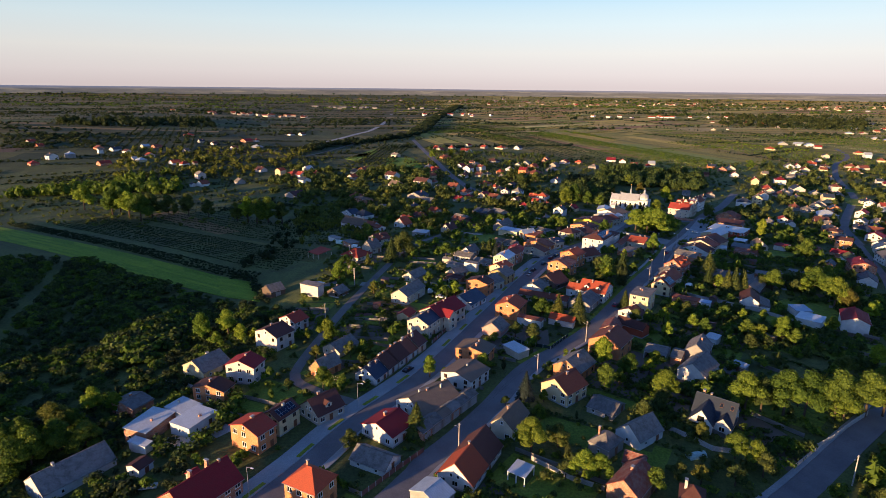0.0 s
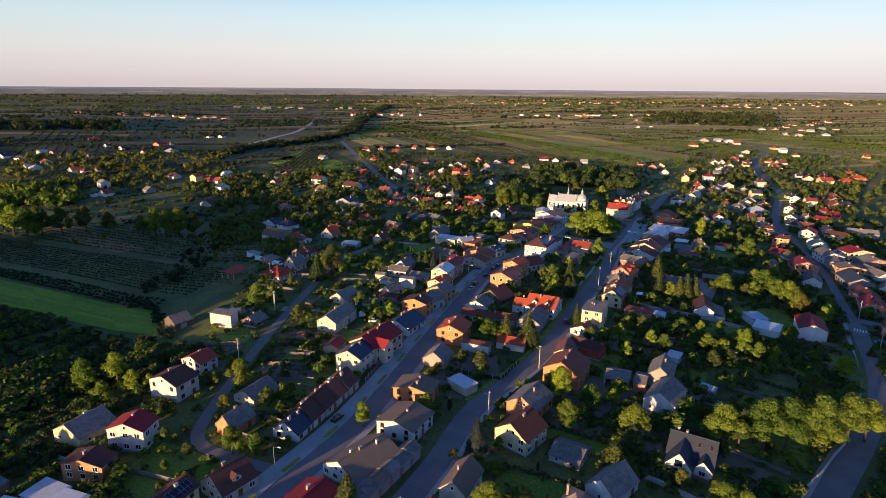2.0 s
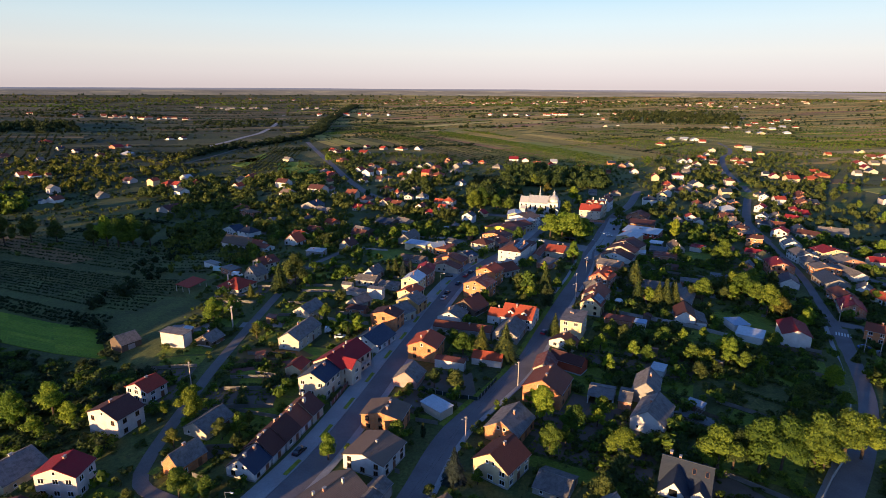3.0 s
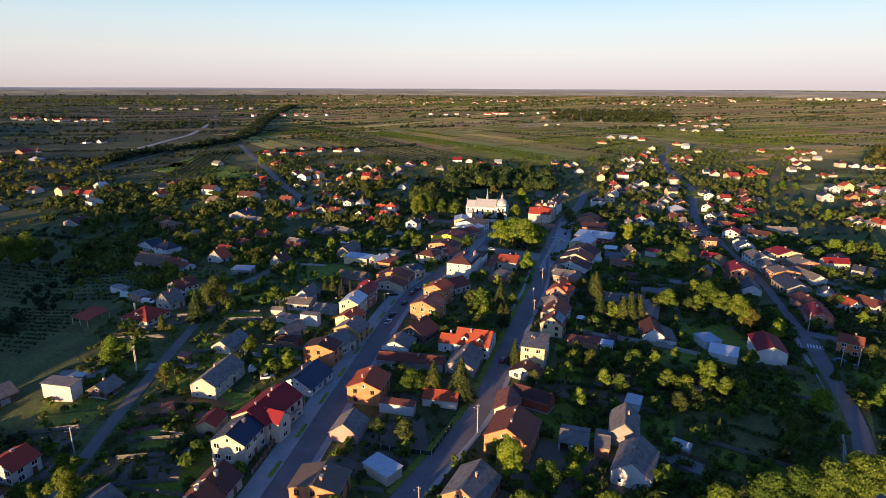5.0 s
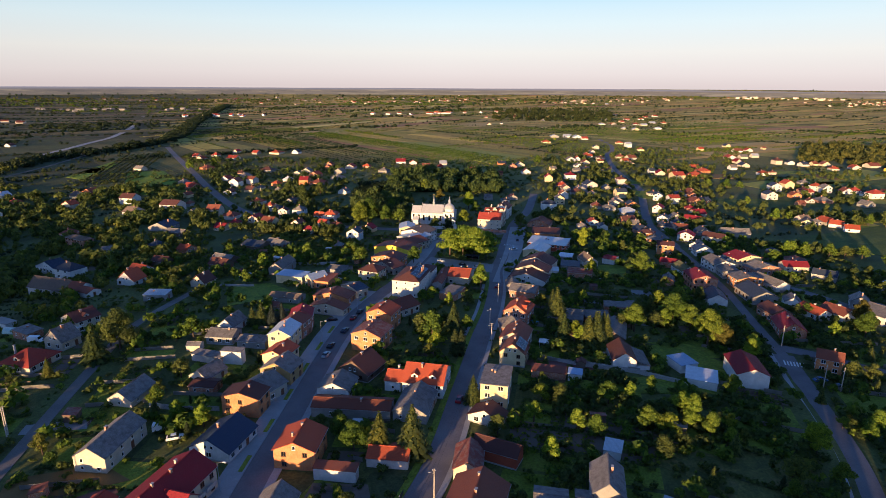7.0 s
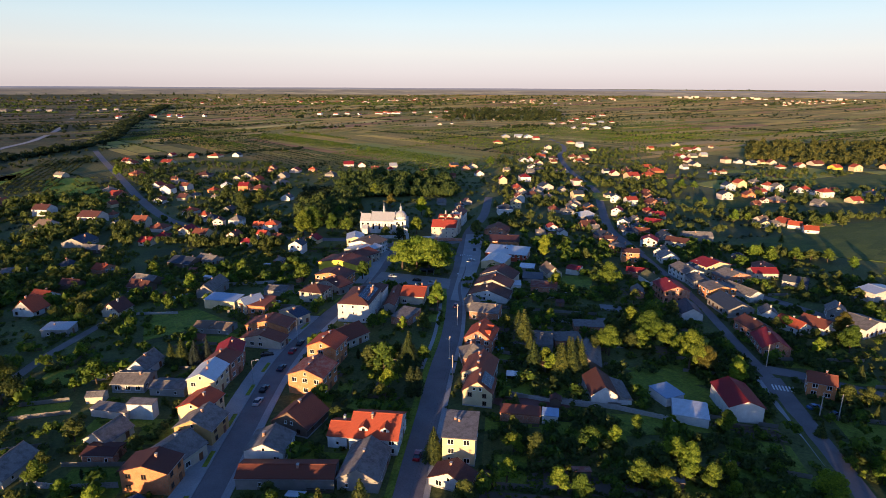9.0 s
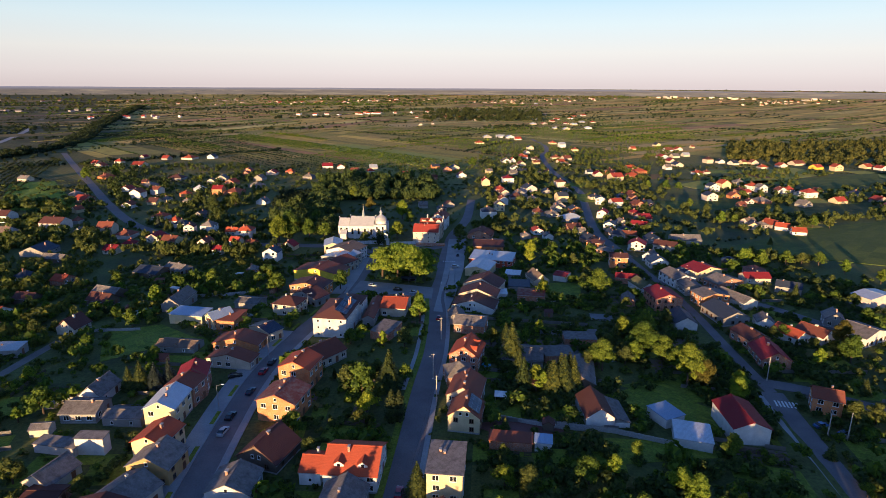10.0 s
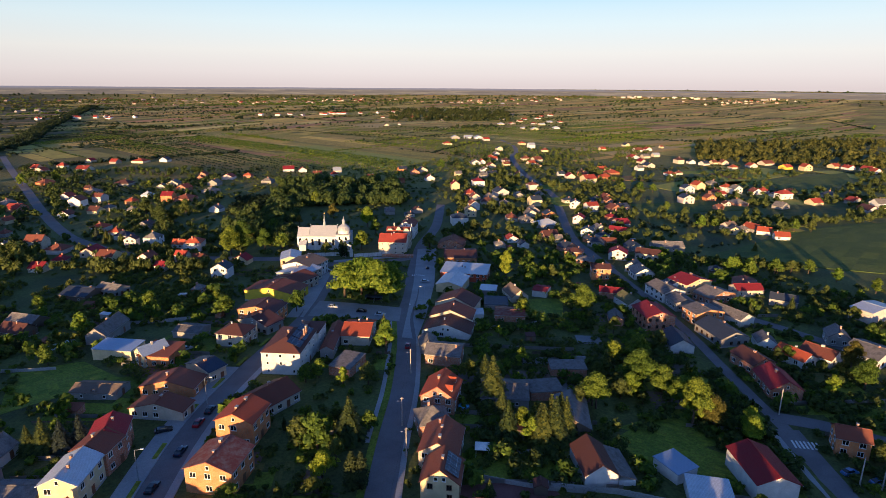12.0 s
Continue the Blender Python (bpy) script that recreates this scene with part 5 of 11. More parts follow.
house(222.2, 292.3, -32.7, 9.2, 13.3, 3.0, 2.4, "gable", WHITE, SLATE, "low house with slate blue roof", wins=0)
house(231.8, 311.4, -24.3, 12.5, 14.2, 5.6, 2.0, "gable", BRICK, CRIMSON, "brick house with bright red roof")
house(252.6, 303.6, -16.9, 13.8, 9.9, 5.0, 1.4, "gable", ORANGE, GREY, "orange brick house with grey flat roof")
house(262.0, 330.3, -15.4, 11.8, 14.8, 4.6, 2.0, "gable", WHITE, GREY, "white house with grey roof")
house(257.7, 319.3, -25.3, 9.3, 12.8, 4.0, 1.2, "gable", CONCRETE, GREY, "plain grey concrete house with low roof")
house(239.7, 330.9, -16.0, 8.5, 12.3, 2.8, 2.4, "gable", WHITE, MOSSY, "cottage with mossy roof")
house(219.9, 320.0, -41.1, 5.9, 8.5, 2.6, 2.0, "gable", BRICK, SLATE, "brick shed with slate blue roof", wins=0)
house(279.9, 331.0, -6.2, 16.3, 12.1, 5.5, 2.0, "gable", YELLOWISH, CRIMSON, "pale yellow house with red roof")
house(278.2, 316.5, -6.0, 16.4, 10.4, 3.6, 2.2, "gable", BRICK, GREY, "long brick house with grey roof")
house(264.1, 299.2, -5.1, 8.6, 17.0, 3.0, 2.0, "gable", WHITE, GREY, "long grey barn with white gable", wins=0)
house(305.0, 319.0, -51.3, 10.6, 15.4, 3.0, 1.5, "gable", CREAM, REDBROWN, "low building with red and blue roof", wins=1)
house(316.7, 269.9, -6.0, 17.2, 9.5, 5.0, 1.0, "gable", PINKWHITE, METAL, "white warehouse with metal roof", wins=0)
house(247.9, 263.3, -4.3, 8.0, 11.5, 3.0, 2.0, "gable", WHITE, ORANGERED, "house with orange red roof", wins=1)
house(257.5, 259.6, 5.0, 10.7, 11.2, 3.0, 2.0, "gable", WHITE, REDBROWN, "house with red brown roof", wins=1)
house(272.0, 250.7, -89.0, 11.8, 16.1, 4.0, 2.0, "side", WHITE, GREY, "long white house with grey roof")
house(152.1, 339.3, -42.4, 18.6, 11.0, 2.7, 3.0, "gable", WHITE, BROWN, "white house with long brown roof")
house(159.2, 347.8, -42.0, 17.4, 11.0, 4.6, 3.2, "gable", CREAM, BROWN, "house with brown roof facing the square")
house(170.0, 360.9, -48.9, 17.3, 12.0, 5.0, 3.4, "gable", CREAM, BROWN, "broad house with dark red brown roof", wins=0)
house(186.4, 391.6, -46.6, 12.8, 17.0, 4.4, 1.6, "gable", YELLOWISH, METAL, "white gabled house with grey metal roof", wins=0)
house(202.5, 405.4, -41.6, 24.0, 17.0, 4.6, 0.6, "flat", REDWALL, METAL, "long red and white house with pale roof", chim=2)
house(218.3, 435.8, -31.4, 18.7, 19.9, 4.0, 1.6, "side", ORANGE, BROWN, "house with dark brown roof")
house(138.4, 318.7, -40.7, 12.1, 11.0, 4.0, 1.6, "side", BRICK, GREY, "brick house with weathered grey roof")
house(137.3, 328.3, -24.1, 6.5, 8.2, 3.2, 2.0, "gable", CONCRETE, GREY, "grey roofed cottage by the street", wins=0)
house(197.4, 377.7, -41.0, 7.9, 8.1, 2.6, 0.2, "flat", CONCRETE, METAL, "shed with white panels on its roof", wins=0)
house(188.9, 359.8, -33.8, 10.4, 10.5, 2.6, 0.3, "flat", CONCRETE, SLATE, "dark flat roofed shed", wins=0)
house(184.9, 344.5, -36.7, 12.5, 10.1, 3.0, 0.8, "side", BRICK, RUST, "low brick stable with rusty roof", wins=1)
house(172.3, 349.4, -30.8, 4.8, 6.9, 3.0, 0.2, "flat", WHITE, METAL, "white annex with pale blue roof", wins=0)
house(203.5, 365.3, -13.5, 8.3, 12.0, 2.8, 3.0, "gable", CREAM, GREYBROWN, "cream cottage with steep roof", wins=1)
house(217.3, 363.2, -53.3, 7.1, 9.3, 3.0, 0.6, "side", WHITE, CRIMSON, "white shed with red roof", wins=0)
house(141.2, 289.0, -35.3, 14.1, 12.4, 2.8, 1.8, "side", CONCRETE, GREY, "long grey roofed stable", wins=1)
house(153.2, 285.3, -23.0, 10.3, 7.7, 3.0, 0.3, "flat", BRICK, GREY, "brick stable with flat roof", wins=0)
house(150.8, 270.7, -38.4, 9.2, 17.0, 2.6, 2.2, "gable", WOOD, GREY, "grey barn behind the spruces", wins=0)
house(170.7, 294.4, -30.4, 11.9, 6.7, 2.8, 0.3, "flat", BRICK, GREY, "long low brick outbuilding", wins=0)
house(-23.1, 174.7, -27.6, 8.7, 7.38, 2.5, 3.0, "gable", WHITE, NAVY, "end terraced white house with navy blue roof", chim=2)
house(-20.0, 180.7, -27.6, 9.1, 6.18, 2.8, 3.2, "gable", WHITE, BROWN, "terraced white house with dark brown roof", chim=2)
house(-16.9, 186.6, -27.6, 9.5, 7.18, 3.0, 3.3, "gable", PINKWHITE, BROWN, "terraced pale house with dark brown roof", chim=2)
house(-13.9, 192.4, -27.6, 9.2, 5.78, 2.7, 3.2, "gable", WHITE, REDBROWN, "terraced white house with red brown roof", chim=2)
house(-11.0, 197.8, -27.6, 9.5, 6.38, 3.1, 3.2, "gable", CREAM, BROWN, "terraced cream house with dark brown roof", chim=2)
house(-1.9, 115.0, -38.1, 8.7, 6.4, 3.4, 1.6, "gable", CONCRETE, METAL, "shed with torn pale metal roof", wins=0)
house(259.7, 368.2, -38.1, 10.0, 9.0, 6.0, 1.4, "side", ORANGE, BROWN, "tall orange brick house with brown roof")
house(242.4, 344.0, -46.1, 11.0, 8.0, 3.0, 1.4, "side", BRICK, CRIMSON, "low brick annex with red roof")
house(276.4, 405.0, -50.8, 10.4, 9.0, 4.6, 1.6, "hip", ORANGE, BROWN, "orange brick house with brown hipped roof")
house(270.1, 388.4, -58.5, 10.6, 9.0, 4.2, 1.6, "hip", BRICK, GREY, "brick house with grey hipped roof")
house(296.2, 390.6, -49.7, 10.6, 10.0, 4.2, 2.4, "gable", WHITE, CRIMSON, "white gabled house with dark red roof")
house(283.8, 368.5, -62.9, 6.8, 9.0, 3.4, 2.4, "gable", WHITE, SLATE, "narrow white house with slate roof")
house(277.5, 357.3, -28.6, 10.6, 10.0, 3.4, 2.8, "gable", WHITE, NAVY, "white gabled house with navy roof")
house(310.0, 381.1, -59.0, 13.6, 9.0, 3.8, 2.0, "side", CREAM, BROWN, "long cream house with brown roof")
house(343.4, 434.6, -61.3, 12.7, 8.0, 3.2, 2.0, "side", CREAM, CRIMSON, "cream house with crimson roof")
house(336.1, 389.4, -32.1, 18.4, 10.0, 2.8, 2.4, "side", CONCRETE, GREY, "long grey farm building with grey roof")
house(274.7, 334.8, -33.7, 9.4, 9.0, 3.2, 2.6, "gable", WHITE, NAVY, "white gabled house with navy blue roof")
house(380.0, 516.5, -37.0, 8.5, 8.0, 5.0, 2.0, "gable", WHITE, SLATE, "white house with slate blue roof")
house(344.0, 473.4, -51.4, 8.3, 9.0, 4.8, 2.2, "gable", WHITE, CRIMSON, "white gabled house with red roof")
house(320.7, 440.7, -49.5, 8.3, 9.0, 4.6, 2.2, "gable", WHITE, SLATE, "white gabled house with slate roof")
house(307.9, 419.4, -52.6, 10.7, 8.0, 3.4, 2.0, "hip", CONCRETE, SLATE, "grey house with slate blue roof")
house(314.8, 416.4, -42.2, 10.3, 7.0, 3.0, 1.8, "side", BRICK, REDBROWN, "brick house with weathered brown roof")
house(298.8, 314.5, -27.3, 13.2, 8.0, 3.0, 2.0, "side", CREAM, CRIMSON, "long low barn with slate blue roof")
house(300.0, 297.7, -59.8, 11.3, 8.0, 3.0, 2.0, "side", CONCRETE, SLATE, "long low barn with grey roof")
house(314.7, 341.6, -55.8, 7.0, 7.0, 2.6, 2.0, "hip", WOOD, SLATE, "small dark roofed farm shed")
house(277.8, 264.6, -51.5, 7.8, 9.0, 3.4, 2.6, "gable", CONCRETE, NAVY, "grey house with navy roof")
house(250.6, 276.0, -42.7, 7.0, 8.0, 2.8, 2.2, "gable", WHITE, GREY, "white cottage with grey roof")
house(410.0, 394.5, -50.9, 8.3, 8.0, 2.8, 2.6, "gable", YELLOWISH, GREYBROWN, "small white farmhouse with grey roof")
house(424.8, 382.9, -63.1, 9.1, 8.0, 2.8, 2.2, "side", WHITE, ORANGERED, "long cream farmhouse with orange roof")
house(418.9, 368.0, -45.4, 9.3, 8.0, 2.8, 2.2, "side", WHITE, ORANGERED, "white gabled farmhouse with orange roof")
house(-28.8, 408.4, -35.7, 10.6, 9.0, 2.8, 4.4, "gable", WHITE, ORANGERED, "white house with steep orange red roof")
house(-62.4, 412.9, -37.9, 23.2, 10.0, 2.8, 4.0, "side", PINKWHITE, GREYBROWN, "pale house with broad slate grey roof")
house(-74.4, 465.3, -47.4, 19.3, 9.0, 3.0, 3.6, "gable", WHITE, NAVY, "white house with dark blue gabled roof")
house(-45.3, 394.1, -46.5, 10.1, 7.0, 2.4, 1.4, "side", WHITE, REDBROWN, "low white shed with red brown roof")
house(-72.5, 525.6, -50.4, 20.2, 8.0, 4.6, 1.6, "hip", BRICK, GREYBROWN, "brick house with grey hipped roof")
house(-18.1, 445.5, -38.3, 10.3, 7.0, 2.8, 2.2, "side", WOOD, BROWN, "old timber barn with dark roof")
house(12.3, 424.5, -44.6, 11.5, 8.0, 2.8, 2.6, "side", WOOD, BROWN, "old timber house with dark roof")
house(-14.4, 373.2, -22.0, 10.2, 7.0, 3.0, 0.4, "flat", CONCRETE, METAL, "pale hall with blue metal roof")
house(4.0, 389.5, -37.5, 8.6, 9.0, 2.8, 3.4, "gable", CREAM, BROWN, "small house with dark tiled roof")
house(-48.3, 485.6, -7.6, 10.5, 9.0, 3.2, 1.6, "side", PINKWHITE, GREY, "pale house with weathered roof")
house(-14.4, 521.1, -38.4, 14.3, 7.0, 2.6, 1.8, "side", WOOD, GREY, "low timber barn with grey roof")

# ---- houses further off ----
far_house(-12, 980, 47, 10.3, 8.9, 2.7, 4.0, "gable", CREAM, RED, "single storey cream cottage with red roof")
far_house(-6, 952, -35, 12.5, 10.3, 2.5, 3.9, "gable", CREAM, ORANGERED, "single storey cream cottage with orange red roof")
far_house(13, 988, -41, 10.6, 8.3, 2.5, 4.0, "hip", CREAM, RED, "single storey cream cottage with red roof")
far_house(35, 947, -35, 14.3, 14.0, 2.5, 4.0, "side", CREAM, RED, "single storey cream cottage with red roof")
far_house(42, 1027, 49, 10.2, 8.1, 2.8, 3.1, "side", CREAM, CRIMSON, "single storey cream cottage with crimson roof")
far_house(68, 1002, -43, 10.1, 10.5, 2.7, 3.7, "side", CONCRETE, RED, "single storey grey rendered cottage with red roof")
far_house(96, 996, 51, 15.8, 16.4, 2.6, 4.0, "hip", CREAM, ORANGERED, "single storey cream cottage with orange red roof")
far_house(124, 992, -43, 11.5, 9.8, 2.8, 4.0, "gable", WHITE, SLATE, "single storey white cottage with slate blue roof")
far_house(68, 811, -32, 16.0, 13.5, 2.7, 4.0, "hip", CONCRETE, BROWN, "single storey grey rendered cottage with dark brown roof")
far_house(2, 853, -45, 12.3, 12.8, 2.5, 4.0, "hip", ORANGE, REDBROWN, "single storey orange brick cottage with red brown roof")
far_house(38, 795, 53, 7.5, 6.5, 2.7, 2.3, "gable", BRICK, BROWN, "single storey red brick cottage with dark brown roof")
far_house(41, 773, -39, 12.1, 12.5, 2.5, 3.9, "hip", CONCRETE, GREY, "single storey grey rendered cottage with grey roof")
far_house(46, 726, 48, 9.8, 8.9, 5.3, 3.0, "gable", PINKWHITE, REDBROWN, "two storey pale pink house with red brown roof")
far_house(22, 757, -36, 10.0, 10.4, 2.5, 3.4, "gable", WHITE, RED, "single storey white cottage with red roof")
far_house(30, 717, -33, 10.9, 10.5, 5.0, 4.0, "gable", WHITE, REDBROWN, "two storey white house with red brown roof")
far_house(23, 672, -33, 9.3, 9.0, 2.6, 3.2, "gable", WHITE, REDBROWN, "single storey white cottage with red brown roof")
far_house(42, 678, 50, 10.3, 9.0, 2.5, 3.7, "gable", YELLOWISH, BROWN, "single storey pale yellow cottage with dark brown roof")
far_house(51, 684, 54, 9.1, 7.0, 2.8, 2.8, "hip", YELLOWISH, GREY, "single storey pale yellow cottage with grey roof")
far_house(68, 706, -44, 8.2, 7.9, 2.8, 3.0, "hip", ORANGE, ORANGERED, "single storey orange brick cottage with orange red roof")
far_house(66, 666, -41, 8.3, 6.6, 2.8, 2.7, "hip", CREAM, GREY, "single storey cream cottage with grey roof")
far_house(82, 730, -34, 9.4, 8.3, 2.6, 3.5, "hip", WHITE, METAL, "single storey white cottage with pale metal roof")
far_house(96, 706, -30, 9.9, 10.1, 5.0, 3.8, "side", ORANGE, CRIMSON, "two storey orange brick house with crimson roof")
far_house(98, 773, -34, 8.5, 6.9, 2.6, 3.0, "gable", CREAM, GREY, "single storey cream cottage with grey roof")
far_house(110, 787, -28, 11.4, 10.8, 2.8, 3.8, "gable", CREAM, GREY, "single storey cream cottage with grey roof")
far_house(115, 756, -41, 10.9, 11.4, 2.7, 4.0, "gable", BRICK, ORANGERED, "single storey red brick cottage with orange red roof")
far_house(145, 838, -39, 9.7, 7.3, 2.7, 3.2, "gable", BRICK, REDBROWN, "single storey red brick cottage with red brown roof")
far_house(138, 811, -26, 8.4, 7.9, 2.8, 2.8, "gable", BRICK, RED, "single storey red brick cottage with red roof")
far_house(145, 772, -40, 10.6, 10.6, 2.8, 3.9, "gable", CONCRETE, GREY, "single storey grey rendered cottage with grey roof")
far_house(134, 729, 46, 12.3, 12.8, 2.5, 4.0, "hip", CONCRETE, GREY, "single storey grey rendered cottage with grey roof")
far_house(109, 701, 50, 15.3, 14.5, 2.6, 4.0, "hip", BRICK, REDBROWN, "single storey red brick cottage with red brown roof")
far_house(123, 641, 51, 9.1, 9.2, 2.6, 3.6, "side", WHITE, GREY, "single storey white cottage with grey roof")
far_house(-11, 717, 49, 12.5, 11.8, 2.5, 4.0, "gable", BRICK, RED, "single storey red brick cottage with red roof")
far_house(-19, 748, -44, 8.8, 8.9, 2.5, 3.5, "hip", CONCRETE, GREY, "single storey grey rendered cottage with grey roof")
far_house(-13, 668, 44, 8.2, 7.3, 2.6, 3.0, "side", YELLOWISH, REDBROWN, "single storey pale yellow cottage with red brown roof")
far_house(-10, 624, 60, 7.6, 5.7, 2.6, 2.5, "hip", CONCRETE, REDBROWN, "single storey grey rendered cottage with red brown roof")
far_house(-6, 587, -33, 7.0, 6.4, 2.8, 2.5, "gable", WHITE, GREY, "single storey white cottage with grey roof")
far_house(10, 580, -29, 10.8, 9.2, 5.2, 4.0, "side", CREAM, REDBROWN, "two storey cream house with red brown roof")
far_house(21, 564, -34, 11.8, 11.1, 2.6, 3.7, "hip", PINKWHITE, REDBROWN, "single storey pale pink cottage with red brown roof")
far_house(38, 547, -33, 10.3, 10.8, 2.7, 3.5, "gable", CREAM, CRIMSON, "single storey cream cottage with crimson roof")
far_house(44, 614, -37, 10.3, 10.6, 2.7, 3.4, "hip", PINKWHITE, ORANGERED, "single storey pale pink cottage with orange red roof")
far_house(52, 594, -32, 8.2, 7.4, 2.6, 3.1, "hip", PINKWHITE, ORANGERED, "single storey pale pink cottage with orange red roof")
far_house(56, 580, -39, 9.8, 8.1, 2.8, 3.4, "hip", WHITE, SLATE, "single storey white cottage with slate blue roof")
far_house(59, 556, -25, 7.6, 6.4, 5.4, 2.4, "gable", PINKWHITE, BROWN, "two storey pale pink house with dark brown roof")
far_house(71, 556, 56, 10.0, 8.8, 5.1, 3.8, "hip", WHITE, GREY, "two storey white house with grey roof")
far_house(84, 541, -38, 8.2, 6.8, 2.8, 3.1, "side", CREAM, ORANGERED, "single storey cream cottage with orange red roof")
far_house(91, 532, -26, 10.7, 10.4, 5.1, 3.7, "hip", PINKWHITE, ORANGERED, "two storey pale pink house with orange red roof")
far_house(71, 607, -42, 9.3, 8.5, 2.6, 3.1, "gable", CONCRETE, SLATE, "single storey grey rendered cottage with slate blue roof")
far_house(165, 807, -32, 12.3, 11.9, 2.7, 3.7, "gable", PINKWHITE, RED, "single storey pale pink cottage with red roof")
far_house(185, 807, -36, 9.6, 7.5, 2.7, 3.1, "hip", BRICK, ORANGERED, "single storey red brick cottage with orange red roof")
far_house(194, 761, -37, 10.9, 10.4, 2.8, 4.0, "hip", CONCRETE, GREY, "single storey grey rendered cottage with grey roof")
far_house(237, 836, 72, 13.4, 13.0, 2.8, 4.0, "gable", WHITE, CRIMSON, "single storey white cottage with crimson roof")
far_house(249, 822, -13, 9.3, 8.1, 2.6, 3.5, "gable", WHITE, ORANGERED, "single storey white cottage with orange red roof")
far_house(254, 786, -20, 9.8, 9.0, 2.6, 3.3, "side", BRICK, REDBROWN, "single storey red brick cottage with red brown roof")
far_house(282, 800, 75, 12.3, 9.4, 2.7, 4.0, "gable", CREAM, METAL, "single storey cream cottage with pale metal roof")
far_house(268, 772, -13, 8.8, 6.7, 2.7, 3.5, "hip", CREAM, RED, "single storey cream cottage with red roof")
far_house(296, 736, 65, 8.6, 8.6, 2.5, 3.1, "gable", BRICK, REDBROWN, "single storey red brick cottage with red brown roof")
far_house(354, 778, -14, 10.5, 10.1, 2.6, 3.3, "side", ORANGE, SLATE, "single storey orange brick cottage with slate blue roof")
far_house(354, 747, -25, 11.1, 9.1, 2.7, 4.0, "gable", BRICK, BROWN, "single storey red brick cottage with dark brown roof")
far_house(370, 759, -14, 11.4, 9.0, 2.6, 4.0, "gable", CREAM, SLATE, "single storey cream cottage with slate blue roof")
far_house(347, 701, -17, 10.4, 9.7, 2.6, 4.0, "gable", WHITE, REDBROWN, "single storey white cottage with red brown roof")
far_house(313, 700, -18, 7.4, 5.9, 2.7, 2.6, "side", BRICK, REDBROWN, "single storey red brick cottage with red brown roof")
far_house(262, 620, -14, 7.8, 6.5, 2.8, 2.7, "side", CONCRETE, SLATE, "single storey grey rendered cottage with slate blue roof")
far_house(258, 562, -16, 8.4, 7.5, 2.6, 2.6, "gable", CONCRETE, BROWN, "single storey grey rendered cottage with dark brown roof")
far_house(246, 552, -15, 7.5, 7.1, 2.5, 2.3, "hip", CONCRETE, SLATE, "single storey grey rendered cottage with slate blue roof")
far_house(237, 568, 75, 8.3, 7.5, 2.6, 3.2, "gable", CONCRETE, GREY, "single storey grey rendered cottage with grey roof")
far_house(341, 640, 65, 10.4, 8.3, 5.4, 3.8, "side", YELLOWISH, CRIMSON, "two storey pale yellow house with crimson roof")
far_house(372, 647, -20, 11.6, 11.9, 5.2, 3.7, "hip", WHITE, CRIMSON, "two storey white house with crimson roof")
far_house(336, 606, -23, 10.6, 10.9, 2.7, 4.0, "hip", BRICK, RED, "single storey red brick cottage with red roof")
far_house(356, 587, -8, 12.1, 12.0, 5.2, 4.0, "gable", PINKWHITE, SLATE, "two storey pale pink house with slate blue roof")
far_house(304, 552, 72, 10.1, 8.2, 5.0, 3.1, "side", WHITE, REDBROWN, "two storey white house with red brown roof")
far_house(288, 532, -26, 8.9, 9.1, 5.2, 3.4, "gable", YELLOWISH, GREY, "two storey pale yellow house with grey roof")
far_house(266, 513, 68, 11.6, 11.9, 5.4, 3.9, "hip", WHITE, SLATE, "two storey white house with slate blue roof")
far_house(327, 566, -24, 11.4, 9.1, 2.6, 3.9, "hip", CONCRETE, BROWN, "single storey grey rendered cottage with dark brown roof")
far_house(339, 577, 72, 13.3, 11.1, 2.5, 4.0, "side", CONCRETE, GREY, "single storey grey rendered cottage with grey roof")
far_house(390, 713, 75, 9.0, 7.6, 2.8, 3.0, "gable", YELLOWISH, GREY, "single storey pale yellow cottage with grey roof")
far_house(434, 725, -13, 10.4, 9.3, 2.8, 3.3, "gable", WHITE, GREY, "single storey white cottage with grey roof")
far_house(410, 693, 72, 8.9, 8.6, 2.5, 2.8, "gable", CONCRETE, GREY, "single storey grey rendered cottage with grey roof")
far_house(461, 786, -18, 12.5, 11.7, 2.8, 4.0, "gable", WHITE, GREY, "single storey white cottage with grey roof")
far_house(474, 790, 68, 10.4, 8.0, 2.8, 3.6, "side", WHITE, ORANGERED, "single storey white cottage with orange red roof")
far_house(463, 754, -15, 9.9, 9.4, 2.6, 3.9, "gable", CREAM, REDBROWN, "single storey cream cottage with red brown roof")
far_house(514, 825, -16, 11.1, 10.6, 2.5, 3.4, "gable", WHITE, ORANGERED, "single storey white cottage with orange red roof")
far_house(489, 758, -18, 9.0, 8.9, 2.5, 3.1, "side", YELLOWISH, REDBROWN, "single storey pale yellow cottage with red brown roof")
far_house(430, 669, 72, 8.7, 9.0, 2.8, 2.7, "side", CONCRETE, GREY, "single storey grey rendered cottage with grey roof")
far_house(547, 793, -11, 12.2, 9.9, 2.5, 4.0, "hip", CREAM, REDBROWN, "single storey cream cottage with red brown roof")
far_house(524, 752, 78, 10.3, 9.4, 2.5, 3.1, "gable", CREAM, ORANGERED, "single storey cream cottage with orange red roof")
far_house(514, 727, 75, 7.7, 8.1, 2.7, 2.4, "hip", YELLOWISH, GREYBROWN, "single storey pale yellow cottage with grey brown roof")
far_house(405, 603, -11, 9.5, 9.9, 5.3, 3.1, "hip", PINKWHITE, REDBROWN, "two storey pale pink house with red brown roof")
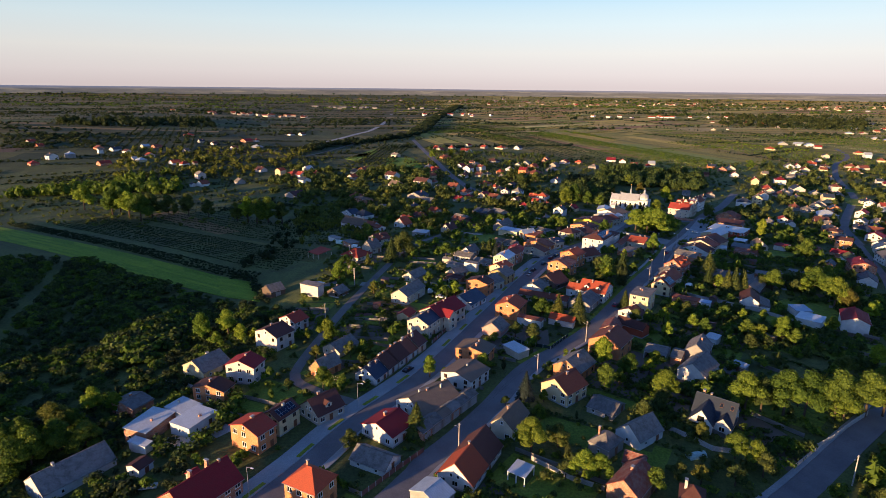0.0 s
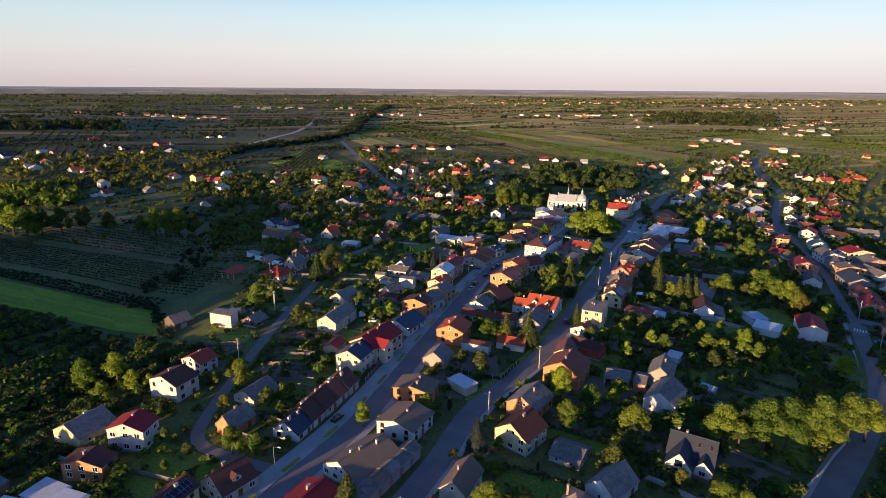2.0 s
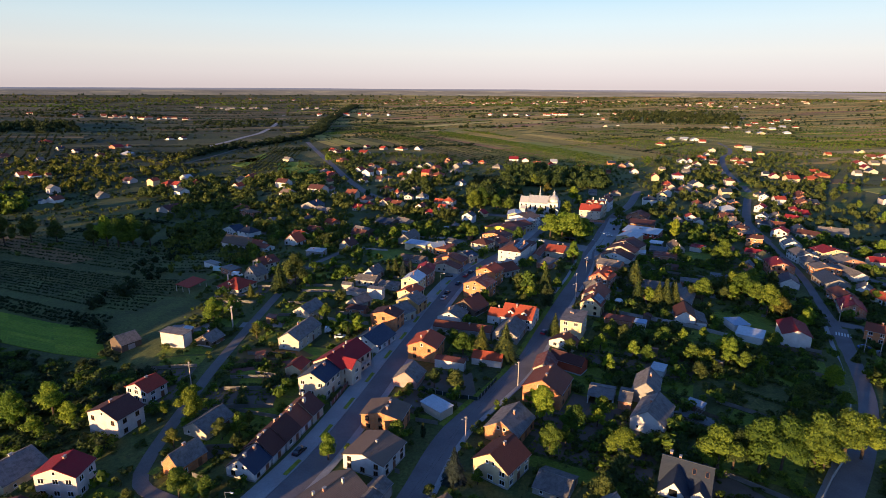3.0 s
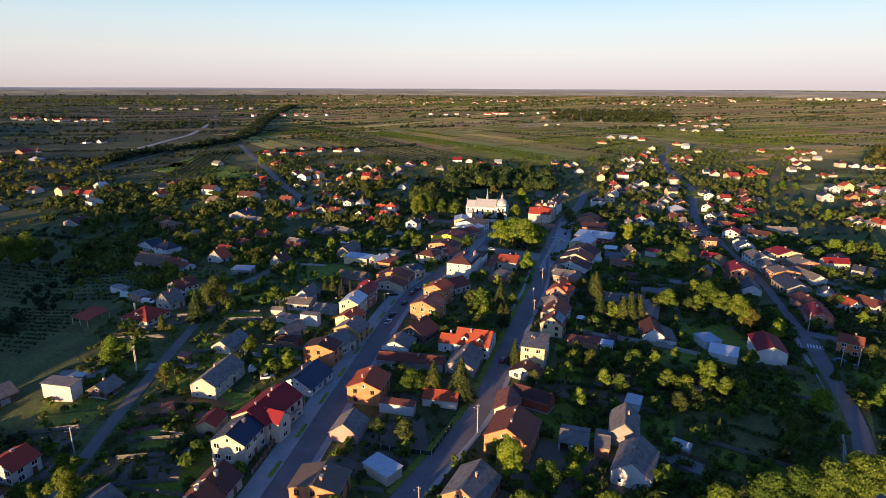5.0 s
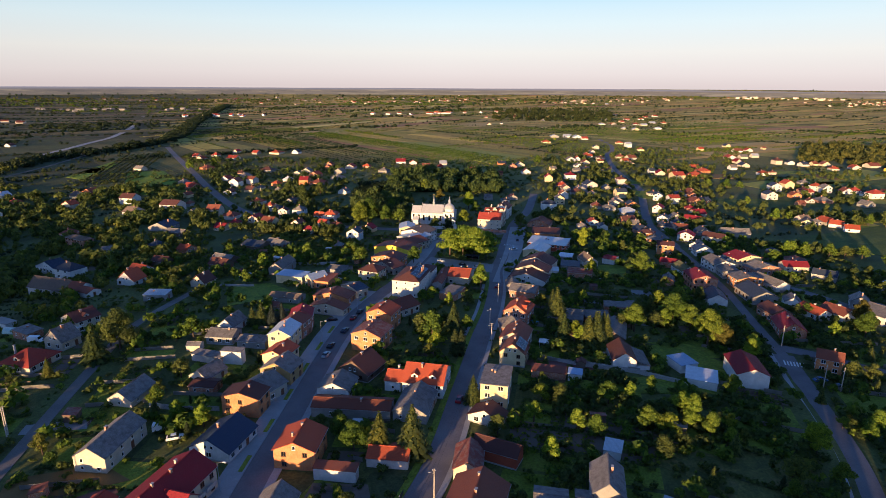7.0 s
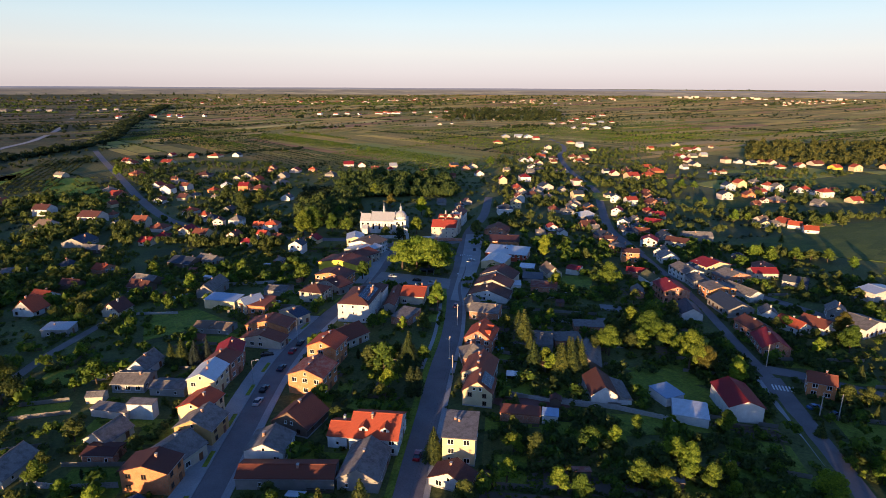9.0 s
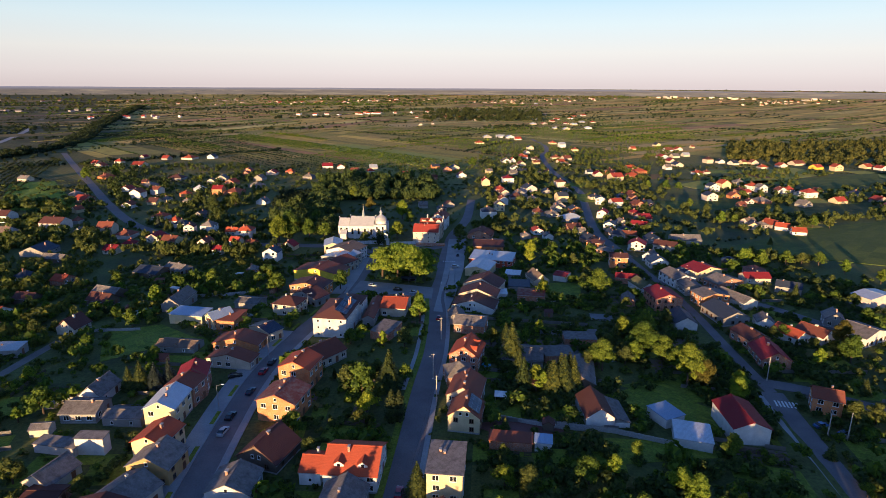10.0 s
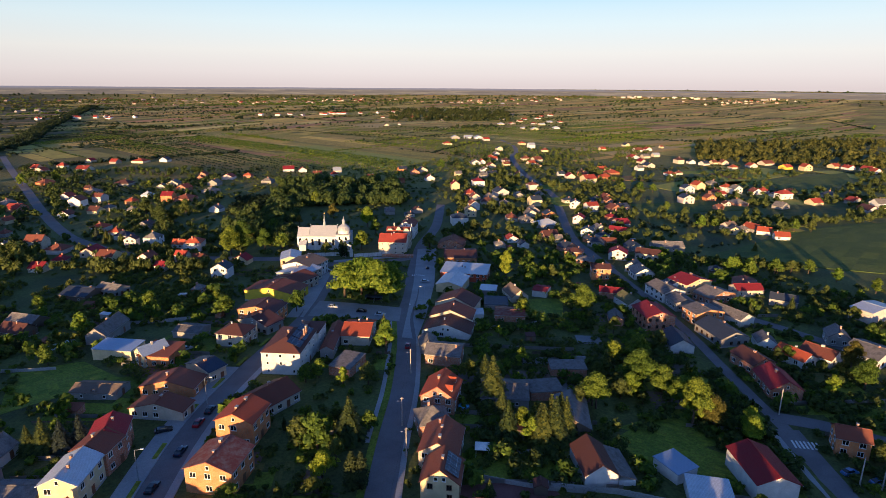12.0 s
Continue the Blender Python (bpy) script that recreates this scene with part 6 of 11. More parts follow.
far_house(366, 573, -25, 11.2, 9.1, 2.6, 3.8, "gable", CONCRETE, SLATE, "single storey grey rendered cottage with slate blue roof")
far_house(358, 541, 73, 11.3, 9.7, 5.3, 3.4, "gable", YELLOWISH, SLATE, "two storey pale yellow house with slate blue roof")
far_house(386, 568, -19, 8.1, 7.1, 2.8, 3.0, "gable", CONCRETE, SLATE, "single storey grey rendered cottage with slate blue roof")
far_house(328, 509, -22, 9.6, 8.1, 2.5, 3.4, "gable", CREAM, GREY, "single storey cream cottage with grey roof")
far_house(339.1, 500.4, -20, 9.6, 9.4, 2.7, 2.9, "gable", ORANGE, SLATE, "single storey orange brick cottage with slate blue roof")
far_house(315.7, 475.9, -11, 16.0, 13.2, 2.8, 4.0, "hip", CONCRETE, METAL, "single storey grey rendered cottage with pale metal roof")
far_house(296, 450, -14, 10.6, 9.1, 2.5, 3.8, "side", BRICK, BROWN, "single storey red brick cottage with dark brown roof")
far_house(312, 495, -18, 9.9, 9.2, 2.7, 3.1, "hip", CONCRETE, GREY, "single storey grey rendered cottage with grey roof")
far_house(306, 504, 65, 10.0, 8.4, 2.8, 3.5, "hip", CONCRETE, REDBROWN, "single storey grey rendered cottage with red brown roof")
far_house(254, 447, 65, 7.2, 6.8, 2.5, 2.5, "hip", CONCRETE, GREY, "single storey grey rendered cottage with grey roof")
far_house(269, 455, -20, 8.0, 8.0, 2.6, 2.5, "gable", WHITE, RED, "single storey white cottage with red roof")
far_house(266, 439, 72, 6.6, 6.4, 2.6, 2.3, "side", WHITE, SLATE, "single storey white cottage with slate blue roof")
far_house(230, 464, -42, 16.0, 14.5, 2.8, 4.0, "gable", BRICK, REDBROWN, "single storey red brick cottage with red brown roof")
far_house(491, 659, 69, 9.0, 7.2, 2.8, 3.2, "gable", WHITE, SLATE, "single storey white cottage with slate blue roof")
far_house(489, 642, -21, 9.8, 9.6, 2.6, 3.8, "gable", CREAM, CRIMSON, "single storey cream cottage with crimson roof")
far_house(510, 645, 74, 10.0, 9.4, 2.8, 3.4, "gable", ORANGE, BROWN, "single storey orange brick cottage with dark brown roof")
far_house(483, 608, 76, 13.9, 13.1, 5.3, 4.0, "gable", YELLOWISH, RED, "two storey pale yellow house with red roof")
far_house(518, 619, -10, 13.6, 12.2, 2.7, 4.0, "hip", ORANGE, ORANGERED, "single storey orange brick cottage with orange red roof")
far_house(550, 640, 80, 14.3, 13.7, 2.7, 4.0, "hip", ORANGE, ORANGERED, "single storey orange brick cottage with orange red roof")
far_house(563, 668, 69, 10.7, 10.5, 2.5, 3.5, "gable", YELLOWISH, ORANGERED, "single storey pale yellow cottage with orange red roof")
far_house(690, 735, -18, 13.7, 13.2, 2.5, 4.0, "gable", WHITE, RED, "single storey white cottage with red roof")
far_house(660, 694, 76, 10.6, 8.6, 2.7, 4.0, "side", CREAM, CRIMSON, "single storey cream cottage with crimson roof")
far_house(638, 663, 74, 11.2, 11.6, 2.7, 3.8, "side", CREAM, SLATE, "single storey cream cottage with slate blue roof")
far_house(606, 650, 73, 9.7, 8.2, 2.8, 3.8, "gable", WHITE, GREY, "single storey white cottage with grey roof")
far_house(739, 738, -18, 10.3, 8.7, 2.6, 3.7, "side", CREAM, METAL, "single storey cream cottage with pale metal roof")
far_house(704, 671, 73, 11.8, 9.6, 5.0, 4.0, "hip", CREAM, BROWN, "two storey cream house with dark brown roof")
far_house(718, 663, -21, 9.4, 8.6, 2.8, 3.1, "gable", WHITE, SLATE, "single storey white cottage with slate blue roof")
far_house(719, 644, 80, 11.6, 9.8, 2.6, 3.6, "gable", PINKWHITE, SLATE, "single storey pale pink cottage with slate blue roof")
far_house(739, 645, 76, 9.4, 7.6, 2.5, 3.4, "gable", YELLOWISH, REDBROWN, "single storey pale yellow cottage with red brown roof")
far_house(747, 636, -20, 10.5, 9.4, 2.8, 4.0, "gable", CREAM, REDBROWN, "single storey cream cottage with red brown roof")
far_house(719, 603, 72, 9.9, 10.2, 2.5, 3.7, "hip", CREAM, ORANGERED, "single storey cream cottage with orange red roof")
far_house(754, 602, -21, 11.3, 10.7, 2.5, 3.8, "gable", PINKWHITE, ORANGERED, "single storey pale pink cottage with orange red roof")
far_house(793, 607, -14, 16.0, 14.1, 2.6, 4.0, "side", CREAM, REDBROWN, "single storey cream cottage with red brown roof")
far_house(777, 572, 80, 12.2, 11.4, 2.8, 3.8, "gable", YELLOW, ORANGERED, "single storey bright yellow cottage with orange red roof")
far_house(784, 552, -19, 12.0, 10.1, 5.1, 4.0, "gable", YELLOWISH, ORANGERED, "two storey pale yellow house with orange red roof")
far_house(843, 549, 75, 12.4, 11.0, 2.5, 4.0, "gable", YELLOWISH, ORANGERED, "single storey pale yellow cottage with orange red roof")
far_house(842, 532, -15, 11.1, 11.5, 2.8, 3.4, "gable", WHITE, RED, "single storey white cottage with red roof")
far_house(848, 513, -11, 13.0, 13.7, 2.8, 4.0, "gable", CREAM, RED, "single storey cream cottage with red roof")
far_house(834, 499, -23, 11.6, 10.5, 2.7, 4.0, "gable", WHITE, ORANGERED, "single storey white cottage with orange red roof")
far_house(602, 602, 68, 11.1, 11.2, 2.7, 3.4, "hip", WHITE, ORANGERED, "single storey white cottage with orange red roof")
far_house(616, 602, -8, 8.2, 6.3, 2.6, 2.5, "hip", CREAM, REDBROWN, "single storey cream cottage with red brown roof")
far_house(522, 518, -20, 11.0, 9.5, 5.4, 3.4, "gable", WHITE, SLATE, "two storey white house with slate blue roof")
far_house(480, 487, -21, 10.8, 10.6, 5.1, 3.3, "gable", PINKWHITE, SLATE, "two storey pale pink house with slate blue roof")
far_house(548, 526, 75, 10.5, 10.6, 5.0, 4.0, "side", YELLOWISH, ORANGERED, "two storey pale yellow house with orange red roof")
far_house(581, 534, 64, 10.9, 9.9, 2.8, 3.9, "hip", CREAM, GREY, "single storey cream cottage with grey roof")
far_house(509, 485, -20, 9.5, 8.3, 2.8, 3.3, "gable", ORANGE, REDBROWN, "single storey orange brick cottage with red brown roof")
far_house(540, 501, -16, 9.2, 8.9, 2.8, 3.5, "hip", BRICK, BROWN, "single storey red brick cottage with dark brown roof")
far_house(535, 492, -9, 8.2, 8.0, 2.8, 2.6, "side", CREAM, RED, "single storey cream cottage with red roof")
far_house(560, 504, -9, 10.3, 8.4, 5.2, 3.4, "hip", WHITE, ORANGERED, "two storey white house with orange red roof")
far_house(560, 494, -16, 9.3, 8.7, 5.3, 3.5, "gable", WHITE, GREY, "two storey white house with grey roof")
far_house(511, 459, 64, 13.7, 12.0, 2.5, 4.0, "hip", BRICK, GREY, "single storey red brick cottage with grey roof")
far_house(479, 455, 74, 7.4, 6.5, 2.5, 2.5, "gable", BRICK, REDBROWN, "single storey red brick cottage with red brown roof")
far_house(498, 461, -16, 6.8, 5.3, 2.5, 2.5, "gable", PINKWHITE, BROWN, "single storey pale pink cottage with dark brown roof")
far_house(575, 484, -24, 10.1, 9.2, 2.8, 3.7, "gable", WHITE, REDBROWN, "single storey white cottage with red brown roof")
far_house(587, 484, -20, 9.4, 8.2, 2.6, 3.7, "hip", PINKWHITE, RED, "single storey pale pink cottage with red roof")
far_house(576, 458, -14, 13.0, 10.3, 5.0, 3.9, "hip", WHITE, RED, "two storey white house with red roof")
far_house(579, 468, -20, 7.4, 7.2, 2.5, 2.8, "hip", WHITE, GREY, "single storey white cottage with grey roof")
far_house(605, 467, 78, 8.5, 6.9, 2.6, 3.2, "side", CONCRETE, REDBROWN, "single storey grey rendered cottage with red brown roof")
far_house(568, 427, 75, 10.7, 10.5, 2.7, 3.7, "gable", YELLOWISH, RED, "single storey pale yellow cottage with red roof")
far_house(620, 442, -10, 12.3, 10.6, 2.7, 4.0, "hip", CREAM, SLATE, "single storey cream cottage with slate blue roof")
far_house(526, 431, -6, 10.3, 9.6, 2.7, 3.8, "gable", CONCRETE, GREY, "single storey grey rendered cottage with grey roof")
far_house(602, 412, -20, 11.6, 10.0, 2.8, 3.8, "gable", CONCRETE, RED, "single storey grey rendered cottage with red roof")
far_house(569, 386, 66, 12.8, 11.0, 2.6, 4.0, "side", PINKWHITE, BROWN, "single storey pale pink cottage with dark brown roof")
far_house(593, 389, 65, 11.0, 10.7, 5.0, 4.0, "gable", WHITE, GREY, "two storey white house with grey roof")
far_house(429, 394, -6, 11.1, 10.0, 2.5, 3.5, "gable", CONCRETE, ORANGERED, "single storey grey rendered cottage with orange red roof")
far_house(419, 405, -9, 8.7, 8.8, 2.8, 3.4, "side", PINKWHITE, GREYBROWN, "single storey pale pink cottage with grey brown roof")
far_house(419, 395, -10, 8.0, 6.8, 2.5, 2.8, "hip", CONCRETE, GREY, "single storey grey rendered cottage with grey roof")
far_house(412, 525, -21, 10.8, 9.4, 2.6, 3.8, "hip", PINKWHITE, SLATE, "single storey pale pink cottage with slate blue roof")
far_house(383, 501, 72, 9.3, 9.7, 5.0, 2.9, "gable", WHITE, RED, "two storey white house with red roof")
far_house(429, 530, -12, 10.3, 8.7, 2.7, 3.6, "gable", BRICK, REDBROWN, "single storey red brick cottage with red brown roof")
far_house(400, 493, -15, 10.8, 10.6, 2.6, 3.6, "gable", BRICK, REDBROWN, "single storey red brick cottage with red brown roof")
far_house(410, 494, -10, 9.5, 9.7, 2.6, 3.0, "side", BRICK, SLATE, "single storey red brick cottage with slate blue roof")
far_house(420, 519, -5, 7.7, 6.3, 2.5, 2.6, "gable", BRICK, BROWN, "single storey red brick cottage with dark brown roof")
far_house(374, 471, 69, 8.1, 7.3, 2.6, 2.6, "hip", BRICK, CRIMSON, "single storey red brick cottage with crimson roof")
far_house(364, 452, 74, 10.9, 10.1, 2.8, 3.4, "gable", CONCRETE, CRIMSON, "single storey grey rendered cottage with crimson roof")
far_house(340, 449, 70, 8.1, 8.4, 2.5, 2.6, "side", CREAM, GREY, "single storey cream cottage with grey roof")
far_house(310.7, 428.6, -13, 6.9, 5.4, 2.5, 2.7, "gable", ORANGE, SLATE, "single storey orange brick cottage with slate blue roof")
far_house(285, 420, -7, 10.8, 9.0, 2.6, 3.6, "gable", BRICK, SLATE, "single storey red brick cottage with slate blue roof")
far_house(319, 400, -17, 9.7, 8.3, 2.8, 3.3, "gable", CONCRETE, SLATE, "single storey grey rendered cottage with slate blue roof")
far_house(294, 440, 74, 7.5, 6.6, 2.5, 2.6, "gable", YELLOWISH, GREY, "single storey pale yellow cottage with grey roof")
far_house(326, 432, -13, 7.7, 6.5, 2.6, 2.4, "hip", WHITE, SLATE, "single storey white cottage with slate blue roof")
far_house(389.9, 535.6, -17, 9.2, 7.3, 2.7, 2.9, "hip", CREAM, SLATE, "single storey cream cottage with slate blue roof")
far_house(14, 527, -35, 8.5, 8.9, 2.5, 3.1, "side", CREAM, CRIMSON, "single storey cream cottage with crimson roof")
far_house(23, 538, -25, 8.4, 8.1, 2.5, 2.8, "hip", CONCRETE, CRIMSON, "single storey grey rendered cottage with crimson roof")
far_house(46, 524, -37, 9.9, 9.8, 5.3, 3.2, "side", YELLOWISH, REDBROWN, "two storey pale yellow house with red brown roof")
far_house(64, 510, 52, 8.3, 7.4, 5.3, 3.0, "side", PINKWHITE, REDBROWN, "two storey pale pink house with red brown roof")
far_house(70, 498, -41, 6.7, 6.9, 2.8, 2.3, "side", WHITE, CRIMSON, "single storey white cottage with crimson roof")
far_house(81, 505, -44, 7.5, 5.8, 5.2, 2.7, "side", CREAM, RED, "two storey cream house with red roof")
far_house(89.2, 501.3, 55, 8.5, 7.2, 2.8, 3.1, "gable", ORANGE, REDBROWN, "single storey orange brick cottage with red brown roof")
far_house(80, 446, 56, 6.3, 5.1, 2.5, 2.3, "hip", ORANGE, GREY, "single storey orange brick cottage with grey roof")
far_house(95, 469, -34, 9.2, 8.4, 5.2, 3.3, "gable", WHITE, SLATE, "two storey white house with slate blue roof")
far_house(109.6, 489.3, -40, 9.0, 7.5, 2.6, 3.4, "gable", YELLOWISH, CRIMSON, "single storey pale yellow cottage with crimson roof")
far_house(-522, 747, -39, 12.6, 11.3, 2.5, 4.0, "hip", BRICK, RED, "single storey red brick cottage with red roof")
far_house(-529, 794, -35, 13.4, 12.2, 5.2, 4.0, "side", WHITE, SLATE, "two storey white house with slate blue roof")
far_house(-515, 812, -36, 12.4, 10.2, 5.3, 4.0, "hip", CONCRETE, METAL, "two storey grey rendered house with pale metal roof")
far_house(-669, 960, 59, 11.7, 11.0, 2.8, 3.7, "side", CONCRETE, RED, "single storey grey rendered cottage with red roof")
far_house(-628, 919, -32, 11.2, 10.1, 2.6, 3.7, "gable", BRICK, RED, "single storey red brick cottage with red roof")
far_house(-532, 912, 51, 12.5, 12.2, 2.6, 4.0, "gable", BRICK, REDBROWN, "single storey red brick cottage with red brown roof")
far_house(-436, 754, 54, 15.0, 11.9, 2.5, 4.0, "side", BRICK, RED, "single storey red brick cottage with red roof")
far_house(-503, 864, -41, 7.9, 7.0, 5.3, 2.8, "gable", WHITE, GREY, "two storey white house with grey roof")
far_house(-498, 896, 58, 13.6, 12.8, 2.8, 4.0, "side", WHITE, SLATE, "single storey white cottage with slate blue roof")
far_house(-471, 878, 60, 10.7, 11.2, 2.5, 3.3, "gable", WHITE, BROWN, "single storey white cottage with dark brown roof")
far_house(-478, 947, -35, 11.5, 11.7, 2.5, 3.9, "gable", CREAM, METAL, "single storey cream cottage with pale metal roof")
far_house(-458, 944, -37, 12.9, 12.5, 2.6, 4.0, "gable", BRICK, REDBROWN, "single storey red brick cottage with red brown roof")
far_house(-417, 836, 51, 11.5, 9.1, 2.8, 3.6, "gable", PINKWHITE, ORANGERED, "single storey pale pink cottage with orange red roof")
far_house(-417, 793, -38, 8.5, 6.9, 2.7, 3.3, "gable", CONCRETE, METAL, "single storey grey rendered cottage with pale metal roof")
far_house(-404, 785, -31, 10.8, 11.1, 2.8, 3.7, "hip", YELLOWISH, METAL, "single storey pale yellow cottage with pale metal roof")
far_house(-350, 765, -44, 12.9, 11.9, 2.7, 4.0, "gable", WHITE, ORANGERED, "single storey white cottage with orange red roof")
far_house(-334, 756, 56, 10.4, 8.3, 2.7, 3.9, "hip", WHITE, RED, "single storey white cottage with red roof")
far_house(-322, 760, -38, 7.0, 5.6, 2.7, 2.6, "gable", YELLOWISH, ORANGERED, "single storey pale yellow cottage with orange red roof")
far_house(-391, 897, -33, 9.6, 8.5, 2.8, 3.7, "gable", CREAM, GREY, "single storey cream cottage with grey roof")
far_house(-491, 1145, -42, 16.0, 16.7, 2.7, 4.0, "hip", BRICK, RED, "single storey red brick cottage with red roof")
far_house(-426, 1043, 49, 11.1, 11.4, 2.7, 3.9, "side", CREAM, SLATE, "single storey cream cottage with slate blue roof")
far_house(-391, 1011, -37, 10.8, 11.2, 2.5, 3.7, "gable", PINKWHITE, BROWN, "single storey pale pink cottage with dark brown roof")
far_house(-279, 670, 45, 10.3, 9.4, 5.1, 3.8, "gable", PINKWHITE, GREY, "two storey pale pink house with grey roof")
far_house(-260, 629, -32, 11.7, 10.2, 2.6, 4.0, "gable", WHITE, REDBROWN, "single storey white cottage with red brown roof")
far_house(-269, 624, 57, 5.8, 4.6, 2.7, 1.8, "gable", WHITE, SLATE, "single storey white cottage with slate blue roof")
far_house(-335, 946, -38, 11.5, 10.3, 2.6, 3.6, "gable", PINKWHITE, REDBROWN, "single storey pale pink cottage with red brown roof")
far_house(-356, 1072, -37, 16.0, 16.7, 2.7, 4.0, "gable", BRICK, CRIMSON, "single storey red brick cottage with crimson roof")
far_house(-342, 1082, -35, 11.5, 9.9, 2.6, 3.6, "hip", WHITE, REDBROWN, "single storey white cottage with red brown roof")
far_house(-306, 968, -26, 16.0, 13.7, 2.5, 4.0, "hip", CONCRETE, METAL, "single storey grey rendered cottage with pale metal roof")
far_house(-224, 718, -33, 12.1, 10.7, 2.8, 3.7, "side", PINKWHITE, BROWN, "single storey pale pink cottage with dark brown roof")
far_house(-195, 700, -33, 9.7, 9.7, 5.2, 3.2, "gable", YELLOWISH, ORANGERED, "two storey pale yellow house with orange red roof")
far_house(-178, 695, 51, 12.8, 11.3, 2.7, 4.0, "hip", ORANGE, RED, "single storey orange brick cottage with red roof")
far_house(-169, 729, -39, 11.2, 9.9, 2.8, 3.7, "gable", CREAM, METAL, "single storey cream cottage with pale metal roof")
far_house(-165, 677, 55, 11.5, 9.0, 5.0, 3.6, "gable", WHITE, RED, "two storey white house with red roof")
far_house(-153, 642, 45, 10.9, 10.6, 5.4, 3.3, "gable", WHITE, SLATE, "two storey white house with slate blue roof")
far_house(-151, 695, -34, 9.6, 8.2, 2.7, 3.4, "hip", BRICK, ORANGERED, "single storey red brick cottage with orange red roof")
far_house(-147, 577, -37, 16.0, 16.1, 2.5, 4.0, "gable", CONCRETE, BROWN, "single storey grey rendered cottage with dark brown roof")
far_house(-225, 643, 45, 9.9, 8.8, 2.6, 3.9, "gable", CONCRETE, GREY, "single storey grey rendered cottage with grey roof")
far_house(-316, 1227, -36, 14.8, 14.9, 2.8, 4.0, "hip", WHITE, BROWN, "single storey white cottage with dark brown roof")
far_house(-293, 1228, -34, 11.1, 11.7, 2.5, 4.0, "gable", WHITE, BROWN, "single storey white cottage with dark brown roof")
far_house(-103, 660, -39, 10.2, 9.0, 5.2, 3.5, "gable", CREAM, ORANGERED, "two storey cream house with orange red roof")
far_house(-98, 723, -39, 13.3, 10.8, 2.6, 4.0, "gable", ORANGE, REDBROWN, "single storey orange brick cottage with red brown roof")
far_house(-107, 712, 48, 10.9, 9.3, 2.7, 3.5, "gable", CREAM, GREYBROWN, "single storey cream cottage with grey brown roof")
far_house(-71, 869, -40, 11.9, 9.9, 2.7, 3.6, "side", CREAM, GREY, "single storey cream cottage with grey roof")
far_house(-58, 659, -33, 13.2, 11.7, 5.0, 4.0, "side", WHITE, BROWN, "two storey white house with dark brown roof")
far_house(-50, 607, 53, 13.1, 10.8, 2.5, 4.0, "gable", PINKWHITE, GREYBROWN, "single storey pale pink cottage with grey brown roof")
far_house(-22, 612, -33, 16.0, 12.8, 5.1, 4.0, "side", PINKWHITE, BROWN, "two storey pale pink house with dark brown roof")
far_house(-24, 543, 61, 15.1, 15.1, 2.8, 4.0, "side", CONCRETE, SLATE, "single storey grey rendered cottage with slate blue roof")
far_house(-84, 558, -32, 10.4, 10.1, 2.8, 3.7, "hip", BRICK, REDBROWN, "single storey red brick cottage with red brown roof")
far_house(-61, 441, -45, 13.1, 10.1, 5.1, 4.0, "hip", WHITE, SLATE, "two storey white house with slate blue roof")
far_house(-50, 403, 58, 8.2, 7.6, 2.6, 2.8, "gable", WHITE, REDBROWN, "single storey white cottage with red brown roof")
far_house(-7, 474, 49, 8.9, 8.2, 2.5, 2.7, "gable", BRICK, ORANGERED, "single storey red brick cottage with orange red roof")
far_house(-27, 428, -43, 10.1, 8.7, 2.7, 3.2, "side", WHITE, ORANGERED, "single storey white cottage with orange red roof")
far_house(-24, 489, -45, 9.1, 8.5, 2.7, 3.4, "hip", CONCRETE, SLATE, "single storey grey rendered cottage with slate blue roof")
far_house(812, 1817, 74, 11.4, 10.7, 2.7, 4.0, "hip", PINKWHITE, ORANGERED, "single storey pale pink cottage with orange red roof")
far_house(861, 1836, -17, 14.4, 13.3, 2.7, 4.0, "gable", CREAM, ORANGERED, "single storey cream cottage with orange red roof")
far_house(916, 1886, -6, 16.0, 16.1, 2.7, 4.0, "side", CREAM, METAL, "single storey cream cottage with pale metal roof")
far_house(899, 1793, 76, 11.4, 9.2, 2.5, 4.0, "gable", CREAM, RED, "single storey cream cottage with red roof")
far_house(928, 1755, -22, 14.1, 10.7, 2.6, 4.0, "hip", CONCRETE, ORANGERED, "single storey grey rendered cottage with orange red roof")
far_house(900, 1618, -15, 10.4, 8.9, 2.7, 3.8, "gable", PINKWHITE, GREY, "single storey pale pink cottage with grey roof")
far_house(675, 1502, -15, 10.5, 10.4, 2.6, 4.0, "gable", CREAM, BROWN, "single storey cream cottage with dark brown roof")
far_house(726, 1534, 70, 9.6, 7.6, 2.7, 3.6, "hip", PINKWHITE, SLATE, "single storey pale pink cottage with slate blue roof")
far_house(798, 2088, -12, 12.8, 13.3, 2.7, 3.9, "gable", WHITE, ORANGERED, "single storey white cottage with orange red roof")
far_house(848, 2073, 77, 9.6, 8.3, 2.7, 3.5, "side", CREAM, GREY, "single storey cream cottage with grey roof")
far_house(1400, 2734, -19, 16.0, 15.8, 2.7, 4.0, "side", CREAM, GREY, "single storey cream cottage with grey roof")
far_house(1440, 2721, 70, 16.0, 16.1, 2.5, 4.0, "hip", CREAM, ORANGERED, "single storey cream cottage with orange red roof")
far_house(1480, 2655, 72, 16.0, 13.1, 2.5, 4.0, "side", WHITE, ORANGERED, "single storey white cottage with orange red roof")
far_house(1520, 2591, -20, 16.0, 14.1, 2.6, 4.0, "gable", CONCRETE, ORANGERED, "single storey grey rendered cottage with orange red roof")
far_house(1558, 2578, -26, 16.0, 15.4, 2.7, 4.0, "gable", CONCRETE, ORANGERED, "single storey grey rendered cottage with orange red roof")
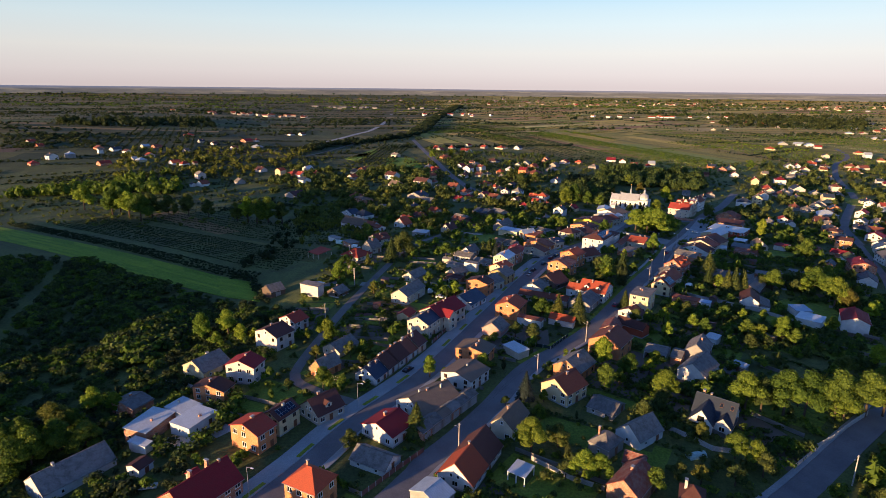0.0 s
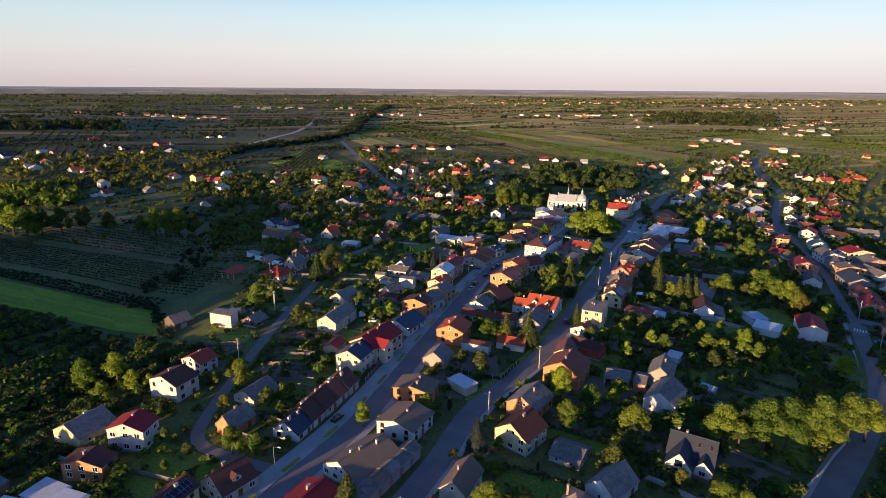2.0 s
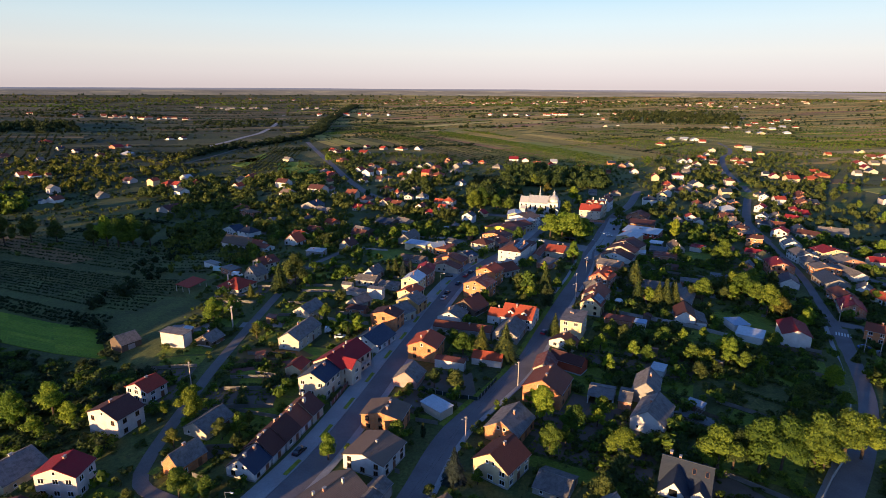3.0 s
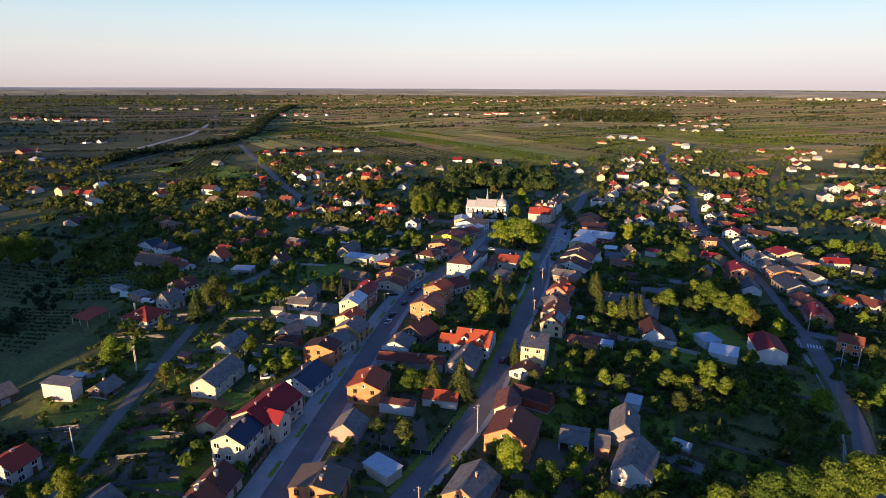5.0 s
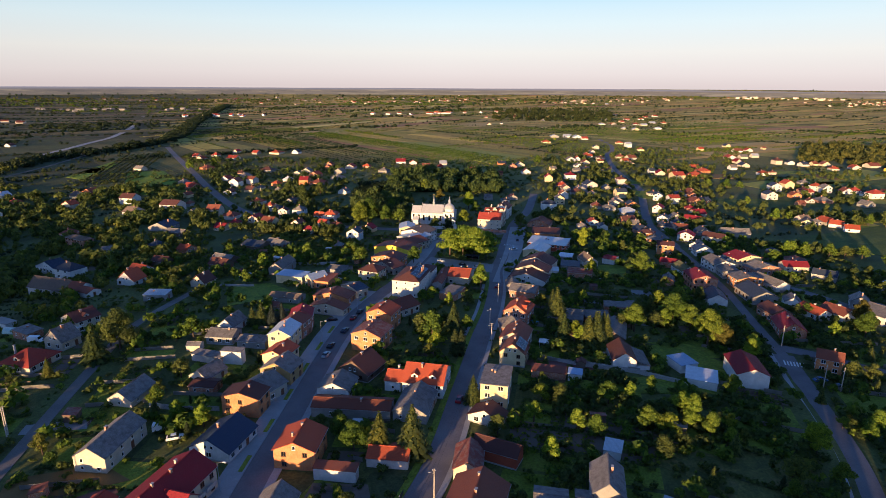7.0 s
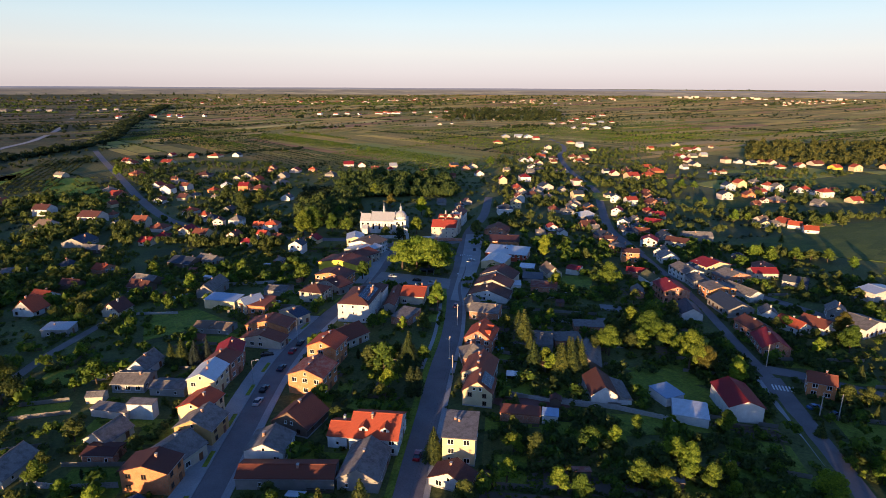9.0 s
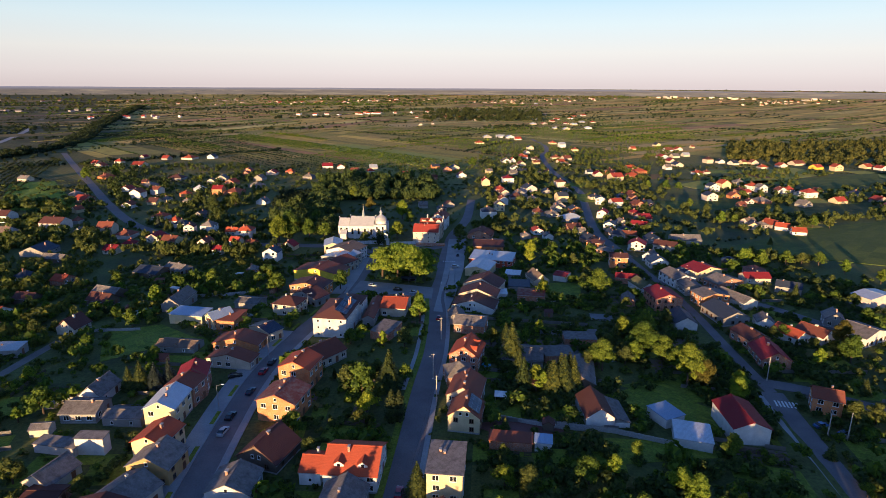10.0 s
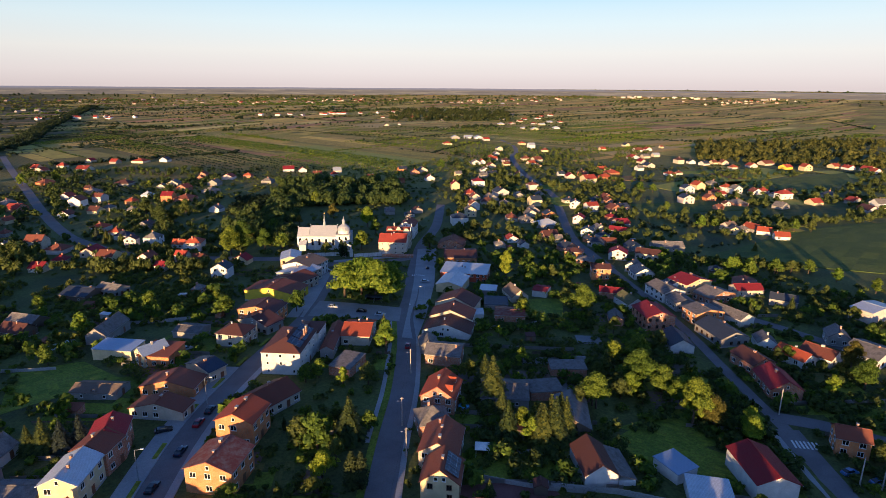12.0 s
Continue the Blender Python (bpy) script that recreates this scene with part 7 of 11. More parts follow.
far_house(1594, 2515, -11, 16.0, 12.3, 2.6, 4.0, "gable", CONCRETE, ORANGERED, "single storey grey rendered cottage with orange red roof")
far_house(1631, 2502, -17, 16.0, 15.7, 2.7, 4.0, "gable", YELLOWISH, ORANGERED, "single storey pale yellow cottage with orange red roof")
far_house(1668, 2488, -14, 16.0, 14.4, 2.6, 4.0, "gable", WHITE, RED, "single storey white cottage with red roof")
far_house(1701, 2426, 73, 16.0, 14.4, 2.5, 4.0, "gable", WHITE, METAL, "single storey white cottage with pale metal roof")
far_house(563, 1025, -13, 14.5, 13.8, 2.6, 4.0, "hip", YELLOWISH, ORANGERED, "single storey pale yellow cottage with orange red roof")
far_house(640, 1124, -22, 16.0, 13.2, 2.6, 4.0, "gable", CONCRETE, METAL, "single storey grey rendered cottage with pale metal roof")
far_house(665, 1117, -23, 16.0, 13.4, 2.5, 4.0, "side", WHITE, METAL, "single storey white cottage with pale metal roof")
far_house(677, 1101, -13, 15.9, 14.2, 2.5, 4.0, "gable", WHITE, METAL, "single storey white cottage with pale metal roof")
far_house(669, 1063, -18, 12.0, 12.1, 2.5, 4.0, "side", PINKWHITE, RED, "single storey pale pink cottage with red roof")
far_house(966, 1426, -22, 16.0, 16.5, 2.5, 4.0, "hip", CREAM, METAL, "single storey cream cottage with pale metal roof")
far_house(995, 1418, -20, 16.0, 16.0, 2.7, 4.0, "gable", CONCRETE, ORANGERED, "single storey grey rendered cottage with orange red roof")
far_house(1094, 1594, -21, 16.0, 13.5, 2.6, 4.0, "side", WHITE, METAL, "single storey white cottage with pale metal roof")
far_house(1078, 1492, 79, 16.0, 13.3, 2.6, 4.0, "gable", CREAM, ORANGERED, "single storey cream cottage with orange red roof")
far_house(1160, 1576, 68, 16.0, 16.5, 2.6, 4.0, "gable", WHITE, ORANGERED, "single storey white cottage with orange red roof")
far_house(1054, 1402, 65, 16.0, 14.8, 2.7, 4.0, "hip", PINKWHITE, RED, "single storey pale pink cottage with red roof")
far_house(1046, 1359, -18, 16.0, 15.2, 2.7, 4.0, "side", YELLOWISH, METAL, "single storey pale yellow cottage with pale metal roof")
far_house(1219, 1586, -21, 16.0, 15.0, 2.6, 4.0, "hip", WHITE, ORANGERED, "single storey white cottage with orange red roof")
far_house(918, 1269, 72, 14.9, 12.6, 2.6, 4.0, "hip", CREAM, METAL, "single storey cream cottage with pale metal roof")
far_house(920, 1232, -15, 16.0, 12.4, 2.8, 4.0, "gable", YELLOWISH, METAL, "single storey pale yellow cottage with pale metal roof")
far_house(1272, 1782, 65, 16.0, 16.3, 2.8, 4.0, "gable", WHITE, GREY, "single storey white cottage with grey roof")
far_house(1131, 1429, 70, 14.7, 14.9, 2.5, 4.0, "gable", CONCRETE, METAL, "single storey grey rendered cottage with pale metal roof")
far_house(1161, 1419, 74, 16.0, 13.1, 2.8, 4.0, "hip", CREAM, ORANGERED, "single storey cream cottage with orange red roof")
far_house(997, 1248, -21, 16.0, 12.8, 2.6, 4.0, "hip", WHITE, METAL, "single storey white cottage with pale metal roof")
far_house(1358, 1690, -9, 16.0, 13.5, 2.8, 4.0, "side", WHITE, ORANGERED, "single storey white cottage with orange red roof")
far_house(1289, 1652, 72, 16.0, 15.1, 2.8, 4.0, "gable", YELLOWISH, RED, "single storey pale yellow cottage with red roof")
far_house(677, 968, -12, 11.1, 10.9, 2.8, 3.8, "hip", YELLOWISH, ORANGERED, "single storey pale yellow cottage with orange red roof")
far_house(654, 914, 72, 12.0, 10.5, 5.4, 4.0, "gable", WHITE, METAL, "two storey white house with pale metal roof")
far_house(639, 863, -20, 10.0, 8.1, 2.7, 3.7, "hip", YELLOWISH, REDBROWN, "single storey pale yellow cottage with red brown roof")
far_house(580, 899, -16, 10.1, 8.2, 5.1, 3.1, "gable", CREAM, SLATE, "two storey cream house with slate blue roof")
far_house(545, 859, -5, 9.6, 8.2, 2.6, 3.1, "gable", PINKWHITE, GREY, "single storey pale pink cottage with grey roof")
far_house(511, 789, -14, 10.0, 10.2, 2.8, 3.1, "hip", PINKWHITE, BROWN, "single storey pale pink cottage with dark brown roof")
far_house(507, 811, -25, 10.3, 9.2, 2.8, 3.2, "side", PINKWHITE, ORANGERED, "single storey pale pink cottage with orange red roof")
far_house(553, 777, -5, 12.6, 11.8, 2.7, 4.0, "side", CREAM, REDBROWN, "single storey cream cottage with red brown roof")
far_house(733, 836, 73, 10.0, 9.0, 2.7, 3.6, "gable", YELLOWISH, ORANGERED, "single storey pale yellow cottage with orange red roof")
far_house(818, 866, -11, 10.6, 10.7, 2.7, 4.0, "gable", YELLOWISH, SLATE, "single storey pale yellow cottage with slate blue roof")
far_house(772, 800, 72, 12.6, 13.2, 2.5, 4.0, "gable", WHITE, REDBROWN, "single storey white cottage with red brown roof")
far_house(795, 801, -19, 11.3, 10.9, 2.5, 4.0, "gable", PINKWHITE, RED, "single storey pale pink cottage with red roof")
far_house(847, 818, 73, 7.3, 6.2, 2.6, 2.4, "gable", YELLOWISH, REDBROWN, "single storey pale yellow cottage with red brown roof")
far_house(713, 734, 70, 11.5, 10.6, 2.7, 3.7, "gable", CREAM, GREY, "single storey cream cottage with grey roof")
far_house(335, 552, 60, 9.0, 9.0, 2.6, 3.4, "hip", CONCRETE, GREY, "single storey grey rendered cottage with grey roof")
far_house(337, 517, -25, 9.0, 10.0, 2.7, 3.8, "gable", CONCRETE, GREY, "single storey grey rendered cottage with grey roof")
far_house(396, 510, 60, 10.0, 8.0, 2.6, 3.0, "side", CONCRETE, GREY, "single storey grey rendered cottage with grey roof")
far_house(330, 589, -20, 9.0, 10.0, 2.6, 3.6, "gable", CREAM, REDBROWN, "single storey cream cottage with red brown roof")
far_house(522, 659, -25, 10.0, 9.0, 2.6, 3.5, "hip", CREAM, BROWN, "single storey cream cottage with dark brown roof")
far_house(426, 700, -20, 12.0, 8.0, 2.5, 3.0, "side", WHITE, SLATE, "single storey white cottage with slate blue roof")
far_house(448, 679, -25, 9.0, 9.0, 2.6, 3.4, "gable", CREAM, BROWN, "single storey cream cottage with dark brown roof")


# ---- plants ----
def leaf_cloud(rng, lobes, per, size, core=0.74, plain_core=False):
    """Leaf tufts as small tilted faces round lumpy lobes, with a dark inner body; returns arrays of points and faces."""
    pts, fcs, n = [], [], 0
    t = (1 + 5 ** 0.5) / 2
    ico = np.array([(-1, t, 0), (1, t, 0), (-1, -t, 0), (1, -t, 0), (0, -1, t), (0, 1, t), (0, -1, -t), (0, 1, -t), (t, 0, -1), (t, 0, 1), (-t, 0, -1), (-t, 0, 1)], float)
    ico /= np.linalg.norm(ico[0])
    tri = [(0, 11, 5), (0, 5, 1), (0, 1, 7), (0, 7, 10), (0, 10, 11), (1, 5, 9), (5, 11, 4), (11, 10, 2), (10, 7, 6), (7, 1, 8), (3, 9, 4), (3, 4, 2), (3, 2, 6), (3, 6, 8), (3, 8, 9), (4, 9, 5), (2, 4, 11), (6, 2, 10), (8, 6, 7), (9, 8, 1)]
    if plain_core:
        ico = np.array([(1, 0, 0), (-1, 0, 0), (0, 1, 0), (0, -1, 0), (0, 0, 1), (0, 0, -1)], float)
        tri = [(0, 2, 4), (2, 1, 4), (1, 3, 4), (3, 0, 4), (2, 0, 5), (1, 2, 5), (3, 1, 5), (0, 3, 5)]
    for cx, cy, cz, rx, rz in lobes:
        if core:
            q = ico * (1 + rng.uniform(-0.16, 0.16, (len(ico), 1))) * core * np.array([rx, rx, rz]) + (cx, cy, cz)
            pts.append(q)
            fcs += [tuple(i + n for i in f) for f in tri]
            n += len(ico)
        d = rng.normal(size=(per, 3))
        d[:, 2] = np.abs(d[:, 2]) * 0.9 + d[:, 2] * 0.35
        d /= np.linalg.norm(d, axis=1)[:, None]
        pos = d * (rng.uniform(0.72, 1.08, (per, 1)) + 0.1 * np.sin(d[:, :1] * 7 + d[:, 2:] * 5)) * np.array([rx, rx, rz]) + (cx, cy, cz)
        nrm = d + rng.normal(size=(per, 3)) * 0.38
        nrm /= np.linalg.norm(nrm, axis=1)[:, None]
        u = np.cross(nrm, rng.normal(size=(per, 3)))
        u /= np.linalg.norm(u, axis=1)[:, None]
        v = np.cross(nrm, u)
        s = size * rng.uniform(0.6, 1.35, (per, 1))
        tuft = np.stack([pos - u * s * 1.1 - v * s * 0.75, pos + u * s * 1.15 - v * s * 0.6 + nrm * s * 0.25, pos + u * s * 0.1 + v * s * 1.25], 1).reshape(-1, 3)
        pts.append(tuft)
        fcs += [(n + 3 * i, n + 3 * i + 1, n + 3 * i + 2) for i in range(per)]
        n += 3 * per
    return np.concatenate(pts), fcs


def mesh_of(name, pts, fcs, mat):
    me = bpy.data.meshes.new(name)
    me.from_pydata([tuple(p) for p in pts], [], fcs)
    me.materials.append(mat)
    return me


def tube(s, a, b, r0, r1, n=7):
    a, b = Vector(a), Vector(b)
    d = (b - a).normalized()
    u = d.orthogonal().normalized()
    v = d.cross(u)
    ring = lambda c, r: [c + (u * math.cos(2 * math.pi * i / n) + v * math.sin(2 * math.pi * i / n)) * r for i in range(n)]
    p, q = ring(a, r0), ring(b, r1)
    for i in range(n):
        s.quad(p[i], p[(i + 1) % n], q[(i + 1) % n], q[i])
    s.quad(*q)


def broad_meshes(seed, mat, squat=1.0, per=130, count=13, size=0.024):
    """A broad tree 1 m high, to be scaled: trunk with limbs, and crown."""
    rng = np.random.default_rng(seed)
    lobes = []
    for i in range(count):
        a, k = rng.uniform(0, 2 * math.pi), i / (count - 1)
        z = 0.27 + 0.55 * k
        out = (0.25 * math.sin(math.pi * min(1, 0.3 + k * 0.68))) * squat * rng.uniform(0.55, 1.15)
        r = rng.uniform(0.11, 0.18) * (1.1 - 0.35 * k)
        lobes.append((math.cos(a) * out, math.sin(a) * out, z, r * squat, r * 0.95))
    lobes.append((0, 0, 0.56, 0.2 * squat, 0.24))
    p, f = leaf_cloud(rng, lobes, per, size, 0.62)
    s = Solid()
    tube(s, (0, 0, -0.06), (0.01, 0, 0.3), 0.03, 0.02)
    for cx, cy, cz, *_ in lobes[2:8:2]:
        tube(s, (0.01, 0, 0.28), (cx * 0.8, cy * 0.8, cz), 0.013, 0.004, 5)
    return s.mesh("trunk", BARK), mesh_of("crown", p, f, mat)


def spruce_meshes(seed, mat):
    """A spruce 1 m high: rings of drooping boughs with ragged tips."""
    rng = np.random.default_rng(seed)
    pts, fcs, n = [], [], 0
    for lv in range(17):
        k = lv / 16
        z, r = 0.08 + 0.88 * k, 0.25 * (1 - k) ** 0.9 + 0.012
        m = max(6, int(17 * (1 - k) + 5))
        for i in range(m):
            a = 2 * math.pi * (i + rng.uniform(-0.4, 0.4)) / m
            L, w = r * rng.uniform(0.75, 1.15), 0.028 + 0.03 * (1 - k)
            c, si = math.cos(a), math.sin(a)
            for seg in range(3):
                t0, t1 = 0.15 + seg * 0.28, 0.15 + seg * 0.28 + 0.36
                ww = w * (1 - 0.22 * seg) * rng.uniform(0.8, 1.2)
                row = []
                for t, h in ((t0, ww), (t1, ww * 0.7)):
                    x, y, zz = c * L * t, si * L * t, z - 0.32 * L * t * t + rng.uniform(-0.008, 0.008)
                    row += [(x - si * h, y + c * h, zz - 0.012), (x + si * h, y - c * h, zz - 0.012)]
                pts += [row[0], row[1], row[3], row[2]]
                mid = (c * L * (t0 + t1) / 2, si * L * (t0 + t1) / 2, z + 0.03 * (1 - k) + 0.01)
                fcs.append((n, n + 1, n + 2, n + 3))
                n += 4
                pts += [row[0], row[1], mid]
                fcs.append((n, n + 1, n + 2))
                n += 3
    s = Solid()
    tube(s, (0, 0, -0.05), (0, 0, 0.95), 0.02, 0.003)
    return s.mesh("trunk", BARK), mesh_of("crown", pts, fcs, mat)


def thuja_meshes(seed, mat):
    rng = np.random.default_rng(seed)
    lobes = [(0, 0, 0.1 + 0.8 * k, 0.15 * math.sin(math.pi * (0.2 + 0.75 * k)) + 0.03, 0.12) for k in np.linspace(0, 1, 8)]
    p, f = leaf_cloud(rng, lobes, 90, 0.026, 0.7)
    s = Solid()
    tube(s, (0, 0, -0.05), (0, 0, 0.5), 0.02, 0.01)
    return s.mesh("trunk", BARK), mesh_of("crown", p, f, mat)


AUTUMN = foliage("turning_leaves", (0.075, 0.072, 0.014), (0.2, 0.16, 0.026), (1.2, 1.0, 0.5))
LIGHTLEAF = foliage("light_leaves", (0.08, 0.135, 0.016), (0.25, 0.31, 0.022), (1.2, 1.3, 0.5))
KINDS = {
    "broad": [broad_meshes(s, LEAF, q) for s, q in ((1, 1.0), (2, 1.15), (3, 0.9), (4, 1.05))],
    "light": [broad_meshes(s, LIGHTLEAF, q) for s, q in ((5, 0.85), (6, 1.0))],
    "dark": [broad_meshes(s, MIDLEAF, q) for s, q in ((7, 1.0), (8, 1.15), (9, 0.85))],
    "autumn": [broad_meshes(10, AUTUMN, 0.85)],
    "park": [broad_meshes(s, LIGHTLEAF, 1.2, 160, 16, 0.021) for s in (11, 12)],
    "spruce": [spruce_meshes(13, NEEDLE), spruce_meshes(14, NEEDLE)],
    "blue": [spruce_meshes(15, BLUENEEDLE)],
    "thuja": [thuja_meshes(16, LEAFDARK)],
}
# the same trees with finer tufts for tall ones near by, and with fewer, larger tufts for those that stay far off
for kind, mat, sizes in (("broad", LEAF, (1.0, 1.15, 0.9)), ("light", LIGHTLEAF, (0.85, 1.0)), ("dark", MIDLEAF, (1.0, 1.15)), ("autumn", AUTUMN, (0.85,))):
    KINDS[kind + "_big"] = [broad_meshes(27 + i, mat, q, 270, 17, 0.0155) for i, q in enumerate(sizes)]
    KINDS[kind + "_far"] = [broad_meshes(20 + i, mat, q, 44, 13, 0.038) for i, q in enumerate(sizes)]
LABELS = {
    "broad": "leafy green garden tree with rounded crown", "light": "bright yellow green tree with loose crown", "dark": "dark green bushy garden tree",
    "autumn": "tree with yellow brown autumn leaves", "park": "large spreading tree on the square", "spruce": "tall dark green spruce with drooping boughs",
    "blue": "blue grey garden spruce", "thuja": "slender columnar green thuja",
}
PLANTED = []


def tree(kind, x, y, high, name="tree"):
    rng = random.Random(round(x * 10) * 31 + round(y * 10))
    grain = "_far" if y > 290 and high < 14 else "_big" if high > 8 else ""
    trunk, crown = rng.choice(KINDS[kind + grain if kind + grain in KINDS else kind])
    wide = high * rng.uniform(1.0, 1.25)
    if kind in ("broad", "light", "dark") and high > 11:
        wide *= 0.85
    if kind in ("spruce", "blue"):
        wide *= 1.15
    thing = tagged(new({"spruce": "spruce_tree", "blue": "spruce_tree", "thuja": "thuja"}.get(kind, name)), LABELS[kind], "tree")
    thing.matrix_basis = pose(x, y, land(x, y), 0, 0, rng.uniform(0, 360)) @ Matrix.Diagonal((wide, wide, high, 1))
    shared("trunk", trunk, thing, Matrix.Identity(4))
    shared("crown", crown, thing, Matrix.Identity(4))
    PLANTED.append((x, y))
    return thing


GRID = {"count": -1}


def near_lots(x, y):
    """The houses within some 50 m, from a coarse grid that is filled once the houses stand."""
    if GRID["count"] != len(LOT):
        GRID.clear()
        GRID["count"] = len(LOT)
        for lot in LOT:
            i, j = int(lot[0] // 50), int(lot[1] // 50)
            for di in (-1, 0, 1):
                for dj in (-1, 0, 1):
                    GRID.setdefault((i + di, j + dj), []).append(lot)
    return GRID.get((int(x // 50), int(y // 50)), ())


def clear_of(x, y, houses=1.0, roads=1.5):
    """True where neither a house nor a road stands."""
    for hx, hy, turn, a, c in near_lots(x, y):
        dx, dy = x - hx, y - hy
        if abs(dx) + abs(dy) > 45:
            continue
        ct, st = math.cos(radians(turn)), math.sin(radians(turn))
        if abs(dx * ct + dy * st) < a + houses and abs(-dx * st + dy * ct) < c + houses:
            return False
    for line, lo, hi in ROADS:
        for q, n in line:
            dx, dy = x - q.x, y - q.y
            if dx * dx + dy * dy < 200:
                off = dx * n.x + dy * n.y
                along = abs(-dx * n.y + dy * n.x)
                if along < 4.5 and lo - roads < off < hi + roads:
                    return False
    return True


def clumps(seed, per, lobes, size, core=0.75):
    rng = np.random.default_rng(seed)
    ls = [(rng.uniform(-0.28, 0.28), rng.uniform(-0.28, 0.28), rng.uniform(0.25, 0.62), rng.uniform(0.26, 0.38), rng.uniform(0.26, 0.38)) for _ in range(lobes)]
    p, f = leaf_cloud(rng, ls, per, size, core, True)
    return np.asarray(p), f


SHRUBS = [clumps(s, 20, 3, 0.125, 0.66) for s in range(30, 38)]
TUFTS = [clumps(s, 10, 2, 0.15, 0.7) for s in range(40, 45)]
DISTANT = [clumps(s, 5, 1, 0.24, 0.9) for s in range(60, 66)]
GROVE = [clumps(s, 40, 5, 0.09, 0.66) for s in range(70, 76)]
THICKET = [clumps(s, 32, 3, 0.088, 0.58) for s in range(80, 88)]
FARTREES = [clumps(s, 14, 3, 0.13, 0.7) for s in range(50, 56)]


def growth(name, places, templates, mat, label, category):
    """Many plants that nobody could count, in one mesh. places: x, y, width, height."""
    rng = np.random.default_rng(len(places) + 7)
    all_p, all_f, n = [], [], 0
    for x, y, w, h in places:
        p, f = templates[rng.integers(len(templates))]
        a = rng.uniform(0, 6.28)
        c, s = math.cos(a), math.sin(a)
        q = np.empty_like(p)
        q[:, 0] = (p[:, 0] * c - p[:, 1] * s) * w + x
        q[:, 1] = (p[:, 0] * s + p[:, 1] * c) * w + y
        q[:, 2] = p[:, 2] * h + land(x, y) - 0.08 * h
        all_p.append(q)
        all_f.append((f, n))
        n += len(p)
    me = bpy.data.meshes.new(name)
    me.from_pydata(np.concatenate(all_p).tolist(), [], [tuple(i + k for i in fc) for f, k in all_f for fc in f])
    me.materials.append(mat)
    return tagged(new(name, me), label, category, kind="stuff")


def inside(corners, rng):
    """A random place in a quadrilateral."""
    (ax, ay), (bx, by), (cx, cy), (dx, dy) = corners
    u, v = rng.random(), rng.random()
    return ((1 - u) * (1 - v) * ax + u * (1 - v) * bx + u * v * cx + (1 - u) * v * dx, (1 - u) * (1 - v) * ay + u * (1 - v) * by + u * v * cy + (1 - u) * v * dy)


def wood(name, corners, count, high, label, mat=None, wide=0.8, templates=None):
    rng = random.Random(count * 13 + round(corners[0][0]))
    out = []
    while len(out) < count:
        x, y = inside(corners, rng)
        h = high * rng.uniform(0.4, 1.15) * (1.0 if rng.random() < 0.8 else 1.3)
        if noise.noise((x * 0.022, y * 0.022, 5)) < -0.08 and rng.random() < 0.85:
            continue
        if clear_of(x, y, h * 0.3, h * 0.25):
            out.append((x, y, h * wide * rng.uniform(0.8, 1.2), h))
    return growth(name, out, templates or FARTREES, mat or LEAFDARK, label, "trees")


def tree_line(name, points, gap, high, label, mat=None, jitter=4.0, templates=None, wide=0.8):
    rng = random.Random(round(points[0][0]) * 7 + len(points))
    out = []
    for q, n in curve_through(points, gap):
        o = rng.uniform(-jitter, jitter)
        h = high * rng.uniform(0.55, 1.2)
        x, y = q.x + n.x * o, q.y + n.y * o
        if clear_of(x, y, 1.5, 1.5):
            out.append((x, y, h * wide * rng.uniform(0.8, 1.3), h))
    return growth(name, out, templates or FARTREES, mat or LEAFDARK, label, "trees")


def crop_rows(name, start, end, across, count, gap, high, label, mat=None, step=1.6, wide=1.1):
    """Rows of low plants: start to end is the first row, across the step to the next."""
    rng = random.Random(round(start[0]) + count)
    out = []
    for r in range(count):
        a = Vector(start) + Vector(across) * r * gap
        b = Vector(end) + Vector(across) * r * gap
        n = int((b - a).length / step)
        for i in range(n):
            q = a.lerp(b, (i + rng.uniform(-0.3, 0.3)) / n)
            if rng.random() < 0.9 and clear_of(q.x, q.y, 1.0, 1.0):
                h = high * rng.uniform(0.7, 1.2)
                out.append((q.x + rng.uniform(-0.2, 0.2), q.y, h * wide, h))
    return growth(name, out, TUFTS, mat or LEAFDARK, label, "crops")

# ---- trees that stand out ----
tree("broad", -107.0, 132.6, 14.5)
tree("broad", -103.3, 138.6, 12.9)
tree("broad", -97.4, 140.5, 10.5)
tree("broad", -110.9, 129.7, 13.3)
tree("light", -106.9, 160.9, 10.3)
tree("light", -100.8, 161.2, 8.2)
tree("dark", -111.6, 149.2, 12.8)
tree("broad", -118.7, 145.1, 9.9)
tree("broad", -121.6, 142.4, 9.8)
tree("broad", -107.4, 150.3, 9.3)
tree("light", -93.8, 212.3, 13.8)
tree("light", -84.9, 215.6, 12.3)
tree("light", -77.5, 208.4, 8.4)
tree("light", -72.7, 209.3, 5.7)
tree("light", -86.0, 206.4, 6.8)
tree("broad", -42.3, 199.7, 11.7)
tree("spruce", -29.8, 208.1, 6.5)
tree("broad", -37.3, 166.3, 9.2)
tree("broad", -31.0, 165.7, 6.7)
tree("dark", -48.6, 167.2, 4.4)
tree("light", -4.0, 176.0, 8.8)
tree("spruce", -6.8, 142.1, 10.8)
tree("dark", -24.2, 136.5, 5.8)
tree("blue", 26.0, 162.8, 9.8)
tree("dark", 19.4, 158.0, 3.8)
tree("broad", 31.3, 160.8, 4.6)
tree("broad", 23.8, 134.8, 11.3)
tree("dark", 31.3, 137.5, 7.5)
tree("broad", 52.2, 168.9, 9.9)
tree("broad", 57.5, 172.0, 6.5)
tree("broad", 69.0, 163.0, 11.2)
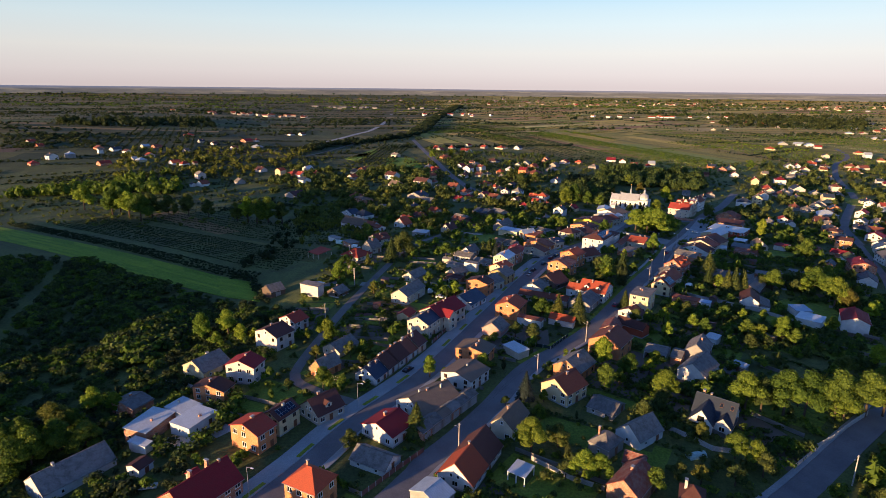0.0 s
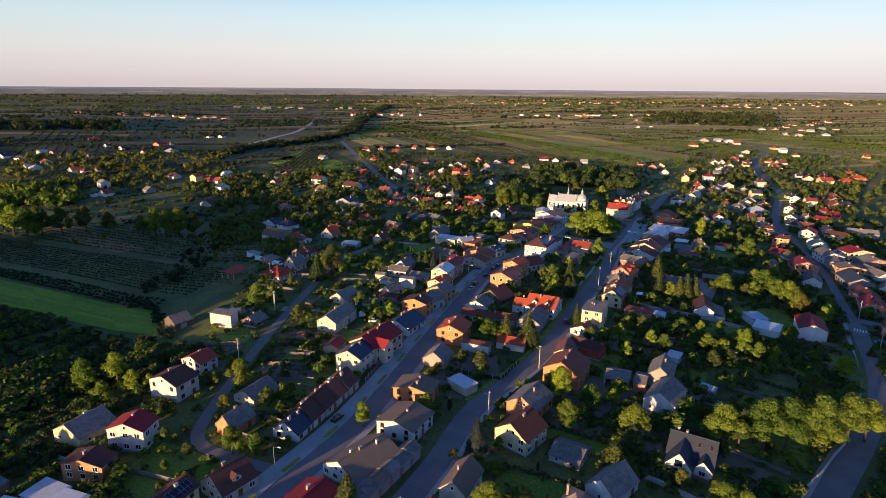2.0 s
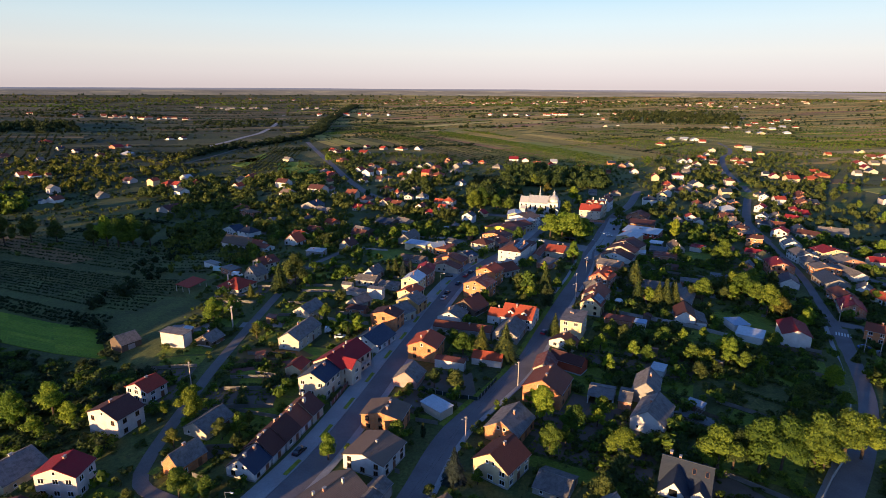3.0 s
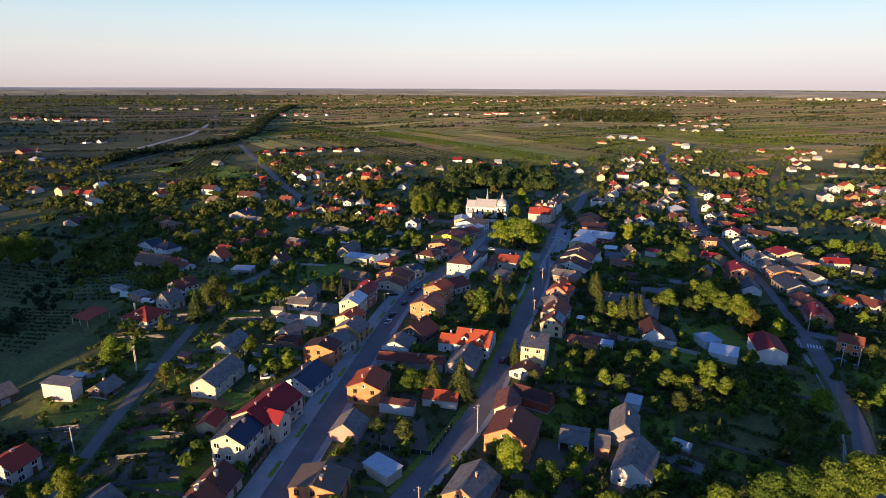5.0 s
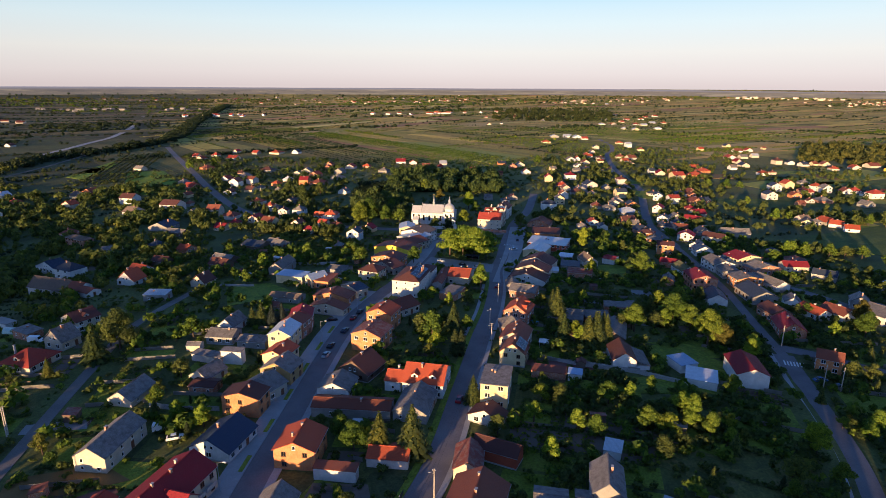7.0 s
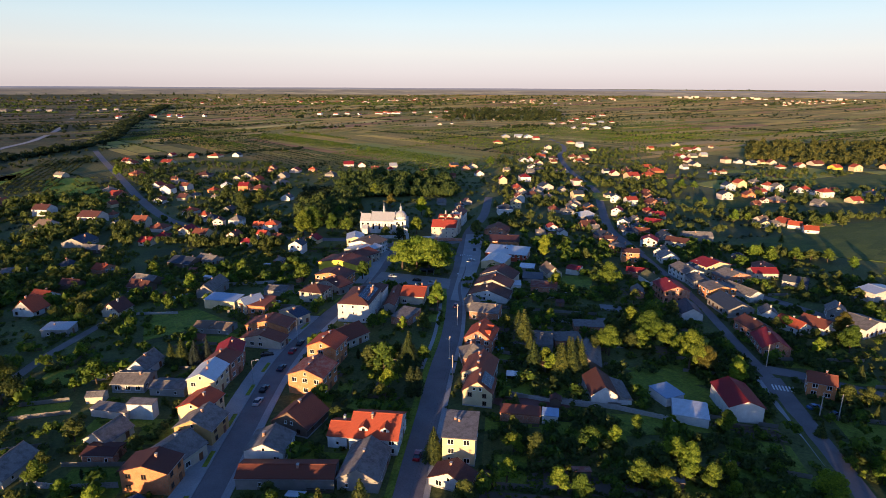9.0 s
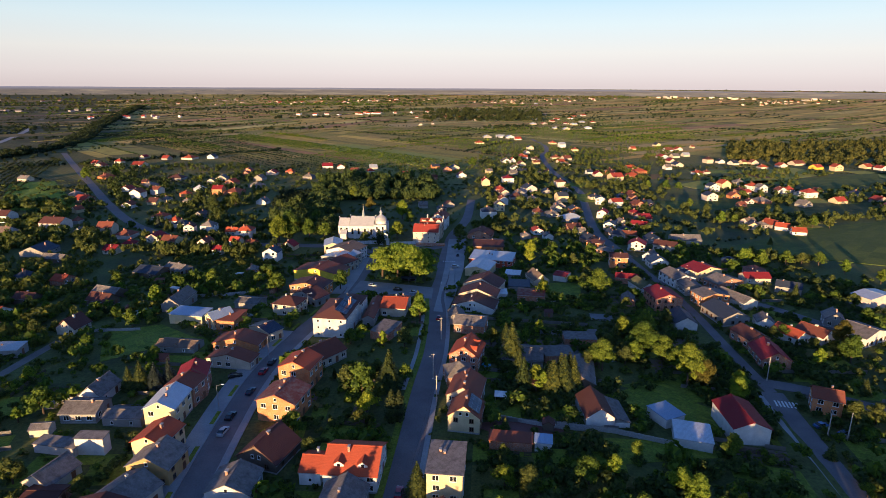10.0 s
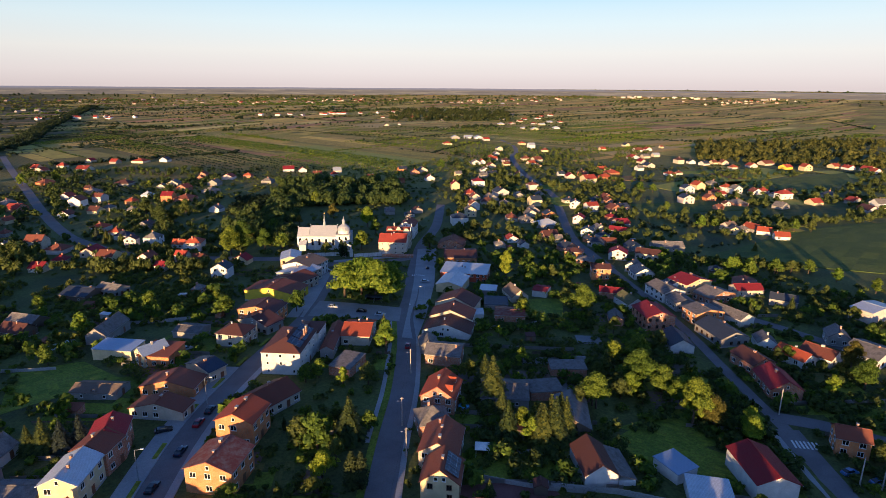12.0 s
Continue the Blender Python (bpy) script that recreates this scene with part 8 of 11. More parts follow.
tree("light", 55.1, 183.8, 13.0)
tree("broad", 62.3, 177.5, 9.5)
tree("light", 34.7, 123.5, 9.8)
tree("light", 38.9, 123.6, 8.3)
tree("broad", 51.4, 119.6, 7.3)
tree("dark", 30.6, 123.9, 5.6)
tree("broad", 89.0, 153.7, 16.1)
tree("dark", 95.3, 156.3, 13.0)
tree("broad", 100.8, 153.9, 16.1)
tree("broad", 107.0, 154.0, 15.8)
tree("broad", 115.2, 153.0, 16.8)
tree("broad", 117.7, 152.5, 9.9)
tree("broad", 125.6, 154.8, 15.3)
tree("broad", 131.4, 155.3, 13.6)
tree("broad", 76.8, 133.3, 8.4)
tree("broad", 80.1, 129.6, 8.7)
tree("broad", 92.7, 116.7, 5.4)
tree("broad", 110.8, 129.2, 4.8)
tree("dark", 69.9, 127.8, 5.7)
tree("dark", 63.3, 122.3, 6.4)
tree("dark", 80.2, 125.8, 7.3)
tree("dark", 71.6, 122.4, 6.4)
tree("dark", 58.6, 124.4, 5.6)
tree("light", 130.7, 208.9, 11.2)
tree("broad", 118.6, 212.0, 7.8)
tree("broad", 162.4, 274.3, 12.0)
tree("spruce", 136.3, 266.8, 10.8)
tree("spruce", 139.5, 266.6, 12.8)
tree("spruce", 143.5, 267.4, 12.0)
tree("spruce", 140.2, 297.8, 10.6)
tree("spruce", 133.5, 279.7, 9.5)
tree("broad", 185.6, 277.7, 13.6)
tree("broad", 180.0, 253.5, 16.7)
tree("autumn", 184.3, 250.0, 11.4)
tree("light", 191.9, 244.3, 8.6)
tree("light", 178.1, 274.6, 8.2)
tree("light", 154.1, 189.8, 10.2)
tree("broad", 198.5, 289.0, 10.7)
tree("light", -51.3, 277.3, 10.5)
tree("spruce", -28.3, 309.4, 14.3)
tree("dark", -22.0, 317.0, 16.2)
tree("dark", -25.6, 321.7, 9.7)
tree("light", -4.5, 343.3, 5.9)
tree("broad", 1.7, 319.0, 9.2)
tree("spruce", 22.9, 324.0, 8.0)
tree("spruce", 26.2, 322.3, 10.0)
tree("blue", 30.0, 320.5, 9.2)
tree("blue", 33.9, 322.2, 8.8)
tree("dark", -8.8, 391.3, 7.1)
tree("broad", 22.8, 387.8, 6.9)
tree("broad", 41.9, 230.4, 9.2)
tree("spruce", 47.9, 227.4, 12.2)
tree("spruce", 55.4, 223.6, 14.7)
tree("spruce", 92.9, 289.7, 13.2)
tree("thuja", 86.0, 271.0, 10.0)
tree("thuja", 88.0, 270.4, 9.6)
tree("broad", 84.5, 290.2, 11.0)
tree("dark", 81.5, 294.3, 8.7)
tree("dark", 86.9, 283.4, 7.2)
tree("light", 81.7, 278.9, 7.5)
tree("spruce", 79.8, 241.5, 9.3)
tree("light", 122.9, 331.7, 13.0)
tree("dark", 92.2, 297.9, 6.3)
tree("spruce", 136.9, 289.2, 14.6)
tree("spruce", 129.0, 271.0, 11.2)
tree("spruce", 135.0, 264.1, 12.2)
tree("spruce", 138.4, 263.6, 13.9)
tree("spruce", 143.4, 265.2, 11.9)
tree("light", 133.3, 266.7, 7.8)
tree("broad", 162.0, 272.5, 12.0)
tree("dark", 156.8, 274.9, 7.5)
tree("broad", 182.4, 280.4, 6.1)
tree("broad", 201.0, 291.9, 10.6)
tree("broad", 187.7, 270.1, 11.2)
tree("broad", 187.8, 263.6, 10.5)
tree("broad", 188.0, 278.1, 7.9)
tree("autumn", 187.1, 251.7, 10.1)
tree("light", 187.8, 240.6, 9.0)
tree("light", 123.9, 226.7, 6.9)
tree("light", 132.6, 214.8, 8.1)
tree("light", 100.0, 218.0, 7.5)
tree("dark", 102.2, 230.2, 8.3)
tree("broad", 174.7, 197.2, 4.2)
tree("light", 156.5, 193.1, 7.7)
tree("dark", 137.2, 182.8, 7.6)
tree("spruce", 183.4, 210.4, 5.1)
tree("light", 58.0, 192.7, 7.5)
tree("light", 55.7, 194.5, 5.5)
tree("broad", 63.0, 182.8, 6.0)
tree("spruce", -6.8, 265.7, 5.6)
tree("thuja", 2.1, 251.6, 4.2)
tree("broad", -48.6, 215.3, 5.5)
tree("broad", -44.8, 214.0, 4.8)
tree("light", 33.2, 411.7, 9.7)
tree("broad", 58.5, 423.4, 11.5)
tree("broad", 17.1, 455.1, 8.2)
tree("broad", 23.9, 382.4, 6.1)
tree("thuja", 13.4, 406.1, 4.4)
tree("thuja", 14.5, 404.7, 4.1)
tree("park", 134.3, 399.5, 17.7)
tree("park", 142.8, 400.2, 19.3)
tree("park", 144.8, 389.0, 20.0)
tree("park", 156.5, 397.9, 15.3)
tree("park", 153.0, 414.0, 15.1)
tree("park", 145.8, 417.7, 13.4)
tree("broad", 109.9, 390.7, 10.4)
tree("broad", 83.2, 400.7, 10.7)
tree("broad", 83.9, 420.5, 7.3)
tree("spruce", 127.3, 342.7, 10.2)
tree("broad", 127.1, 340.4, 6.7)
tree("light", 219.3, 393.6, 15.6)
tree("broad", 233.3, 389.5, 7.9)
tree("broad", 235.1, 383.6, 7.2)
tree("dark", 238.7, 381.3, 7.8)
tree("broad", 212.0, 330.7, 15.4)
tree("broad", 190.4, 342.8, 9.2)
tree("spruce", 197.5, 353.1, 7.8)
tree("broad", 192.2, 294.5, 8.5)
tree("light", 327.5, 339.2, 8.6)
tree("broad", 324.4, 329.3, 9.0)
tree("broad", 341.5, 324.9, 7.0)
tree("broad", 359.9, 317.7, 6.2)
tree("broad", 353.9, 302.2, 5.3)
tree("broad", 352.5, 284.2, 8.3)
tree("broad", 337.2, 284.2, 5.4)
tree("broad", 245.3, 264.7, 6.5)
tree("autumn", 256.1, 248.9, 12.4)
tree("broad", 247.4, 240.6, 11.8)
tree("light", 234.2, 244.1, 7.8)
tree("broad", 292.9, 259.6, 7.0)
tree("broad", 114.9, 513.9, 20.0)
tree("broad", 107.3, 508.5, 19.2)
tree("broad", 126.5, 507.4, 15.5)
tree("broad", 135.3, 502.5, 12.8)
tree("dark", 125.4, 530.5, 12.7)
tree("broad", 140.0, 538.7, 13.2)
tree("broad", 178.0, 483.6, 13.0)
tree("light", 204.4, 535.8, 16.1)
tree("broad", 200.8, 513.6, 11.5)
tree("autumn", 192.6, 571.2, 12.7)
tree("autumn", 165.2, 565.3, 7.4)
tree("broad", 197.6, 624.0, 14.0)
tree("broad", 168.2, 477.5, 7.6)
tree("thuja", 161.7, 474.1, 10.1)
tree("thuja", 163.7, 473.0, 9.1)
tree("dark", 155.8, 481.5, 8.2)
tree("dark", 156.0, 486.9, 6.2)
tree("dark", 215.2, 466.1, 10.7)
tree("broad", 9.9, 875.7, 11.5)
tree("broad", -16.8, 850.4, 13.6)
tree("spruce", 46.1, 574.6, 9.0)
tree("spruce", 48.1, 570.3, 7.9)
tree("blue", 40.8, 585.5, 9.2)
tree("dark", 74.4, 649.4, 15.9)
tree("dark", 80.0, 608.3, 16.0)
tree("dark", 89.6, 613.0, 14.3)
tree("dark", 100.7, 639.6, 13.1)
tree("spruce", 78.8, 564.3, 12.9)
tree("spruce", 84.4, 569.5, 11.2)
tree("light", 88.7, 793.9, 6.6)
tree("broad", 399.0, 766.3, 13.4)
tree("light", -313.5, 502.5, 24.0)
tree("broad", -276.9, 480.6, 24.0)
tree("light", -256.8, 469.4, 24.0)
tree("dark", -238.8, 470.4, 24.0)
tree("dark", -225.2, 471.2, 22.1)
tree("light", -155.8, 457.7, 22.4)
tree("broad", -140.2, 458.6, 22.5)
tree("dark", -127.1, 451.9, 19.0)
tree("dark", -166.3, 462.1, 17.1)
tree("dark", -193.4, 473.0, 17.5)
tree("dark", -212.3, 479.2, 21.0)
tree("broad", -272.4, 485.6, 24.0)
tree("broad", -241.7, 457.7, 24.0)
tree("broad", -147.6, 453.2, 20.9)
tree("broad", 434.3, 470.2, 9.5)
tree("light", 405.1, 416.6, 10.5)
tree("broad", 413.4, 411.4, 8.5)
tree("spruce", 433, 398.9, 8.5)
tree("broad", 449.7, 377, 9.5)
tree("dark", 455.4, 368.9, 9)
tree("light", 325.1, 340.8, 8.5)
tree("light", 329, 332.3, 9.5)
tree("broad", 340.3, 325.6, 9)
tree("dark", 347, 321, 8)
tree("broad", 355.6, 316.8, 8.5)
tree("light", 353.9, 302.2, 8)
tree("broad", 472, 552, 10)
tree("broad", 487, 543, 11)
tree("broad", 496, 536, 9)
tree("spruce", 375.9, 358.7, 6)

# ---- woods, hedges and crops ----
wood("hillside_wood", [(-772, 1189), (-516, 1342), (-615, 1586), (-846, 1326)], 420, 14, "dark deciduous wood on the hillside")
wood("hill_scrub", [(-675, 898), (-545, 927), (-629, 1112), (-782, 1047)], 260, 6, "dark scrub on the hill slope", wide=1.2)
tree_line("valley_trees", [(-223, 919), (-201, 1013), (-166, 1049), (-120, 1137), (-60, 1294), (-34, 1814), (16, 2329), (66, 2736)], 2.2, 11, "belt of trees along the valley", jitter=16, wide=1.1)
wood("riverside_wood", [(-422, 550), (-367, 574), (-257, 580), (-327, 696)], 300, 11, "mixed trees along the stream", mat=LEAF)
wood("village_trees", [(-391, 668), (-213, 678), (-206, 955), (-490, 940)], 420, 8, "trees between the valley houses", mat=MIDLEAF)
wood("village_trees", [(-174, 584), (-14, 558), (-32, 735), (-217, 714)], 280, 8, "trees between the valley houses", mat=MIDLEAF)
wood("garden_trees", [(-89, 351), (6, 370), (8, 539), (-146, 565)], 420, 6, "garden trees between the houses", mat=MIDLEAF)
wood("slope_trees", [(-113, 309), (-97, 305), (-88, 484), (-128, 493)], 60, 6, "bushes at the field edge")
wood("pine_forest", [(752, 682), (887, 512), (1330, 705), (980, 850)], 900, 11, "dense pine forest beyond the village", mat=PINE)
wood("shelter_wood", [(766, 1678), (1067, 1516), (1450, 2076), (1028, 2208)], 500, 16, "dark shelter wood between the fields")
wood("church_grove", [(164, 635), (266, 595), (310, 707), (203, 741)], 520, 11, "dense grove of tall trees behind the church", mat=GROVELEAF, templates=GROVE)
wood("church_grove", [(110, 539), (146, 516), (181, 615), (127, 625)], 170, 10, "trees beside the church", mat=GROVELEAF, templates=GROVE)
wood("plot_trees", [(-3, 523), (104, 477), (117, 510), (-10, 591)], 330, 6.5, "dense dark garden trees between the plots", templates=SHRUBS, mat=MIDLEAF)
wood("plot_bushes", [(9, 397), (70, 412), (103, 475), (-2, 514)], 420, 3.2, "dark bushes between the plots", templates=SHRUBS, wide=1.2, mat=MIDLEAF)
wood("lane_trees", [(-102, 428), (-16, 430), (-18, 720), (-208, 783)], 380, 7.5, "dense dark garden trees along the lane", templates=SHRUBS, wide=1.1, mat=MIDLEAF)
wood("east_gardens", [(143, 237), (216, 221), (376, 290), (249, 344)], 380, 3.0, "dark bushes and fruit trees in the eastern gardens", templates=SHRUBS, wide=1.2, mat=MIDLEAF)
wood("field_edge", [(245, 347), (353, 324), (449, 321), (299, 371)], 200, 4.5, "dark trees along the field edge", templates=SHRUBS, mat=MIDLEAF)
wood("orchard", [(119, 607), (169, 591), (188, 688), (149, 693)], 380, 4, "low orchard trees")
wood("village_east_trees", [(225, 468), (327, 407), (593, 665), (393, 743)], 560, 7.2, "garden trees between the houses", mat=MIDLEAF)
wood("village_east_trees", [(316, 406), (481, 335), (858, 498), (568, 625)], 480, 7.2, "trees between the eastern houses", mat=MIDLEAF)
wood("village_west_trees", [(-6, 549), (105, 512), (171, 886), (-27, 990)], 800, 6, "garden trees between the western houses", mat=MIDLEAF)
wood("village_north_trees", [(399, 766), (623, 649), (833, 829), (529, 953)], 420, 6, "trees between the northern houses", mat=MIDLEAF)
wood("hamlet_trees", [(752, 1143), (926, 1094), (1597, 1872), (1342, 1960)], 120, 8, "trees between the hamlet houses")
tree_line("hedge_far", [(461, 1303), (560, 1228), (639, 1133), (689, 1053)], 9, 5, "hedge between fields", jitter=8)
tree_line("hedge_far", [(538, 1581), (659, 1435), (792, 1338), (934, 1155)], 10, 5, "hedge between fields", jitter=8)
tree_line("hedge_far", [(1206, 1529), (1550, 1503), (2003, 1445)], 14, 9, "line of trees between fields", jitter=20)
tree_line("hedge_far", [(1763, 2210), (2132, 2046), (2617, 1871)], 16, 12, "line of distant trees", jitter=60)
tree_line("hedge_far", [(795, 2310), (1210, 2589), (2060, 2573)], 16, 12, "line of distant trees", jitter=60)
tree_line("hedge_far", [(-1057, 1427), (-1025, 1860), (-826, 2280), (-395, 2253), (-5, 2086)], 14, 9, "line of distant trees", jitter=40)
tree_line("hedge_far", [(-1819, 2471), (-1295, 2846), (-529, 3030), (-7, 2906)], 16, 12, "line of distant trees", jitter=90)
tree_line("hedge_far", [(-2094, 2850), (-1512, 3329), (-10, 3732), (1189, 3091), (1962, 2696)], 18, 14, "distant belt of woods", jitter=200)
tree_line("hedge_far", [(-861, 1707), (-546, 1579), (-273, 1550), (-136, 1670)], 14, 7, "hedge on the hill", jitter=30)
tree_line("hedge_far", [(-188, 736), (-138, 989), (-29, 1188), (152, 1413)], 10, 6, "hedge between fields", jitter=12)
tree_line("hedge_far", [(-4, 1775), (332, 1649), (789, 1627), (1142, 1547)], 12, 6, "hedge between fields", jitter=24)
tree_line("hedge_far", [(-6, 2586), (468, 2339), (1085, 2252), (1564, 2132)], 14, 9, "line of trees between fields", jitter=40)
tree_line("hedge_far", [(-148, 2048), (38, 2245), (445, 2267), (1056, 2228)], 14, 9, "line of trees between fields", jitter=40)
tree_line("hedge_far", [(931, 1143), (1150, 954), (1427, 744)], 12, 7, "line of trees between fields", jitter=20)
tree_line("hedge_far", [(1778, 3097), (2671, 2613), (3026, 1444)], 18, 13, "distant belt of woods", jitter=200)
tree_line("hedge_far", [(309, 379), (366, 365), (429, 360), (525, 355)], 4, 3, "hedge along the field", jitter=1.5)
tree_line("hedge_far", [(356, 380), (392, 371), (430, 353)], 4, 3, "hedge along the field", jitter=1)
tree_line("meadow_hedge", [(-80, 250), (-90, 272), (-100, 290), (-110, 296)], 2.0, 3.2, "bushes at the end of the meadow", jitter=2.0, templates=SHRUBS, wide=1.2)
crop_rows("hedge_rows", (-330, 434), (-100, 289), (0.54, 0.84), 4, 3.0, 1.9, "dark rows of currant bushes across the slope", step=1.8)
crop_rows("corn_rows", (-300, 440), (-88, 303), (0.54, 0.84), 12, 3.4, 1.2, "rows of tall maize", LEAFDARK, 1.5)
crop_rows("berry_rows", (-250, 470), (-60, 345), (0.54, 0.84), 10, 6.0, 1.5, "long rows of low berry bushes", LEAFDARK, 2.4)
crop_rows("orchard_rows", (250, 980), (330, 720), (0.95, 0.31), 9, 9.0, 2.5, "long orchard rows", LEAF, 5.0)
crop_rows("orchard_rows_far", (430, 1150), (560, 760), (0.95, 0.31), 12, 12.0, 2.6, "long orchard rows", LEAF, 6.0)
crop_rows("orchard_rows_west", (90, 1200), (190, 780), (0.95, 0.31), 10, 11.0, 2.6, "long orchard rows", LEAFDARK, 6.0)
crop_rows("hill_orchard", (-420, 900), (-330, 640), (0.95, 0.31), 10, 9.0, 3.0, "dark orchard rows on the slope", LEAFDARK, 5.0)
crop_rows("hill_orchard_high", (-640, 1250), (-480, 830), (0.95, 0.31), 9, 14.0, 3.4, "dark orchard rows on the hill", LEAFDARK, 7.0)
crop_rows("plain_orchard", (700, 1300), (820, 900), (0.95, 0.31), 16, 13.0, 3.0, "orchard rows on the plain", LEAF, 7.0)
crop_rows("plain_orchard_far", (950, 1700), (1100, 1150), (0.95, 0.31), 16, 18.0, 3.2, "orchard rows on the plain", LEAF, 9.0)
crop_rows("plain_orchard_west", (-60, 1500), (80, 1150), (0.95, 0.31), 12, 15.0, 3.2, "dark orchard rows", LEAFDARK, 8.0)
crop_rows("slope_orchard", (-73, 771), (-58, 1051), (-1.0, 0.0), 8, 6.5, 2.4, "long orchard rows beside the field", LEAFDARK, 3.0)
crop_rows("vine_rows", (-20, 880), (40, 700), (0.95, 0.31), 8, 9.0, 2.2, "dark planted rows", LEAFDARK, 4.0)

# the bushy valley beside the town
rng = random.Random(3)
valley, light_valley = [], []
while len(valley) < 3900:
    x, y = rng.uniform(-260, -62), rng.uniform(70, 330)
    edge = 391 + (x + 300) * -0.62
    if y > edge - 9 or not clear_of(x, y, 2.0, 3.0) or math.hypot(x + 190 - (y - 245) * -0.35, 0) < 4 and y > 215:
        continue
    thick = noise.noise((x * 0.03, y * 0.03, 0))
    h = rng.uniform(2.0, 4.2) + max(0, thick) * 6
    (light_valley if rng.random() < 0.3 and h > 3 else valley).append((x, y, h * rng.uniform(0.9, 1.4), h))
growth("valley_scrub", valley[::5] + valley[1::5], THICKET, LEAFDARK, "dense dark green scrub in the valley", "bushes")
growth("valley_thicket", valley[2::5] + valley[3::5] + valley[4::5], THICKET, MIDLEAF, "dense green bushes and young trees in the valley", "bushes")
growth("valley_bushes", light_valley, THICKET, LEAF, "lighter green bushes in the valley", "bushes")

# garden trees between the houses
rng = random.Random(11)
made, more = 0, []
while len(more) < 420:
    x, y = rng.uniform(-60, 330), rng.uniform(95, 450)
    if noise.noise((x * 0.045, y * 0.045, 3)) < -0.12 or not clear_of(x, y, 2.0, 2.2) or any((x - a) ** 2 + (y - b) ** 2 < 16 for a, b in PLANTED):
        continue
    kind = rng.choice(("broad", "broad", "dark", "dark", "light", "dark", "spruce", "thuja"))
    if made < 240 and y < 330:
        tree(kind, x, y, rng.uniform(3.6, 8.0) if kind != "thuja" else rng.uniform(2.5, 4.5), "fruit_tree")
        made += 1
    else:
        h = rng.uniform(3.0, 7.0)
        more.append((x, y, h * rng.uniform(0.8, 1.2), h))
growth("garden_trees_small", more, SHRUBS, LEAF, "small leafy trees in the gardens", "trees")
bushes, tufts = [], []
while len(bushes) < 5200:
    x, y = rng.uniform(-64, 340), rng.uniform(85, 470)
    if noise.noise((x * 0.06, y * 0.06, 8)) > -0.25 and clear_of(x, y, 0.9, 1.2):
        h = rng.uniform(0.9, 3.0)
        bushes.append((x, y, h * rng.uniform(0.9, 1.5), h))
growth("garden_bushes", bushes[::3] + bushes[2::3], SHRUBS, MIDLEAF, "dark garden bushes and hedges between the plots", "bushes")
growth("garden_shrubs", bushes[1::3], SHRUBS, LEAF, "fresh green shrubs between the plots", "bushes")
while len(tufts) < 1200:
    x, y = rng.uniform(-64, 340), rng.uniform(85, 470)
    if clear_of(x, y, 0.5, 0.6):
        h = rng.uniform(0.3, 1.0)
        tufts.append((x, y, h * rng.uniform(1.2, 2.2), h))
thicket, thicket_light = [], []
while len(thicket) < 620:
    x, y = rng.uniform(60, 330), rng.uniform(120, 430)
    off = x - (57 + (y - 214) * 0.645)
    if off < 22 or off > 150 or noise.noise((x * 0.05, y * 0.05, 13)) < 0.02 or not clear_of(x, y, 1.6, 2.0):
        continue
    h = rng.uniform(2.2, 5.2)
    (thicket_light if rng.random() < 0.3 else thicket).append((x, y, h * rng.uniform(0.9, 1.3), h))
growth("garden_thicket", thicket, THICKET, MIDLEAF, "green fruit trees and shrubs in the long gardens", "bushes")
growth("garden_thicket_light", thicket_light, THICKET, LEAF, "fresh green fruit trees in the long gardens", "bushes")
outer = []
while len(outer) < 3600:
    x, y = rng.uniform(-430, 620), rng.uniform(430, 850)
    if x > 120 + (y - 400) * 1.4 or not clear_of(x, y, 1.2, 1.5) or noise.noise((x * 0.03, y * 0.03, 4)) < -0.2:
        continue
    h = rng.uniform(1.2, 4.0)
    outer.append((x, y, h * rng.uniform(1.0, 1.6), h))
growth("outer_bushes", outer, TUFTS, MIDLEAF, "dark bushes in the gardens of the outer village", "bushes")
growth("garden_weeds", tufts, TUFTS, MIDLEAF, "rough grass, weeds and vegetable beds", "weeds")


# ---- the open country beyond the village ----
def hedges(name, count, box, angles, long, high, mat, label, seed, gap=0.9, thick=1.0):
    """Hedges and rows of trees along the edges of the long fields."""
    rng = random.Random(seed)
    out = []
    x0, x1, y0, y1 = box
    for _ in range(count):
        cx, cy = rng.uniform(x0, x1), y0 + (y1 - y0) * rng.random() ** 1.5
        a = radians(rng.choice(angles) + rng.uniform(-4, 4))
        L, h0 = rng.uniform(*long) * (0.7 + cy / 3000), rng.uniform(*high)
        far = 1 + cy / 4000
        n = max(3, int(L / (h0 * gap * far)))
        for i in range(n):
            t = (i / (n - 1) - 0.5) * L
            x, y = cx + math.cos(a) * t, cy + math.sin(a) * t
            if rng.random() < 0.82 and clear_of(x, y, 3, 3):
                h = h0 * rng.uniform(0.55, 1.3) * (1.5 if rng.random() < 0.06 else 1.0)
                out.append((x + rng.uniform(-1, 1) * thick, y + rng.uniform(-1, 1) * thick, h0 * far * rng.uniform(1.0, 1.5), h))
    return growth(name, out, DISTANT, mat, label, "hedges")


